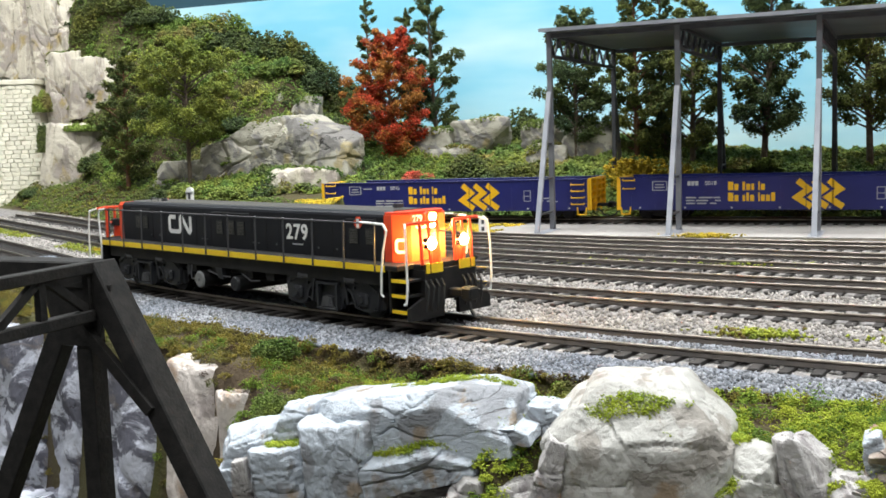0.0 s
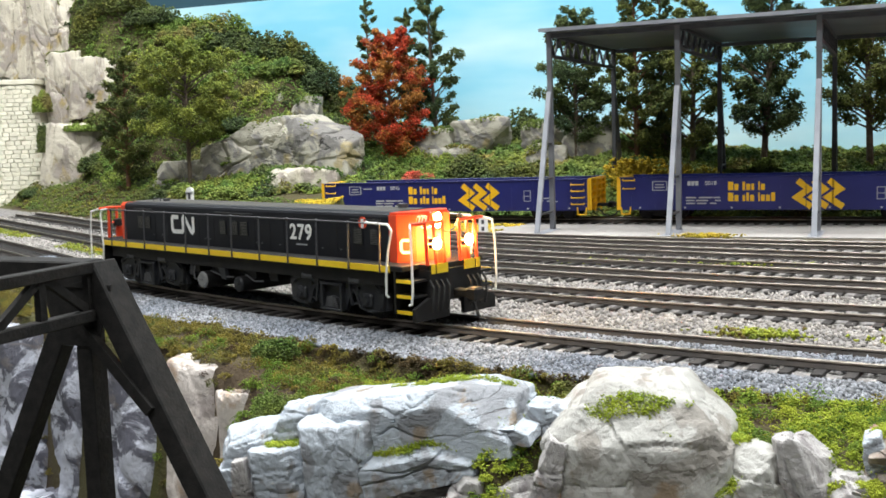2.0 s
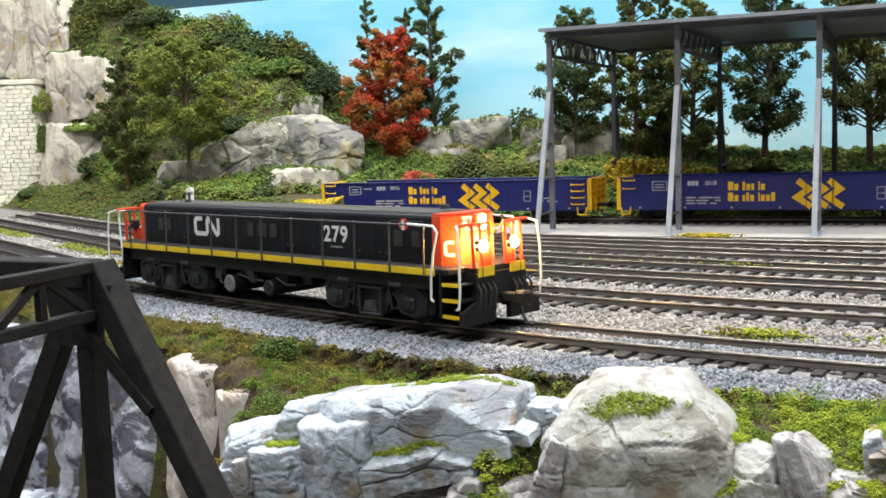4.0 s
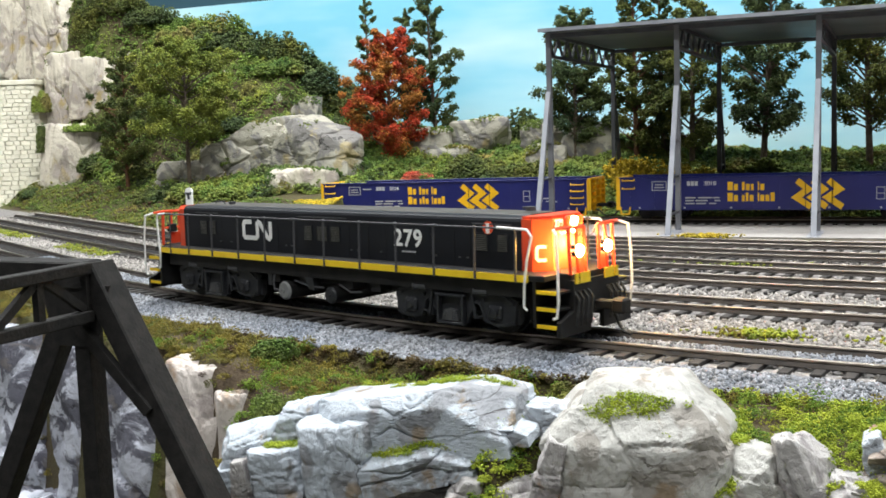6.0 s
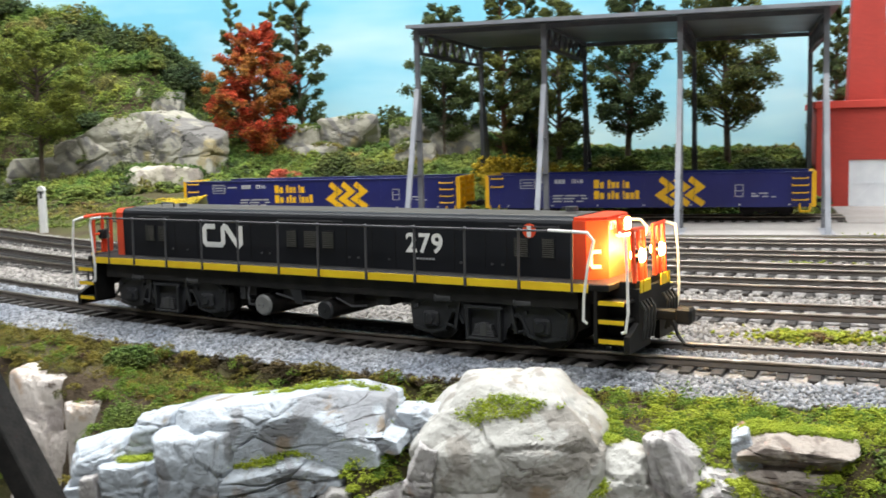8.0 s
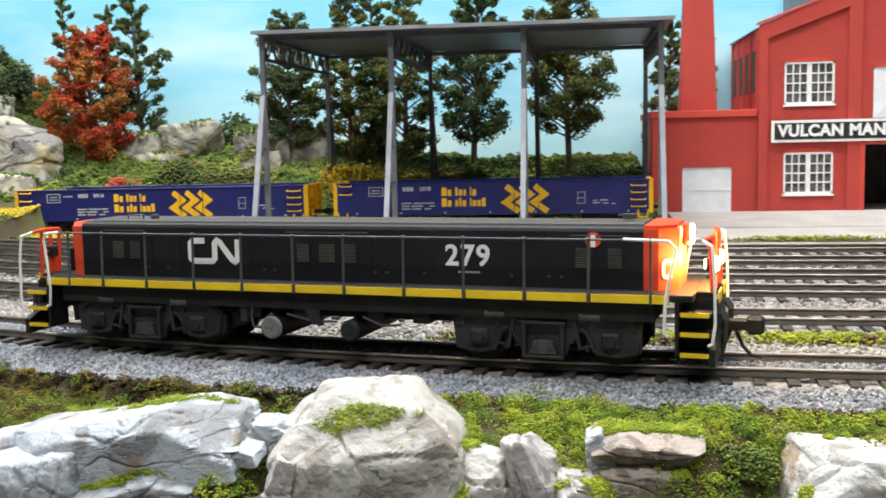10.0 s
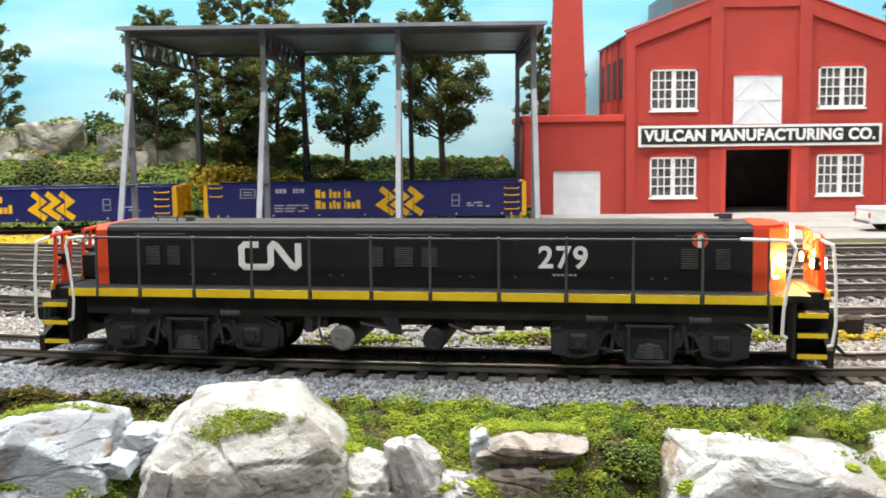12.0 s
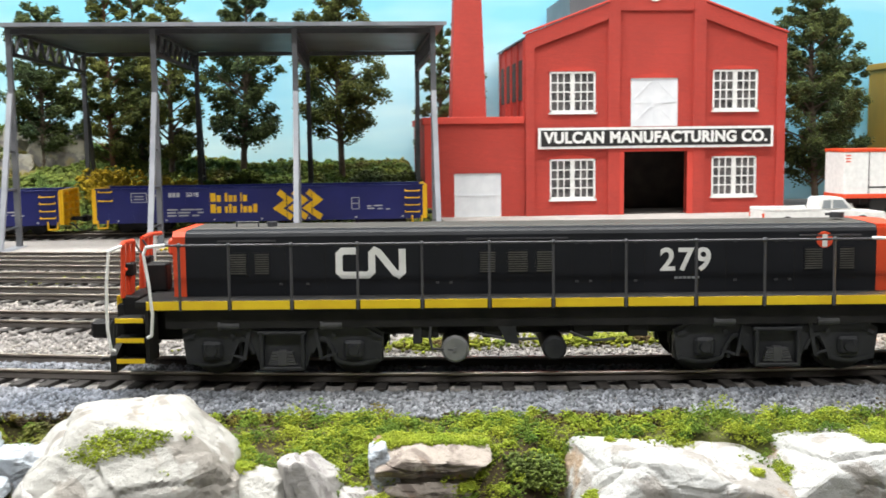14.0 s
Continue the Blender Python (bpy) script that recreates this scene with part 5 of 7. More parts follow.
        box(bm, 264.3, y, -2, 265.5, y + 5, 119)
    part("pilaster", bm, BRICK, f_)
    for h in holes[:4]:
        window(*h, f_, FY + 1.2)
    plank_door(339, 58.8, 372, 92, f_, FY + 1.2)
    # doorway reveals
    bm = bmesh.new()
    box(bm, 331, FY - 0.8, -2.4, 334, FY + 6, 41.4)
    box(bm, 379, FY - 0.8, -2.4, 383, FY + 6, 41.4)
    part("door_frame", bm, PINKBRICK, f_)
    # low annex and chimney
    for q in ((195.2, FY + 2, -2.6, 215.4, FY + 6, 62), (248, FY + 2, -2.6, 264.9, FY + 6, 62), (215.4, FY + 2, 27.8, 248, FY + 6, 62), (195.2, FY + 6, -2.6, 198.2, 860, 62), (198.2, FY + 6, 58, 264.3, 860, 61)):
        bm = bmesh.new()
        box(bm, *q)
        part("annex_wall", bm, BRICK, f_)
    bm = bmesh.new()
    box(bm, 193.6, FY + 0.4, 61.6, 264.2, FY + 7, 66.4, 0.3)
    box(bm, 193.6, FY + 7, 61.6, 199, 860, 66.2, 0.3)
    box(bm, 195, FY + 0.8, -2.6, 199.5, FY + 2, 61.6)
    part("parapet", bm, PINKBRICK, f_)
    plank_door(215.4, -2.5, 248, 27.8, f_, FY + 3)
    bm = bmesh.new()
    a, b, t = 12.2, 8.0, 190
    yc = FY + 22
    v = [bm.verts.new(Vector(p) * MM) for p in [(227 + sx * a, yc + sy * a, 61) for sx, sy in ((-1, -1), (1, -1), (1, 1), (-1, 1))] + [(227.2 + sx * b, yc + sy * b, t) for sx, sy in ((-1, -1), (1, -1), (1, 1), (-1, 1))]]
    for q in ((0, 1, 5, 4), (1, 2, 6, 5), (2, 3, 7, 6), (3, 0, 4, 7), (4, 5, 6, 7), (3, 2, 1, 0)):
        bm.faces.new([v[i] for i in q])
    part("chimney", bm, BRICK, f_, "tall tapered red brick chimney")
    return f_


FACTORY = works()
sg = thing("sign_board", at(356.7, FY - 1.4, 51.1), "long black sign board with white border and lettering", "sign")
bm = bmesh.new()
box(bm, -83.3, -0.7, -7.3, 83.3, 0.3, 7.3)
part("border", bm, WHITE, sg)
bm = bmesh.new()
box(bm, -81.4, -1.0, -5.5, 81.4, -0.7, 5.5)
part("board", bm, SIGNBLK, sg)
lettering("VULCAN MANUFACTURING CO.", 7.0, "letters", WHITE, sg, Matrix.Translation((0, -0.00106, 0.0)) @ pose(0, 0, 0, 90, 0, 0), bold=0.42, space=1.06).scale = (1.06, 1.08, 1.0)

# ---- road vehicles ----


def pickup():
    p = thing("pickup_truck", at(412, 592, -2.6, 0), "small white pickup truck parked on the concrete street", "pickup truck")
    L = 36
    bm = bmesh.new()
    prism(bm, [(-L, 4.5), (L - 1, 4.5), (L, 7), (L - 0.5, 10.4), (L - 18, 11.6), (2, 12), (-L, 12)], -10.5, 10.5)
    bmesh.ops.bevel(bm, geom=list(bm.edges), offset=0.0006, segments=2, affect="EDGES")
    part("body", bm, WHITE, p)
    bm = bmesh.new()
    box(bm, -L + 1.5, -8.8, 12.01, -3, 8.8, 12.2)
    part("bed", bm, RUBBER, p, "dark open load bed")
    bm = bmesh.new()
    for y in (-10.4, 9.2):
        box(bm, -L, y, 11.8, -3, y + 1.2, 13.4, 0.2)
    box(bm, -L, -9.2, 11.8, -L + 1.2, 9.2, 13.4, 0.2)
    part("bed_rail", bm, WHITE, p)
    bm = bmesh.new()
    prism(bm, [(-3, 11.8), (-1.6, 18.8), (11, 19.0), (17.5, 11.8)], -9.4, 9.4)
    bmesh.ops.bevel(bm, geom=list(bm.edges), offset=0.0008, segments=2, affect="EDGES")
    cb = part("cab", bm, WHITE, p)
    for sy in (-1, 1):
        for o in ([(-1.4, 12.8), (-0.6, 17.4), (3.6, 17.6), (3.6, 12.8)], [(5.0, 12.8), (5.0, 17.6), (10.2, 17.6), (14.2, 12.8)]):
            bm = bmesh.new()
            ya, yb = sorted((sy * 9.4, sy * 9.55))
            prism(bm, o, ya, yb)
            part("side_window", bm, GLASSD, cb)
        for x in (-22, 22):
            bm = bmesh.new()
            ya, yb = sorted((sy * 6.5, sy * 10.6))
            rod(bm, (x, ya, 4.4), (x, yb, 4.4), 4.4, 20)
            w = part("wheel", bm, RUBBER, p)
            bm = bmesh.new()
            rod(bm, (x, sy * 10.6, 4.4), (x, sy * 10.8, 4.4), 2.6, 16)
            part("hubcap", bm, WHEELM, w)
        bm = bmesh.new()
        ya, yb = sorted((sy * 9.0, sy * 10.6))
        box(bm, -L - 0.2, ya, 8, -L + 0.6, yb, 10.6)
        part("tail_lamp", bm, REDPAINT, p, "red tail lamp")
    bm = bmesh.new()
    box(bm, L - 1, -10.2, 4.6, L + 1, 10.2, 6.4, 0.3)
    box(bm, -L - 1.4, -10.2, 4.6, -L, 10.2, 6.2, 0.3)
    part("bumper", bm, WHEELM, p)


pickup()


def trailer():
    t = thing("box_trailer", at(479, 700, -2.4, 0), "white box trailer with red top and bottom rails", "trailer")
    bm = bmesh.new()
    box(bm, 0, 0, 12, 150, 29, 42, 0.4)
    part("body", bm, WHITE, t)
    for z0, z1, nm in ((42, 44.2, "top_rail"), (10.4, 13.4, "bottom_rail")):
        bm = bmesh.new()
        box(bm, -0.4, -0.4, z0, 150.4, 29.4, z1, 0.2)
        part(nm, bm, REDPAINT, t)
    bm = bmesh.new()
    box(bm, 18, -0.2, 17.4, 150, 0, 18.4)
    box(bm, 17.4, -0.2, 13, 18, 0, 42)
    part("green_line", bm, CHASSIS, t)
    bm = bmesh.new()
    for k, (x, z) in enumerate(((33, 31), (36, 34), (41, 32), (46, 33), (52, 33))):
        beam(bm, (x, -0.1, z - 3), (x + 2.4, -0.1, z + 2.5), 0.14, 0.6)
    tagged(part("script_bars", bm, CHASSIS, t), kind="stuff")
    bm = bmesh.new()
    for z in (35, 37, 39):
        strip(bm, 1.2, 4.6, z, z + 1, -0.05)
    tagged(part("small_print", bm, REDPAINT, t), kind="stuff")
    for x in (26, 42):
        bm = bmesh.new()
        for y in (2, 21):
            rod(bm, (x, y, 6), (x, y + 6, 6), 6, 20)
        part("wheel", bm, RUBBER, t)
    bm = bmesh.new()
    box(bm, 14, 4, 6, 150, 25, 10.4)
    part("chassis", bm, CHASSIS, t)
    bm = bmesh.new()
    for y in (5, 22):
        box(bm, 118, y, 0, 121, y + 3, 10.4)
    part("landing_leg", bm, CHASSIS, t)


trailer()


def ochre_house():
    h = thing("ochre_building", at(575, 800, -2.6), "ochre-walled building behind the trailer", "building")
    bm = bmesh.new()
    box(bm, 0, 0, 0, 120, 60, 106)
    part("wall", bm, OCHRE, h)
    bm = bmesh.new()
    box(bm, -2, -2, 106, 122, 62, 111, 0.4)
    part("cornice", bm, OCHRE, h)
    bm = bmesh.new()
    rod(bm, (14, 20, 108), (14, 20, 122), 2, 10)
    part("vent_pipe", bm, STEEL, h)
    for x in (8, 32, 56):
        bm = bmesh.new()
        box(bm, x - 1, -0.6, 58, x + 13, 0.4, 90)
        w = part("window", bm, OCHRE, h)
        bm = bmesh.new()
        box(bm, x + 0.6, -0.9, 60, x + 11.4, -0.6, 88)
        part("pane", bm, PANE, w)


ochre_house()

# ---- stone tunnel portal at the left ----


def portal():
    p = thing("tunnel_portal", at(-627, 802, -3.4, 22), "cream cut-stone tunnel portal wall with arched opening", "tunnel portal")
    bm = bmesh.new()
    prism(bm, [(-160, 0), (-112, 0), (-112, 50), (-102, 70), (-86, 78), (-70, 70), (-60, 50), (-60, 0), (4, 0), (-10, 122), (-160, 122)], 2.0, 24)
    part("core", bm, PORTALM, p)
    bm = bmesh.new()
    box(bm, -162, -1.6, 122, -8, 24, 127, 0.5)
    part("cap_stone", bm, PORTALM, p)
    rs = random.Random(5)
    z, row = 0.2, 0
    while z < 121:
        h = rs.uniform(3.9, 4.7)
        right = 4.4 - 14 * (z / 122)
        x = right
        first = True
        while x > -84:
            w = rs.uniform(6, 11) if not first else (5 + 4 * (row % 2))
            first = False
            inside = (x - w < -58) and z < 72
            if not inside:
                bm = bmesh.new()
                box(bm, x - w + 0.3, -rs.uniform(0.2, 1.1), z + 0.25, x - 0.3, 2.2, z + h - 0.2, 0.35)
                part("stone", bm, PORTALM, p)
            x -= w
        z += h
        row += 1


portal()

# ---- black girder bridge over the ravine ----


def bridge():
    br = thing("truss_bridge", at(0, 0, 0), "weathered black steel truss bridge end over the ravine", "bridge")
    zt, zb = 33.0, -62.0
    for y in (147.0, 92.0):
        bm = bmesh.new()
        beam(bm, (13, y, zt - 2.2), (-190, y, zt - 2.2), 6.4, 5.2, 0.3)
        part("top_chord", bm, GIRDER, br)
        bm = bmesh.new()
        beam(bm, (13.5, y, zt - 0.5), (65, y, zb), 6.6, 4.6, 0.3)
        part("end_post", bm, GIRDER, br)
        bm = bmesh.new()
        beam(bm, (70, y, zb), (-190, y, zb), 6, 6, 0.3)
        part("bottom_chord", bm, GIRDER, br)
        for k in range(4):
            x = 11 - 50 * k
            bm = bmesh.new()
            beam(bm, (x, y, zt - 4), (x, y, zb), 3.8, 4.2, 0.2)
            part("hanger", bm, GIRDER, br)
            bm = bmesh.new()
            beam(bm, (x - 2, y, zt - 5), (x - 48, y, zb + 3), 3.8, 4.4, 0.2)
            part("diagonal", bm, GIRDER, br)
            bm = bmesh.new()
            prism(bm, [(x - 9, zt - 4), (x + 8, zt - 4), (x + 4, zt - 16), (x - 6, zt - 16)], y - 2.6, y - 2.2)
            part("gusset", bm, GIRDER, br)
    # sway frames between the two trusses
    for x in (14.5, -86):
        for z, h in ((zt - 0.6, 2.2), (23.3, 2.2)):
            bm = bmesh.new()
            beam(bm, (x, 144, z), (x, 95, z), 2.6, h, 0.2)
            part("strut", bm, GIRDER, br)
        n_ = 4
        for k in range(n_):
            ya, yb = 144 - 49 * k / n_, 144 - 49 * (k + 1) / n_
            bm = bmesh.new()
            beam(bm, (x, ya - 0.5, 32.2), (x, ya - 0.5, 23.6), 1.4, 1.6)
            part("lattice_post", bm, GIRDER, br)
            bm = bmesh.new()
            beam(bm, (x, ya, 32.2 if k % 2 else 23.6), (x, yb, 23.6 if k % 2 else 32.2), 1.2, 1.6)
            part("lattice_bar", bm, GIRDER, br)
        bm = bmesh.new()
        beam(bm, (x - 3.5, 143.6, 22.2), (x + 13.0, 143.6, 5.6), 1.6, 2.2)
        part("knee_brace", bm, GIRDER, br)
    for k in range(6):
        bm = bmesh.new()
        x = 66 - 50 * k
        beam(bm, (x, 147, zb), (x, 92, zb), 4, 5)
        part("floor_beam", bm, GIRDER, br)


bridge()

# ---- rocks ----


MOSSY, HILLY = [], []


def rock(x, y, z, sx, sy, sz, seed, material, label="pale plaster rock with chipped faces", rz=0, sub=5, rough=0.10, planes=14, smooth_k=18.0, moss=0.0, axis=1.0, fit=False, patch=None):
    """A chipped boulder: the core of many cutting planes, roughened at three scales."""
    rs = np.random.RandomState(seed)
    bm = bmesh.new()
    bmesh.ops.create_icosphere(bm, subdivisions=sub, radius=1.0)
    d = np.array([v.co[:] for v in bm.verts])
    n_ = rs.normal(size=(planes, 3))
    n_ = np.concatenate([n_, [(1, 0.1, 0), (-1, 0, 0.1), (0, 1, 0), (0, -1, 0.15), (0.05, 0, 1), (0, 0, -1)]])
    n_ /= np.linalg.norm(n_, axis=1)[:, None]
    h = np.concatenate([rs.uniform(0.82, 1.08, planes), rs.uniform(0.86, 0.96, 6) * axis])
    c = np.clip(d @ n_.T, 1e-3, None) / h
    r = 1 / (np.mean(c ** smooth_k, axis=1) ** (1 / smooth_k) * 1.18)
    sz3 = np.array([sx, sy, sz], float)
    for i, v in enumerate(bm.verts):
        q = Vector(d[i] * sz3 * 0.11) + Vector((seed * 3.1, seed * 1.7, 0))
        f1 = noise.fractal(q, 1.0, 2.0, 4)
        f2 = noise.turbulence(q * 2.6, 3, True)
        lay = noise.noise(Vector((q.x * 2.2, q.y * 2.2, q.z * 0.4) if y > 640 else (q.x * 0.8, q.y * 0.8, q.z * 2.2)))
        calm = min(1.0, 1.25 * min(sx, sy, sz) / max((d[i] * sz3) @ (d[i] * sz3), 1e-6) ** 0.5)
        k = r[i] * (1 + calm * (rough * f1 + 0.06 * (f2 - 0.6) + 0.05 * lay))
        v.co = Vector(d[i] * k * sz3) * MM
    if fit:
        # brought to the full given half sizes
        co = np.array([v.co[:] for v in bm.verts]) * 1000
        lo, hi = co.min(axis=0), co.max(axis=0)
        for v, q in zip(bm.verts, (co - (lo + hi) / 2) / ((hi - lo) / 2) * sz3):
            v.co = Vector(q) * MM
    me = mesh_of(bm, "rock", material)
    ob = new("rock", me)
    ob.matrix_basis = at(x, y, z, rz)
    if moss:
        # foam glued on the upward faces, in patches
        co = np.array([v.co[:] for v in me.vertices]) * 1000
        nz = np.array([v.normal.z for v in me.vertices])
        c_, s_ = math.cos(radians(rz)), math.sin(radians(rz))
        w = np.stack([x + c_ * co[:, 0] - s_ * co[:, 1], y + s_ * co[:, 0] + c_ * co[:, 1], z + co[:, 2]], 1)
        keep = (nz > (0.55 if y < 300 else 0.3)) & (fbm(w[:, 0], w[:, 1] + w[:, 2], 7.0, seed) > 0.95 - 2 * moss)
        if patch:
            keep = (nz > 0.3) & (((co[:, 0] - patch[0]) / patch[2]) ** 2 + ((co[:, 1] - patch[1]) / patch[3]) ** 2 < 0.55 + 0.9 * fbm(w[:, 0], w[:, 1], 4.0, seed))
        w = w[keep]
        w = np.repeat(w, (16 if patch else 9) if sub > 4 else 22, axis=0)
        w = w + rs.normal(size=w.shape) * ((0.5, 0.5, 0.25) if y < 300 else (1.6, 1.2, 0.7)) + (0, 0, 0.15)
        (MOSSY if y < 300 else HILLY).append(w)
    return tagged(ob, label, "rock")


def hewn(x, y, z, half, cuts, seed, material, label, turn=(0, 0, 0), sub=6, rough=1.0, bed=(0.3, 0.3, 1.6), edge=48.0, patches=(), growth=0.0, size=(0.5, 0.5, 0.3)):
    """A rock split along given planes (normal and distance, in half sizes), then worn: broad swells, bedding ledges and grit, in millimetres."""
    rs = np.random.RandomState(seed)
    bm = bmesh.new()
    bmesh.ops.create_icosphere(bm, subdivisions=sub, radius=1.0)
    d = np.array([v.co[:] for v in bm.verts])
    pl = np.array(list(cuts) + [(1, 0, 0, 1), (-1, 0, 0, 1), (0, 1, 0, 1), (0, -1, 0, 1), (0, 0, 1, 1), (0, 0, -1, 1)], float)
    nrm = pl[:, :3] / np.linalg.norm(pl[:, :3], axis=1)[:, None]
    r = np.sum((np.clip(d @ nrm.T, 1e-4, None) / pl[:, 3]) ** edge, axis=1) ** (-1 / edge)
    co = d * r[:, None] * np.array(half, float)
    out = co / np.linalg.norm(co, axis=1)[:, None]
    for i, v in enumerate(bm.verts):
        q = Vector(co[i]) * (0.12 / rough) + Vector((seed * 3.1, seed * 1.7, seed * 0.9))
        b = Vector((q.x * bed[0], q.y * bed[1], q.z * bed[2])) + 0.35 * noise.noise_vector(q * 0.7)
        chip = 0.0
        for f_, w_ in ((0.8, 1.5), (2.1, 0.62), (5.2, 0.26)):
            c = noise.voronoi(b * f_)[1][0]
            chip += w_ * (b * f_ - c).dot(noise.noise_vector(c * 7.3)) + 0.3 * w_ * noise.noise(c * 5.1)
        d_ = noise.voronoi(b * 0.8)[0]
        crack = max(0.0, 0.10 - (d_[1] - d_[0])) / 0.10
        k = rough * (chip + 0.35 * noise.fractal(q * 2.2, 1.0, 2.0, 4) - 0.7 * crack)
        v.co = Vector(co[i] + out[i] * k) * MM
    me = mesh_of(bm, "rock", material)
    ob = new("rock", me)
    ob.matrix_basis = at(x, y, z, turn[2], turn[0], turn[1])
    # moss in round patches, and in thin growth on flat ledges
    vc = np.array([v.co[:] for v in me.vertices]) * 1000
    nz = np.array([(ob.matrix_basis.to_3x3() @ v.normal).z for v in me.vertices])
    keep = (nz > 0.45) & (fbm(vc[:, 0] + x, vc[:, 1] + vc[:, 2], 5.0 * max(1, rough), seed) > 1.0 - 2 * growth)
    for px_, py_, rx, ry in patches:
        keep |= (nz > 0.2) & (((vc[:, 0] - px_) / rx) ** 2 + ((vc[:, 1] - py_) / ry) ** 2 < 0.7 + 0.7 * fbm(vc[:, 0], vc[:, 1], 2.6, seed))
    w = vc[keep] @ np.array(ob.matrix_basis.to_3x3()).T + (x, y, z)
    if len(w):
        n_ = int(min(26000, max(1500, len(w) * (9 if y < 300 else 2))))
        w = w[rs.randint(0, len(w), n_)]
        (MOSSY if y < 300 else HILLY).append(w + rs.normal(size=w.shape) * size + (0, 0, 0.2))
    return tagged(ob, label, "rock")


FRONT = "pale blue-white plaster rock with chipped faces, set in moss"
# the big boulder beside the track
hewn(107.0, 199, -14.4, (19.0, 12.5, 18.6), [(0, -0.62, 0.78, 0.92), (-0.66, -0.1, 0.75, 1.0), (0.74, 0, 0.67, 1.02), (0.9, -0.5, -0.5, 1.12), (-0.7, -0.8, 0.1, 1.2), (0.5, -0.9, 0.1, 1.14), (0.2, -0.3, 1, 1.0)], 3, ROCKB,
     "large pale boulder with a mossy shoulder beside the track", (0, -3, 3), rough=0.9, bed=(0.6, 0.5, 0.7), edge=44, patches=((2.5, -6.0, 10.0, 1.9), (-5, -7.2, 6, 1.6)))
# the long split slab and the ledges below it
hewn(57, 199, -8.6, (25.5, 9.5, 7.6), [(1, -0.5, 0.5, 1.02), (0.8, 0, 0.8, 1.12), (0, -0.8, 0.7, 1.16), (-1, -0.6, 0.3, 1.2)], 5, ROCK, "long pale blue-white rock slab split along its bed", (0, -9.5, -5), rough=0.75, bed=(0.4, 0.4, 0.9), patches=((8, 4, 14, 2.4),))
hewn(40.5, 195, -20.5, (9.0, 9.5, 13), [(1, -0.8, 0, 1.1), (-1, -0.6, 0, 1.15), (0, -0.9, 0.5, 1.2)], 6, ROCK, "upright pale blue-white rock face under the slab", (4, -4, 4), 6, 0.75, (0.6, 0.5, 0.6))
hewn(59, 194, -16, (15.5, 7.0, 4.6), [(1, -0.4, 0.6, 0.95), (-1, 0, 0.5, 1.05), (0, -0.7, 0.8, 1.05)], 9, ROCK, "lower ledge of pale rock with moss on its bed", (8, -17, -3), 6, 0.9, patches=((2, -3, 13, 2.0),))
hewn(56, 197, -25, (19, 8, 8), [(1, -0.5, 0.7, 0.9), (0, -0.6, 0.8, 1.1)], 55, ROCKP, "grey-brown rock under the ledge", (0, -6, 0), 5, 1.0, growth=0.5)
hewn(15.2, 195, -19, (7.4, 7.5, 6.8), [(-1, -0.5, 0.6, 1.0), (0, -0.7, 0.8, 1.1), (1, -0.5, 0.2, 1.2)], 8, ROCK, FRONT, (0, -14, 12), 5, 0.7)
hewn(26.6, 199, -12.5, (6.4, 6.5, 6.0), [(-1, -0.4, 0.7, 1.0), (0, -0.7, 0.7, 1.15)], 56, ROCK, FRONT, (0, -12, 4), 5, 0.7)
hewn(25.8, 190, -23.0, (6.8, 6.0, 8.6), [(-1, -0.7, 0, 1.1), (1, -0.8, 0.2, 1.15)], 57, ROCK, "stepped pale rock with a mossy top", (0, -6, 6), 5, 0.7, patches=((0.5, 1.5, 5.5, 4.0),))
hewn(17.6, 188, -25.5, (2.6, 4.5, 8.0), [(-1, -0.4, 0.7, 1.0)], 58, ROCKP, "thin upright rock splinter", (0, -12, 8), 5, 0.5)
hewn(12.0, 190, -26.0, (4.5, 5, 5.5), [(-1, -0.4, 0.7, 1.0)], 60, ROCK, FRONT, (0, -10, 8), 5, 0.6, growth=0.3)
hewn(86.5, 201, -6.6, (7.5, 4.5, 4.0), [(1, -0.4, 0.8, 1.0), (-1, -0.4, 0.5, 1.0)], 10, ROCK, FRONT, (0, -4, 0), 5, 0.7)
hewn(80.0, 193, -7.4, (6.2, 4.0, 1.8), [(1, 0, 0.8, 1.0), (-1, 0, 0.8, 1.0)], 11, ROCK, "flat pale stone in the moss", (6, -2, 0), 5, 0.5, growth=0.4)
hewn(73.5, 189, -21.8, (5.2, 5, 5.6), [(-1, -0.5, 0.8, 1.0), (1, -0.6, 0.4, 1.1)], 12, ROCKP, "small grey-brown rock in moss", (0, 6, 5), 5, 0.8)
hewn(83.5, 189, -21.6, (5.6, 5, 5.2), [(-1, -0.5, 0.6, 1.1), (1, -0.6, 0.8, 1.0)], 13, ROCKP, "small grey-brown rock beside the boulder", (0, -6, -6), 5, 0.8)
hewn(91.0, 189, -15, (3.0, 4, 9), [(-1, -0.5, 0.6, 1.0)], 14, ROCKP, "brown-grey splinter leaning on the boulder", (0, 10, 0), 5, 0.6)
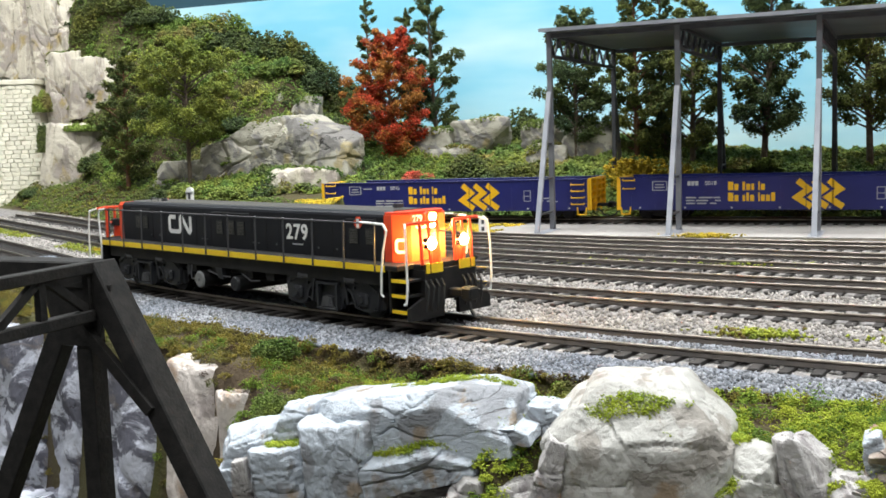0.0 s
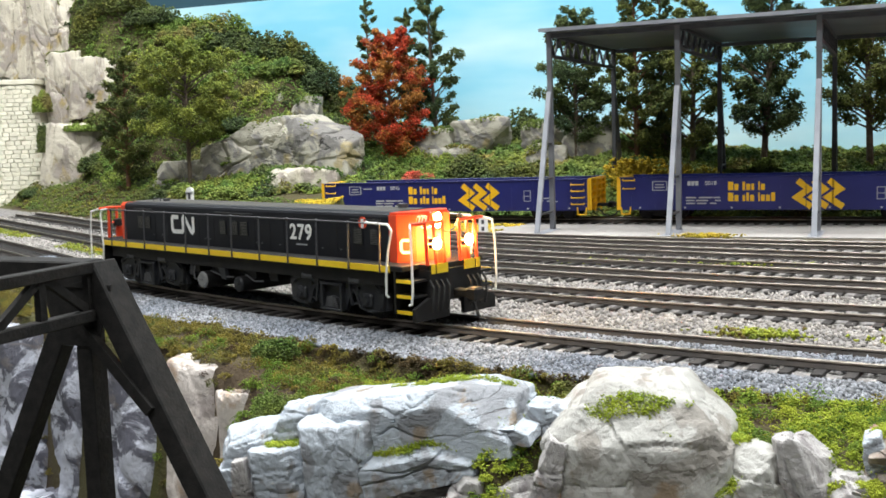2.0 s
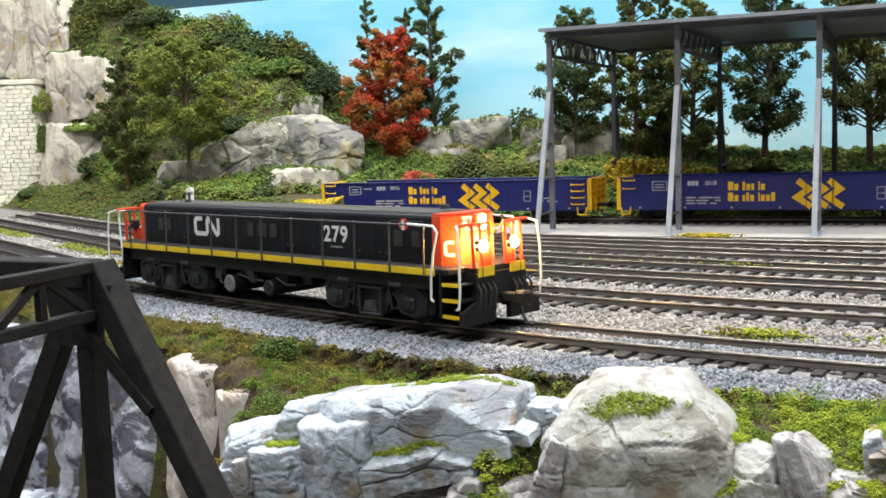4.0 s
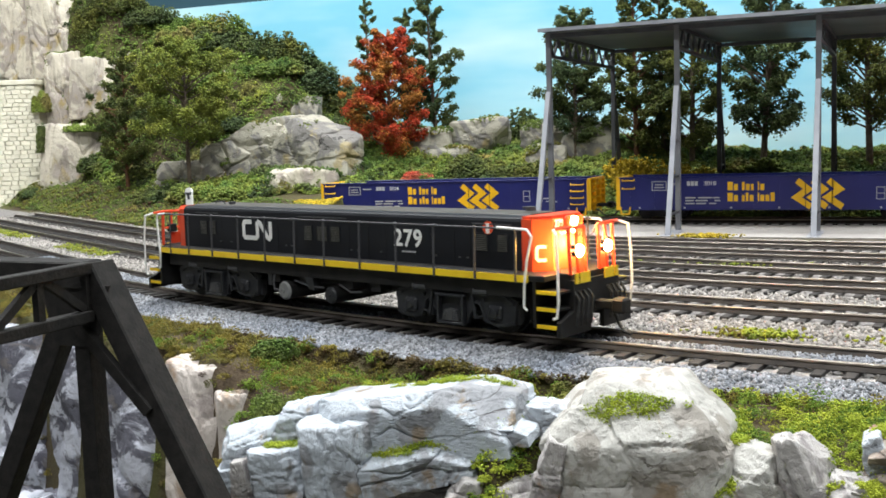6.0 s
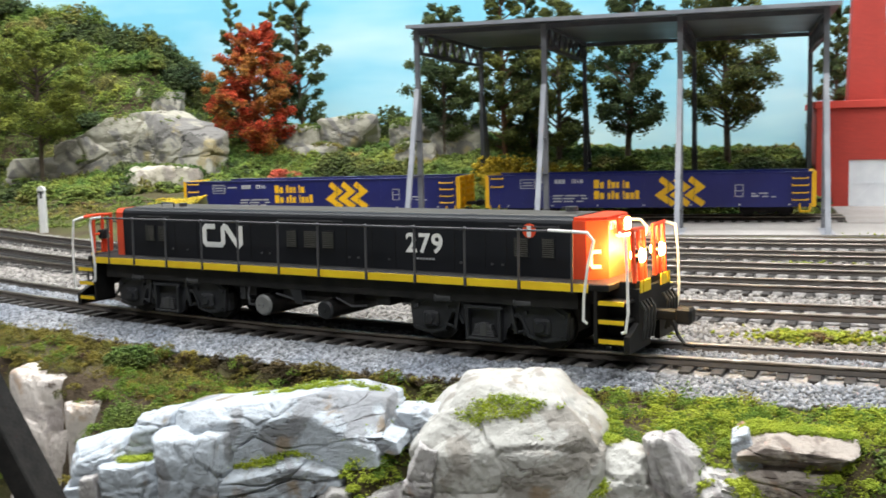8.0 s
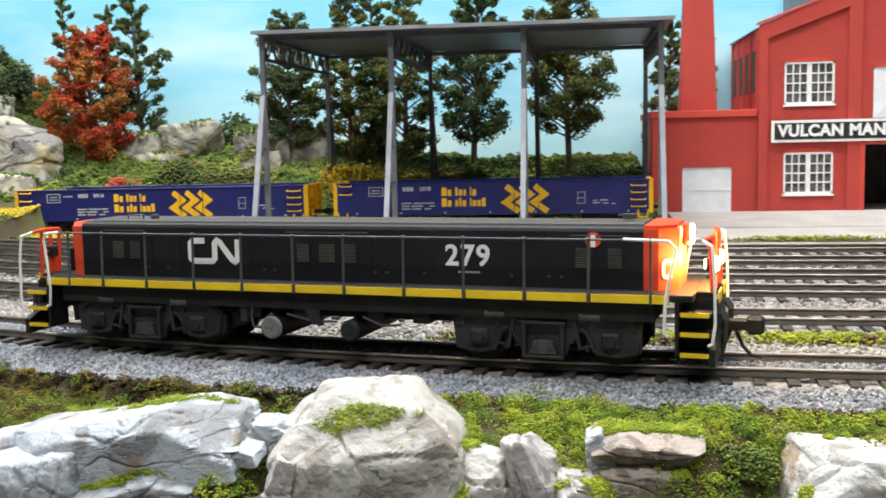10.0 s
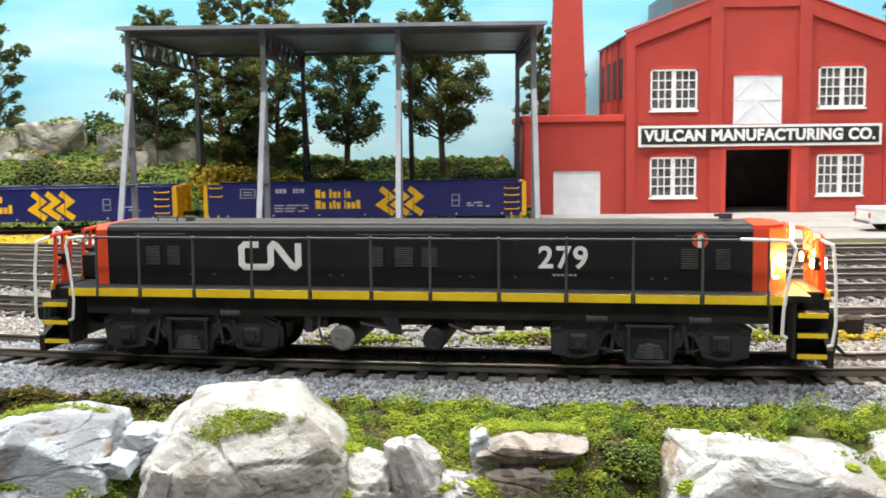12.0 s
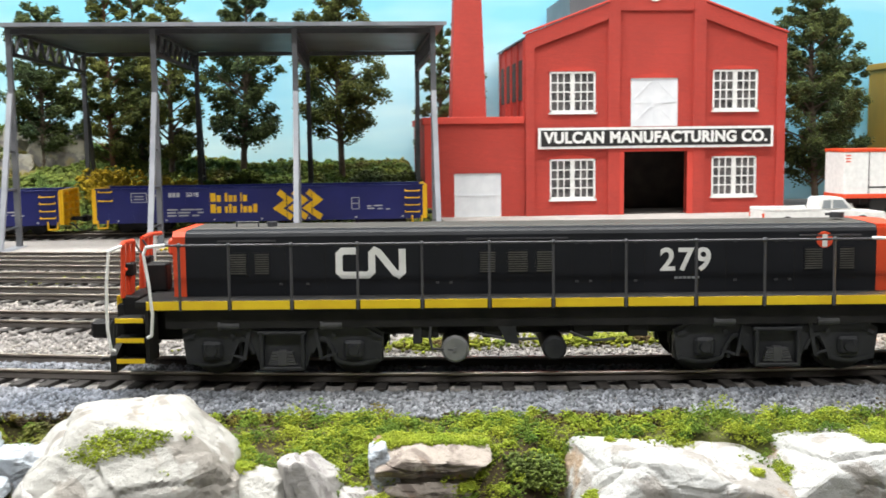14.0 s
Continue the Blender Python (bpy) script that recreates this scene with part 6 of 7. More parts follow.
# broken stones between the boulder and the ledge
hewn(129.5, 196, -17, (6.6, 6, 9.5), [(1, -0.5, 0.6, 1.0), (-0.6, -0.5, 0.8, 0.9)], 15, ROCKB, "pale crumbling rock half grown over with moss", (0, 8, 10), 5, 0.9, growth=0.42)
hewn(140.6, 197, -16, (4.9, 5, 11.5), [(1, -0.6, 0.5, 1.0), (-1, -0.5, 0.3, 1.1), (0.5, 0, 1, 0.95)], 16, ROCKP, "tall grey-pink splinter of rock", (0, -14, -8), 6, 0.8, bed=(1.2, 0.8, 0.3))
hewn(149.5, 194, -15.5, (5.2, 5, 4.6), [(1, -0.6, 0.8, 1.0), (-1, -0.5, 0.8, 1.1)], 59, ROCKP, FRONT, (0, 6, 4), 5, 0.8, growth=0.3)
hewn(161.5, 199, -6.6, (10.6, 6.0, 3.0), [(-1, -0.3, 0.5, 0.95), (1, -0.4, -0.3, 1.0), (0, -0.8, -0.5, 0.9), (0.2, -0.6, 0.8, 0.95)], 17, ROCKN, "pinkish-brown layered stone with a dark undercut in moss", (0, 4, 3), 6, 1.1, bed=(0.25, 0.3, 2.2), patches=((1, 2.5, 12, 3.6),))
hewn(152.2, 199, -7.5, (2.4, 4, 4.0), [(-1, 0, 0.8, 0.9)], 61, ROCK, "small upright pale stone", (0, -22, 0), 5, 0.5)
hewn(159.0, 198, -12.0, (9.0, 5, 3.0), [(-1, -0.3, 0.5, 0.95), (0, -0.6, 0.8, 1.0)], 18, ROCKN, "low pinkish stone under the layered one", (0, 4, 0), 5, 0.7, growth=0.35)
# white ledge
hewn(208.5, 200, -19.4, (21.5, 9.5, 12.2), [(-1, -0.3, 0.55, 1.0), (0.5, -0.2, 1, 1.0), (0, -0.8, 0.7, 1.2), (-1, -0.8, 0.2, 1.2)], 19, ROCKW, "long white rock ledge along the bank", (0, 4, -2), rough=0.9, bed=(0.4, 0.5, 0.9), patches=((-18, -5, 2.0, 2.0),))
hewn(250, 202, -18.0, (24.5, 9.5, 11.5), [(-1, -0.3, 0.8, 1.05), (0, -0.8, 0.7, 1.2)], 20, ROCKW, "white rock ledge along the bank", (0, -2, -3), rough=0.9, bed=(0.5, 0.5, 0.8), growth=0.25)
# ravine walls under the bridge
hewn(-29, 243, -56, (17, 13, 47), [(0.8, -0.7, 0.1, 1.0), (-0.8, -0.6, 0.1, 1.05), (0, -0.8, 0.6, 1.15)], 21, ROCKL, "pinkish grey rock pillar at the lip of the ravine", (0, 2, 12), 6, 1.2, (1.1, 1.0, 0.4))
hewn(-9, 237, -64, (13, 12, 50), [(0.8, -0.7, 0.2, 1.0), (-0.8, -0.6, 0.1, 1.05), (0.6, 0, 0.8, 1.1)], 26, ROCKL, "pinkish rock at the edge of the ravine", (0, -3, 0), 6, 1.2, (1.1, 1.0, 0.4))
RAV = "dark blue-grey fissured rock of the ravine wall"
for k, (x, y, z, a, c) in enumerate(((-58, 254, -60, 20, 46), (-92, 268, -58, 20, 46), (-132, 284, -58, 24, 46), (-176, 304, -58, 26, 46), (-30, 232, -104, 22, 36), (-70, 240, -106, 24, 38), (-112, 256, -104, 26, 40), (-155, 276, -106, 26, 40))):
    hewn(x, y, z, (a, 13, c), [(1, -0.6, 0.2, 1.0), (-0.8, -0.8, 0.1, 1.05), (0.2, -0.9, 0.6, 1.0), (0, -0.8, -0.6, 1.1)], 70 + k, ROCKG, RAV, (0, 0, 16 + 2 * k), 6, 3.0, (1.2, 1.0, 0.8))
# outcrops behind the yard
rock(-251, 664, 16, 32, 11, 20, 31, ROCKC, "cream rock outcrop beside the siding", 5, moss=0.44)
rock(-203, 790, 46, 23, 12, 17, 35, ROCKD, "grey stone block on the bank", 0, 4, moss=0.44)
rock(-162, 800, 54, 29, 12, 16, 36, ROCKD, "pale grey stone block on the bank", 0, 4, moss=0.44)
rock(-182, 786, 38, 24, 12, 10, 40, ROCKD, "grey stone block on the bank", 0, 4, moss=0.44)
rock(-65, 785, 44, 23, 12, 20, 37, ROCKD, "grey stone block on the bank", 0, 4, moss=0.44)
rock(-105, 800, 52, 20, 12, 14, 38, ROCKD, "grey stone block on the bank", 0, 4, moss=0.44)
rock(-95, 775, 36, 17, 12, 12, 39, ROCKD, "grey stone block on the bank", 0, 4, moss=0.44)
CLIFF = "cream cliff rock with split upright faces"
UP = (1.6, 1.2, 0.4)
hewn(-305, 730, 44, (68, 17, 30), [(0.75, -0.1, 0.66, 0.86), (-0.6, 0, 0.8, 0.92), (0, -0.8, 0.6, 1.1), (-0.9, -0.6, 0, 1.05), (0.5, -0.9, 0.2, 1.1)], 32, ROCKD, "broad grey weathered rock face on the hillside", (0, -3, -4), 6, 3.4, (0.9, 0.7, 1.0), growth=0.34, size=(1.4, 1.2, 0.7))
hewn(-396, 718, 27, (31, 12, 14), [(0.6, -0.2, 0.8, 1.0), (-1, -0.4, 0.4, 1.0), (0, -0.8, 0.6, 1.15)], 33, ROCKD, "low grey rock face below the trees", (0, -4, 4), 6, 2.6, (1.0, 0.8, 0.8), growth=0.3, size=(1.4, 1.2, 0.7))
hewn(-352, 722, 34, (30, 12, 22), [(0.6, -0.3, 0.8, 1.0), (-0.7, -0.4, 0.6, 0.9), (0, -0.9, 0.5, 1.1)], 34, ROCKD, "grey rock shoulder between the faces", (0, -8, 10), 6, 3.0, (0.9, 0.7, 1.0), growth=0.3, size=(1.4, 1.2, 0.7))
hewn(-578, 802, 38, (45, 16, 38), [(0.7, -0.5, 0.5, 1.0), (-0.8, -0.6, 0.2, 1.15), (0, -0.9, 0.5, 1.15), (0.6, -0.9, -0.3, 1.05)], 41, ROCKC, CLIFF + " beside the portal", (0, 4, 12), 6, 4.0, UP, growth=0.3, size=(1.6, 1.2, 0.7))
hewn(-578, 822, 112, (25, 13, 30), [(0.7, -0.5, 0.5, 1.1), (-0.8, -0.6, 0.1, 1.15), (0, -0.9, 0.5, 1.2)], 42, ROCKC, CLIFF, (0, 3, 10), 6, 3.0, UP, growth=0.3, size=(1.6, 1.2, 0.7))
hewn(-620, 826, 113, (19, 14, 37), [(0.6, -0.7, 0.4, 1.0), (-0.8, -0.5, 0.4, 1.1)], 43, ROCKC, CLIFF + " above the portal", (0, -5, 16), 6, 3.0, UP, growth=0.3, size=(1.6, 1.2, 0.7))
hewn(-694, 845, 174, (26, 16, 48), [(0.6, -0.7, 0.3, 1.05), (-0.8, -0.5, 0.4, 1.1)], 44, ROCKC, CLIFF + " at the hilltop", (0, 4, 10), 6, 3.6, UP, growth=0.26, size=(1.6, 1.2, 0.7))
hewn(-650, 846, 172, (24, 15, 46), [(0.8, -0.5, 0.5, 0.95), (-0.8, -0.5, 0.1, 1.1)], 45, ROCKC, CLIFF + " at the hilltop", (0, -4, 14), 6, 3.6, UP, growth=0.26, size=(1.6, 1.2, 0.7))
for k, (x, y, z, a, c, m_) in enumerate(((-470, 846, 140, 18, 10, ROCKD), (-352, 800, 84, 8, 13, ROCKD), (-318, 790, 80, 11, 13, ROCKD), (-420, 815, 112, 12, 9, ROCKC), (-385, 835, 124, 12, 8, ROCKD))):
    hewn(x, y, z, (a, 10, c), [(0.8, -0.4, 0.5, 0.9), (-0.6, -0.4, 0.8, 0.9), (0, -0.8, 0.6, 1.05)], 90 + k, m_, "cream rock showing through the wooded slope", (0, 14 - 5 * k, 8), 5, 2.4, UP, growth=0.36, size=(1.6, 1.2, 0.7))
hewn(-524, 842, 136, (40, 12, 20), [(0.8, -0.4, 0.5, 0.9), (-0.6, -0.4, 0.8, 0.9), (0, -0.8, 0.7, 1.0)], 47, ROCKD, "weathered rock patch grown over on the hillside", (0, 6, 10), 6, 2.6, UP, growth=0.62, size=(1.8, 1.4, 1.0))
rock(-364, 818, 92, 13, 9, 16, 51, ROCKC, "narrow cream rock showing through the wooded slope", 10, 4, moss=0.3)
rock(-379, 838, 92, 20, 12, 20, 45, ROCKC, "narrow cream rock on the hillside", 12, 4, moss=0.44)
rock(-416, 828, 92, 14, 12, 20, 46, ROCKC, "narrow cream rock on the hillside", 12, 4, moss=0.44)

# ---- moss, scrub and bushes: uncounted foam ----


def foam(name, pts, size, material, label, seed, flat=0.8):
    rs = np.random.RandomState(seed)
    pts = np.asarray(pts, float)
    return tagged(scatter(name, pts, rs.uniform(size[0], size[1], len(pts)), material, None, "tet", 0.4, seed, flat), label, "vegetation", kind="stuff")


def cover(n_, xr, yr, test, seed, lift=0.4, tall=0.0):
    rs = np.random.RandomState(seed)
    x, y = rs.uniform(*xr, n_), rs.uniform(*yr, n_)
    k = test(x, y, rs)
    x, y = x[k], y[k]
    z = height(x, y) + lift + tall * rs.uniform(0.3, 1, len(x)) * np.clip(fbm(x, y, 8, 2.0) * 0.7 + 0.7 * fbm(x, y, 2.3, 4.0) + 0.4, 0, 1.5)
    return np.stack([x, y, z], 1)


def tufts(name, n_, xr, yr, test, radius, per, size, material, label, seed, lift=0.0):
    """Separate rounded tufts of foam standing on the ground."""
    c = cover(n_, xr, yr, test, seed, lift)
    rs = np.random.RandomState(seed + 500)
    r = rs.uniform(radius[0], radius[1], len(c)) * rs.uniform(0.6, 1.0, len(c))
    q = rs.normal(size=(len(c), per, 3))
    q /= np.linalg.norm(q, axis=2)[:, :, None]
    q *= rs.uniform(0.55, 1.05, (len(c), per, 1))
    q[:, :, 2] = np.abs(q[:, :, 2]) * rs.uniform(0.7, 1.25, (len(c), 1))
    return foam(name, (c[:, None, :] + q * r[:, None, None]).reshape(-1, 3), size, material, label, seed)


def mossy(lo, hi, tone, band):
    """Ground along the bank at a distance from the track where the drift of tones lies within the band."""
    def test(x, y, rs):
        d = -T1.beyond(x, y)
        v = 0.55 * fbm(x, y, 13, 1.0) + 0.35 * fbm(x, y, 4.5, tone) + 0.0075 * (x - 95) + 0.012 * (d - 34)
        return (d > lo - 23.5 + shoulder(x) + 1.5 * fbm(x, y, 6)) & (d < np.where(x < -14, 60, hi)) & (v > band[0]) & (v < band[1])
    return test


foam("moss", cover(70000, (-60, 310), (165, 262), mossy(24, 92, 3.0, (-0.2, 9)), 11, 0.1, 1.6), (0.14, 0.3), MOSS, "yellow-green moss foam along the bank", 11)
foam("moss", cover(60000, (-200, 310), (165, 345), mossy(23.5, 92, 3.0, (-9, 0.0)), 12, 0.1, 1.6), (0.14, 0.3), MOSSO, "olive-brown moss foam along the bank", 12)
tufts("moss", 1900, (-60, 310), (165, 262), mossy(24.5, 92, 3.0, (-0.15, 9)), (1.6, 4.6), 120, (0.16, 0.33), MOSSB, "bright yellow-green moss tufts along the bank", 13, 0.3)
tufts("moss", 1900, (-60, 310), (165, 262), mossy(25, 92, 6.0, (-0.7, 9)), (1.5, 4.2), 110, (0.16, 0.33), MOSSM, "mid-green moss tufts among the rocks", 14, 0.3)
tufts("moss", 3000, (-220, 200), (165, 345), mossy(24, 92, 7.0, (-9, 0.1)), (1.5, 4.2), 100, (0.16, 0.34), MOSSO, "olive-brown moss tufts along the bank", 15, 0.2)
tufts("moss", 1200, (-220, 160), (165, 345), mossy(24, 92, 9.0, (-9, -0.1)), (1.5, 4.0), 100, (0.16, 0.34), MOSSD, "dark olive moss tufts along the bank", 16, 0.2)
# earthy tufts whose dark brown also puts in the shadow gap below the ballast
tufts("moss", 20000, (-60, 300), (165, 290), lambda x, y, rs: (np.abs(-T1.beyond(x, y) - shoulder(x) - 3.0 - 1.2 * fbm(x, y, 9)) < 2.6) & ((fbm(x, y, 14, 8.0) > 0.1) | (x < 105)), (1.2, 3.0), 44, (0.18, 0.4), MOSSK, "brown earthy tufts, darkened for the shade under the edge of the ballast", 17)
tufts("moss", 6000, (-60, 110), (190, 290), lambda x, y, rs: (np.abs(-T1.beyond(x, y) - shoulder(x) - 5.0) < 4.5) & (fbm(x, y, 8, 5.0) > -0.1), (1.2, 3.0), 46, (0.18, 0.4), MOSSO, "olive tufts hanging below the ballast", 18, 0.6)


def clump(cx, cy, cz, rx, ry, rz, n_, seed):
    rs = np.random.RandomState(seed)
    p = rs.normal(size=(n_, 3))
    p /= np.linalg.norm(p, axis=1)[:, None]
    p *= rs.uniform(0.35, 1, (n_, 1)) ** 0.5
    p[:, 2] = np.abs(p[:, 2])
    return p * (rx, ry, rz) + (cx, cy, cz)


def bush(x, y, z, rx, rz, material, label, n_=900, seed=0, ry=None, size=(0.7, 1.5)):
    rs = np.random.RandomState(seed + 900)
    pts = [clump(x + rs.uniform(-0.6, 0.6) * rx, y + rs.uniform(-0.5, 0.5) * (ry or rx), z - 1, rx * rs.uniform(0.35, 0.6), (ry or rx) * rs.uniform(0.35, 0.6), rz * rs.uniform(0.5, 1.0), n_ // 7, seed * 31 + k) for k in range(7)]
    ob = foam("bush", np.concatenate(pts), size, material, label, seed + 1)
    ob["category"] = "bush"
    return ob


bush(-12, 246, -7, 8, 7, SHRUB, "small green foam bush on the bank", 1800, 1, size=(0.25, 0.55))
bush(12, 213, -15, 9, 8, SHRUB, "green foam bush beside the ravine rock", 2600, 7, size=(0.2, 0.45))
bush(48, 219, -10, 9, 4, MOSSD, "dark brown foam tuft on the bank", 1800, 2, size=(0.25, 0.55))
bush(88, 222, -7, 8, 5, MOSSD, "dark brown foam tuft on the bank", 1800, 3, size=(0.25, 0.55))
bush(180, 204, -12, 8, 7, SHRUB, "green foam tuft beside the rocks", 1800, 4, size=(0.25, 0.55))
bush(206, 209, -9, 10, 4, MOSS, "yellow-green foam tuft", 1800, 5, size=(0.25, 0.55))
# moss glued on the rocks of the bank
mw = np.concatenate(MOSSY)
foam("moss", mw, (0.13, 0.29), MOSSB, "yellow-green moss in patches on the bank rocks", 61)
mh = np.concatenate(HILLY)
foam("moss", mh[::3], (0.5, 1.2), SHRUB, "green growth on the ledges of the outcrops", 62)


def hill_zone(x, y, rs):
    d3 = T3.beyond(x, y)
    return (d3 > 26) & (x < -170) & (y < BACK - 4)


foam("scrub", cover(45000, (-760, -170), (560, 868), lambda x, y, rs: hill_zone(x, y, rs) & (T3.beyond(x, y) < 100), 21, 0.8, 3.0), (0.45, 1.1), SHRUB, "green and olive scrub foam at the foot of the hill", 21)
foam("scrub", cover(15000, (-760, -170), (560, 868), lambda x, y, rs: hill_zone(x, y, rs) & (T3.beyond(x, y) < 75) & (fbm(x, y, 18, 5.0) > 0.1), 22, 1.2, 3.0), (0.8, 1.8), MOSSD, "olive-brown scrub foam beside the tracks", 22)
foam("scrub", cover(60000, (-760, -170), (640, 868), lambda x, y, rs: hill_zone(x, y, rs) & (T3.beyond(x, y) > 80), 23, 0.6, 8.0), (0.55, 1.3), LEAFM, "green wooded cover on the hillside", 23)
for nm_, n_, r_, m_, lo_, hi_, lb_, sd in (("scrub", 2000, (3, 8), LEAFM, 0.05, 9, "mid-green foam clumps on the hillside", 24), ("scrub", 1100, (3, 8), LEAFT, 0.35, 9, "yellow-green foam clumps on the hillside", 28),
                                      ("scrub", 1500, (4, 10), LEAF, -9, 0.0, "dark green foam clumps on the hillside", 29), ("scrub", 900, (3, 7), LEAFY, -9, -0.2, "olive foam clumps on the hillside", 30)):
    tufts(nm_, n_, (-700, -180), (640, 866), lambda x, y, rs, lo_=lo_, hi_=hi_, sd=sd: hill_zone(x, y, rs) & (T3.beyond(x, y) > 85) & (fbm(x, y + 30 * sd % 7, 26, 0.4) > lo_) & (fbm(x, y + 30 * sd % 7, 26, 0.4) < hi_), r_, 44, (0.6, 1.35), m_, lb_, sd, 1.0)
foam("scrub", cover(60000, (-230, 200), (664, 868), lambda x, y, rs: y > 664 + 6 * fbm(x, y, 9), 25, 1.0, 5.0), (0.9, 2.0), SHRUB, "green scrub foam on the bank behind the siding", 25)
foam("grass", cover(9000, (-230, -60), (560, 616), lambda x, y, rs: (T6.beyond(x, y) > 22) & (fbm(x, y, 12, 2.0) > -0.3), 26, 0.5, 1.0), (0.5, 1.1), SHRUBY, "dry yellow grass beside the siding", 26)
for k, (x, y, rx, rz, m_, lb) in enumerate((
        (-18, 738, 34, 27, SHRUBY, "bright yellow foam bush behind the siding"), (22, 742, 26, 22, SHRUBY, "bright yellow foam bush behind the siding"),
        (60, 760, 34, 17, SHRUB, "low green hedge behind the siding"), (110, 765, 34, 12, SHRUB, "low green hedge behind the siding"), (165, 765, 30, 13, LEAF, "low dark hedge behind the siding"),
        (-136, 822, 24, 32, LEAF, "dark green bush on the bank"), (-150, 745, 34, 24, LEAFY, "olive bush on the bank"), (-105, 735, 30, 20, LEAFY, "olive bush on the bank"),
        (-265, 735, 14, 9, SHRUBR, "small red autumn bush"), (-190, 745, 16, 9, SHRUBR, "small red autumn bush"), (-302, 715, 30, 15, LEAF, "dark bush below the rock face"),
        (-345, 660, 30, 14, SHRUB, "green bush beside the tracks"), (-300, 640, 24, 12, SHRUB, "green bush beside the tracks"), (-395, 675, 26, 12, LEAFY, "olive bush beside the tracks"),
        (-545, 780, 22, 18, LEAFY, "olive bush below the cliff"), (-628, 775, 16, 10, LEAFY, "olive bush beside the portal"), (-345, 848, 34, 26, LEAFY, "rounded olive tree mass on the hillside"), (-325, 855, 30, 20, LEAF, "dark bush on the hill edge"),
        (-385, 770, 26, 16, LEAF, "dark green bush above the rock face"), (-330, 780, 30, 18, LEAFM, "green bush above the rock face"), (-425, 800, 30, 22, LEAFM, "green bush on the hillside"), (-470, 790, 30, 26, LEAFY, "olive bush on the hillside"), (-505, 815, 30, 20, SHRUB, "green bush on the hillside"), (-360, 815, 24, 20, SHRUB, "green bush on the hillside"), (-545, 800, 18, 16, SHRUB, "green bush between the cliffs"), (-650, 806, 14, 16, SHRUB, "green bush on the portal"), (-440, 835, 30, 26, LEAF, "dark bush on the hillside"),
        (-334, 832, 30, 40, LEAF, "dark tree mass on the hill edge"), (-362, 838, 30, 34, LEAFY, "olive tree mass on the hillside"), (-520, 846, 40, 26, LEAF, "dark wooded hilltop"), (-490, 838, 26, 22, LEAFM, "green bush on the hilltop"),
        (-306, 838, 26, 20, LEAFY, "rounded olive tree mass on the hillside"), (-392, 842, 34, 24, LEAF, "dark tree mass on the hillside"), (-470, 850, 60, 22, LEAFM, "green wooded hilltop"), (-420, 856, 50, 18, LEAF, "dark green wooded hilltop"), (-560, 846, 46, 30, LEAFY, "olive wooded hilltop"))):
    z = float(height(np.array([x]), np.array([y]))[0])
    bush(x, y, z, rx, rz, m_, lb, 2400 if rx > 20 else 1200, 40 + k, size=(0.75, 1.7), ry=min(rx, 866 - y + 8) * 0.7)
for k, (x, y, z, rx, rz, m_, lb) in enumerate((
        (-612, 787, 20, 8, 26, LEAFM, "green growth between portal and cliff"), (-615, 788, 52, 8, 30, LEAF, "dark growth between portal and cliff"), (-630, 800, 92, 9, 26, LEAFM, "green growth on the end of the portal"),
        (-566, 790, 71, 30, 8, LEAFM, "green growth on the ledge of the cliff"), (-526, 790, 24, 12, 42, LEAF, "dark growth beside the cliff"), (-540, 804, 74, 11, 34, LEAFY, "olive growth beside the cliff"),
        (-606, 838, 160, 26, 40, LEAFY, "olive-brown bush above the cliff"), (-575, 842, 150, 26, 22, LEAFM, "green bush above the cliff"))):
    bush(x, y, z, rx, rz, m_, lb, 2000, 200 + k, size=(0.65, 1.5), ry=min(rx, 12))
rs = np.random.RandomState(99)
gx_ = rs.uniform(-620, -230, 2600)
gy_, gc_ = T1.across(gx_)
gy_ = gy_ + (32 + rs.normal(size=2600) * 3.5) / gc_
keep_ = fbm(gx_, gy_, 22) > -0.2
foam("grass", np.stack([gx_, gy_, rs.uniform(-3.0, -1.6, 2600)], 1)[keep_], (0.4, 0.9), MOSS, "dry green grass between the left tracks", 98)
# tufts between the rails of the yard
for k, (x, y, rx, m_, n_) in enumerate(((170, 284, 16, MOSS, 700), (215, 285, 24, MOSS, 900), (250, 284, 14, SHRUBY, 300), (120, 284, 12, MOSS, 300), (62, 549, 14, SHRUBY, 400), (100, 430, 26, MOSS, 160), (170, 428, 30, MOSS, 180), (40, 432, 20, MOSS, 120), (260, 545, 40, MOSS, 500))):
    rs = np.random.RandomState(k + 70)
    p = np.stack([x + rs.normal(size=n_) * rx * 0.5, y + rs.normal(size=n_) * 3.0, rs.uniform(-2.8, -1.0, n_)], 1)
    foam("grass", p, (0.4, 0.9), m_, "low green weed tuft between the tracks", 70 + k)

# ---- trees ----


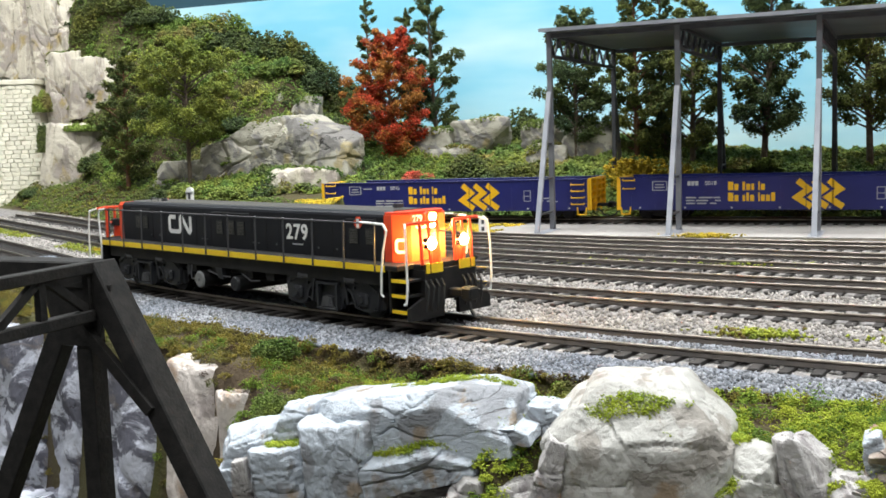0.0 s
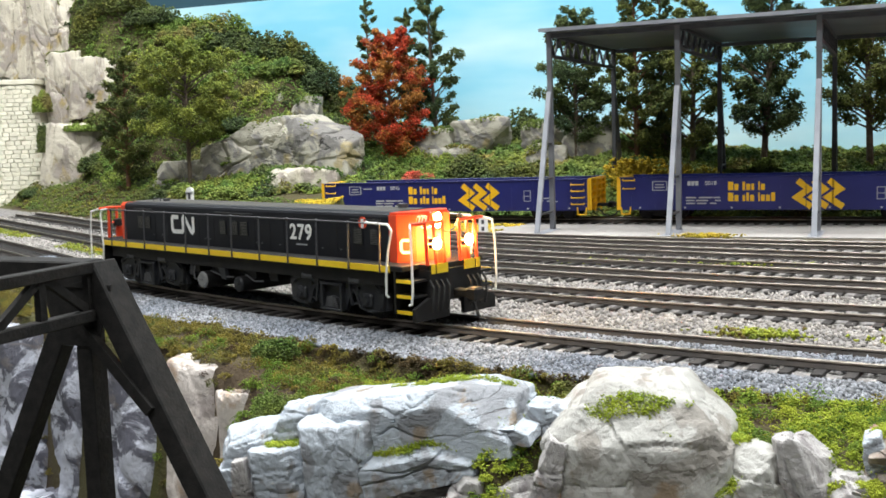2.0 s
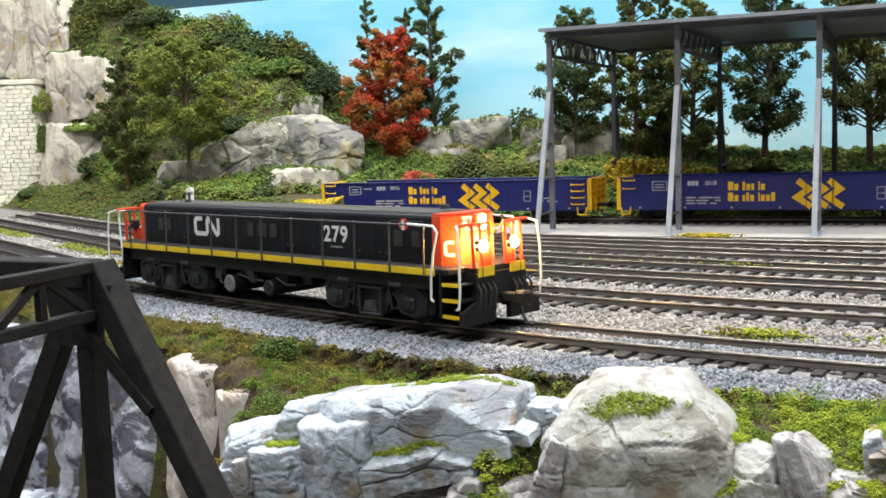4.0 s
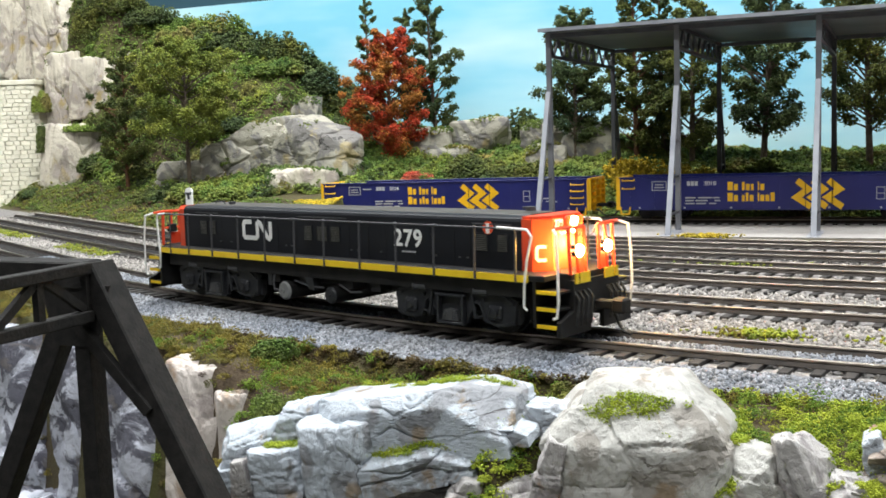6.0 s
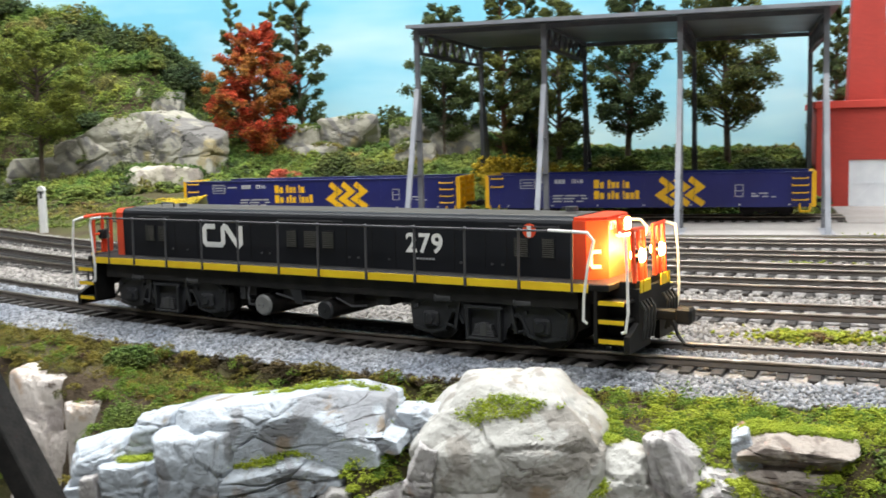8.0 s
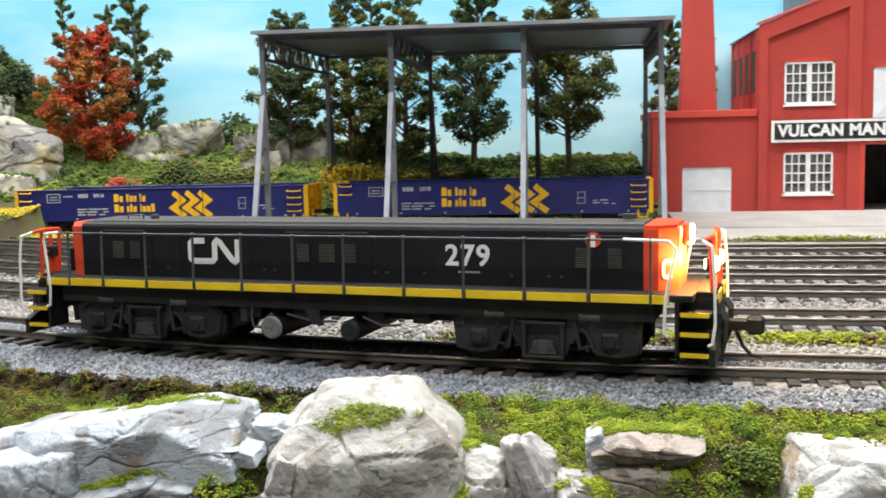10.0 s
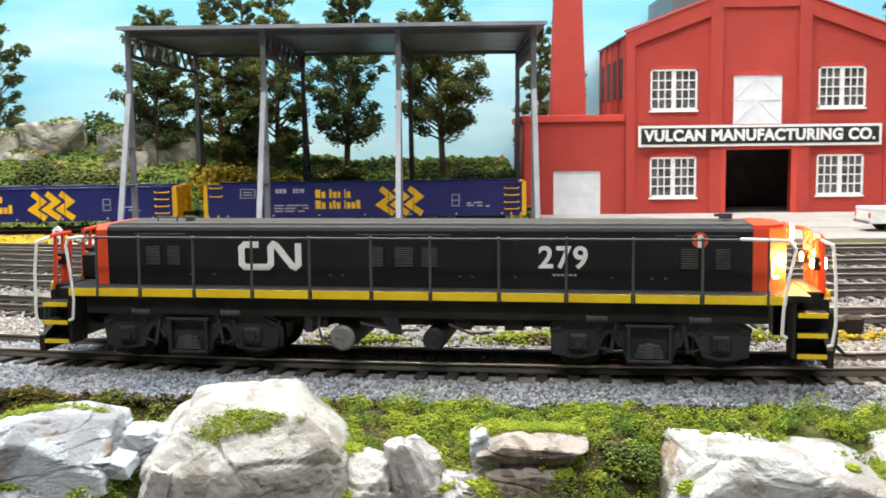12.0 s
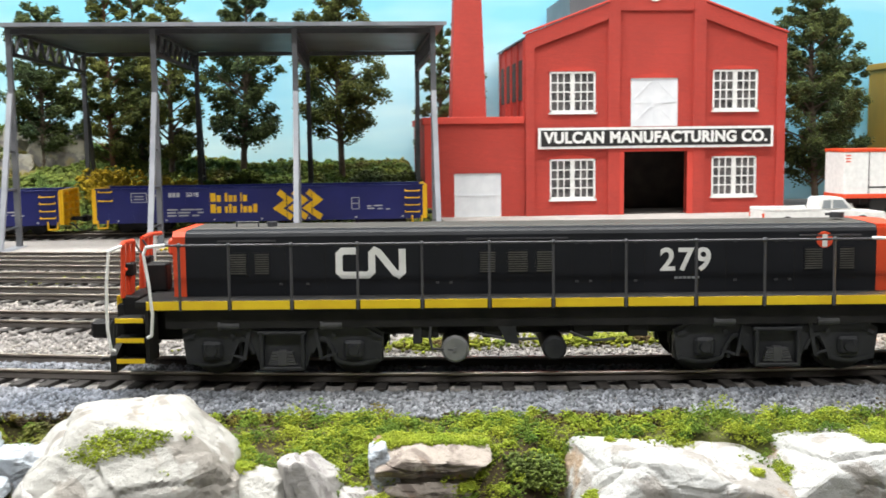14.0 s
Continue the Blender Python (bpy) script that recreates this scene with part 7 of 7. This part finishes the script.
def tree(x, y, z, h, w, leaf, bark, label, seed, kind="broad", clear=0.22, dense=1.0, size=(0.55, 1.15)):
    """A model tree: tapered trunk, rising limbs, and tufts of leaf along each limb with gaps between them."""
    t = thing("tree", at(x, y, z - 1), label, "tree", "model trees")
    rs = np.random.RandomState(seed)
    bm = bmesh.new()
    lean = rs.uniform(-0.03, 0.03, 2) * h
    rod(bm, (0, 0, 0), (lean[0], lean[1], h * 0.5), 0.013 * h + 0.4, 9, 0.009 * h + 0.3)
    rod(bm, (lean[0], lean[1], h * 0.5), (lean[0] * 1.4, lean[1] * 1.4, h * 0.97), 0.009 * h + 0.3, 7, 0.3)
    pts = []
    n_ = int((40 if kind == "conifer" else 50) * dense)
    for k in range(n_):
        u = (k + rs.uniform(0, 0.9)) / n_
        f_ = clear * 0.7 + (0.97 - clear * 0.7) * u
        if kind == "broad":
            prof = min(1.0, 0.66 + 1.5 * u) * (1.0 - 0.78 * max(0.0, u - 0.18) ** 1.1)
            rise = rs.uniform(0.35, 1.0)
        elif kind == "round":
            prof = 0.35 + 0.75 * math.sin(math.pi * min(1.0, 0.12 + 0.88 * u) ** 0.8)
            rise = rs.uniform(0.2, 0.8)
        else:
            prof = 1.02 - 0.88 * u
            rise = rs.uniform(0.05, 0.55)
        ln = 0.5 * w * prof * rs.uniform(0.62, 1.12)
        a = k * 2.4 + rs.uniform(-0.5, 0.5)
        foot = np.array([lean[0] * f_ * 1.4, lean[1] * f_ * 1.4, h * f_])
        tip = foot + np.array([np.cos(a) * ln, np.sin(a) * ln * 0.85, min(rise * ln, h * (1.0 - f_) + 2)])
        rod(bm, tuple(foot), tuple(tip), 0.35 + 0.004 * h * (1 - 0.6 * u), 5, 0.15)
        for q in (0.42, 0.72, 1.0):
            if q < 0.5 and (ln < 5 or k % 3):
                continue
            s_ = (0.078 * w + 1.2) * rs.uniform(0.7, 1.35) * (1.15 - 0.3 * q) * (1.12 - 0.55 * u)
            m_ = int(25 * s_ * rs.uniform(0.8, 1.2))
            p = rs.normal(size=(m_, 3))
            p /= np.linalg.norm(p, axis=1)[:, None]
            p *= rs.uniform(0, 1, (m_, 1)) ** 0.4 * (1 + 0.25 * rs.normal(size=(m_, 1)).clip(-1, 1.5)) * s_
            p[:, 2] *= 0.55 if kind == "conifer" else 0.8
            pts.append(p + foot + (tip - foot) * q + rs.normal(size=3) * 0.12 * s_)
    for k in range(4):
        c = np.array([lean[0] * 1.4, lean[1] * 1.4, h * (0.93 + 0.025 * k)])
        pts.append(c + rs.normal(size=(46, 3)) * (1.3 - 0.25 * k, 1.3 - 0.25 * k, 1.2))
    part("trunk", bm, bark, t)
    pts = np.concatenate(pts)
    scatter("crown", pts, rs.uniform(size[0], size[1], len(pts)), leaf, t, "tet", 0.45, seed, 0.8)
    return t


TB = "tall dark green model tree with open crown behind the siding"
tree(-72, 775, 26, 120, 60, LEAF, BARK, TB, 1, clear=0.26, dense=1.2)
tree(-26, 782, 26, 140, 52, LEAFY, BARKR, "dense olive model tree with red-brown trunk", 2, "broad", 0.10, 1.2)
tree(-8, 796, 26, 150, 40, LEAF, BARK, TB, 12, clear=0.12)
tree(16, 778, 26, 142, 54, LEAFY, BARK, "tall olive model tree behind the siding", 3, clear=0.12, dense=1.2)
tree(66, 784, 26, 156, 62, LEAF, BARK, TB, 4, clear=0.18, dense=1.5)
tree(138, 780, 26, 158, 70, LEAFY, BARK, "tall olive model tree with forked trunk", 5, clear=0.2, dense=1.6)
tree(212, 838, 20, 118, 40, LEAF, BARK, "dark green model tree beside the works", 6, clear=0.1)
tree(238, 846, 20, 128, 36, LEAF, BARK, "dark green model tree behind the chimney", 16, clear=0.2)
tree(500, 790, -3, 176, 78, LEAF, BARK, "dense dark green model tree beside the works", 7, clear=0.12, dense=1.6)
tree(535, 835, -3, 150, 60, LEAF, BARK, "dense dark green model tree behind the trailer", 17, clear=0.1, dense=1.3)
tree(-230, 765, 26, 113, 66, LEAFR, BARKR, "orange-red autumn maple model tree", 8, "round", clear=0.14, dense=1.3)
tree(-262, 808, 50, 122, 32, LEAF, BARK, "thin dark conifer behind the red maple", 9, clear=0.1, dense=0.7)
tree(-236, 822, 50, 112, 34, LEAF, BARK, "thin dark conifer behind the red maple", 10, clear=0.1, dense=0.7)
tree(-203, 808, 48, 120, 52, LEAF, BARK, "dark conifer behind the red maple", 11, clear=0.08, dense=0.8)
tree(-372, 690, 14, 124, 82, LEAFT, BARK, "broad airy green model tree on the hillside", 13, "round", clear=0.4, dense=1.1, size=(0.55, 1.15))
tree(-462, 722, 12, 122, 52, LEAFY, BARKR, "dark olive model tree beside the cliff", 14, "round", clear=0.2, dense=0.9)

# ---- white lineside markers ----
wp = thing("whistle_post", at(-268.8, 552, -3.2), "white rounded lineside post beside the yard tracks", "post")
bm = bmesh.new()
box(bm, -2.6, -1, 0, 2.6, 1, 27, 0.4)
rod(bm, (0, -1, 27), (0, 1, 27), 2.6, 16)
part("post", bm, WHITE, wp)
bm = bmesh.new()
box(bm, -1.0, -1.12, 22, 1.0, -1.0, 26)
part("letter_bar", bm, STEEL, wp)
mk = thing("mile_marker", at(-67, 560, -3.4), "small white marker post with dark figures beside the siding", "post")
bm = bmesh.new()
prism(bm, [(-2.6, 0), (2.6, 0), (2.6, 9), (0, 11), (-2.6, 9)], -0.8, 0.8)
part("board", bm, WHITE, mk)
bm = bmesh.new()
box(bm, -0.9, -0.92, 6.0, 0.9, -0.8, 8.4)
box(bm, -0.9, -0.92, 2.0, 0.9, -0.8, 4.4)
part("figure_bar", bm, STEEL, mk)

# ---- what moves ----
RUN = [(0.0, -61.3), (1.6, -61.3), (2.0, -59.4), (2.5, -55.5), (3.0, -51.8), (4.0, -43.0), (5.0, -31.6), (5.5, -24.9), (6.0, -12.5), (6.5, 0.3), (7.0, 12.8), (7.5, 25.2), (8.0, 37.6),
       (9.0, 62.8), (10.0, 88.2), (10.5, 100.9), (11.0, 113.5), (11.5, 125.9), (12.0, 138.2), (12.5, 150.6), (13.0, 162.7), (13.5, 174.7), (14.0, 186.8)]


def run_at(t):
    """Distance along the main track at time t, eased between the given stations."""
    for (t0, s0), (t1, s1) in zip(RUN[:-1], RUN[1:]):
        if t <= t1:
            i = RUN.index((t0, s0))
            v0 = (s1 - RUN[i - 1][1]) / (t1 - RUN[i - 1][0]) if i else 0.0
            v1 = (RUN[i + 2][1] - s0) / (RUN[i + 2][0] - t0) if i + 2 < len(RUN) else (s1 - s0) / (t1 - t0)
            if s1 == s0:
                return s0
            if i and RUN[i - 1][1] == s0:
                v0 = 0.0
            d, u = t1 - t0, (t - t0) / (t1 - t0)
            return (2 * u ** 3 - 3 * u ** 2 + 1) * s0 + (u ** 3 - 2 * u ** 2 + u) * d * v0 + (3 * u ** 2 - 2 * u ** 3) * s1 + (u ** 3 - u ** 2) * d * v1
    return RUN[-1][1]


def loco_pose(t):
    s = run_at(t) - T1.x0
    a, b = T1.point(s + 54.4), T1.point(s - 54.4)
    return at((a[0] + b[0]) / 2, (a[1] + b[1]) / 2, 0, math.degrees(math.atan2(a[1] - b[1], a[0] - b[0])))


def motions():
    times = [k * 0.25 for k in range(57)]
    walk(LOCO, [(t, loco_pose(t)) for t in times])
    for w, x in WHEELS:
        walk(w, [(t, at(x, 0, 5.85, 0, 0, math.degrees((run_at(t) - RUN[0][1]) / 5.85))) for t in times])


motions()
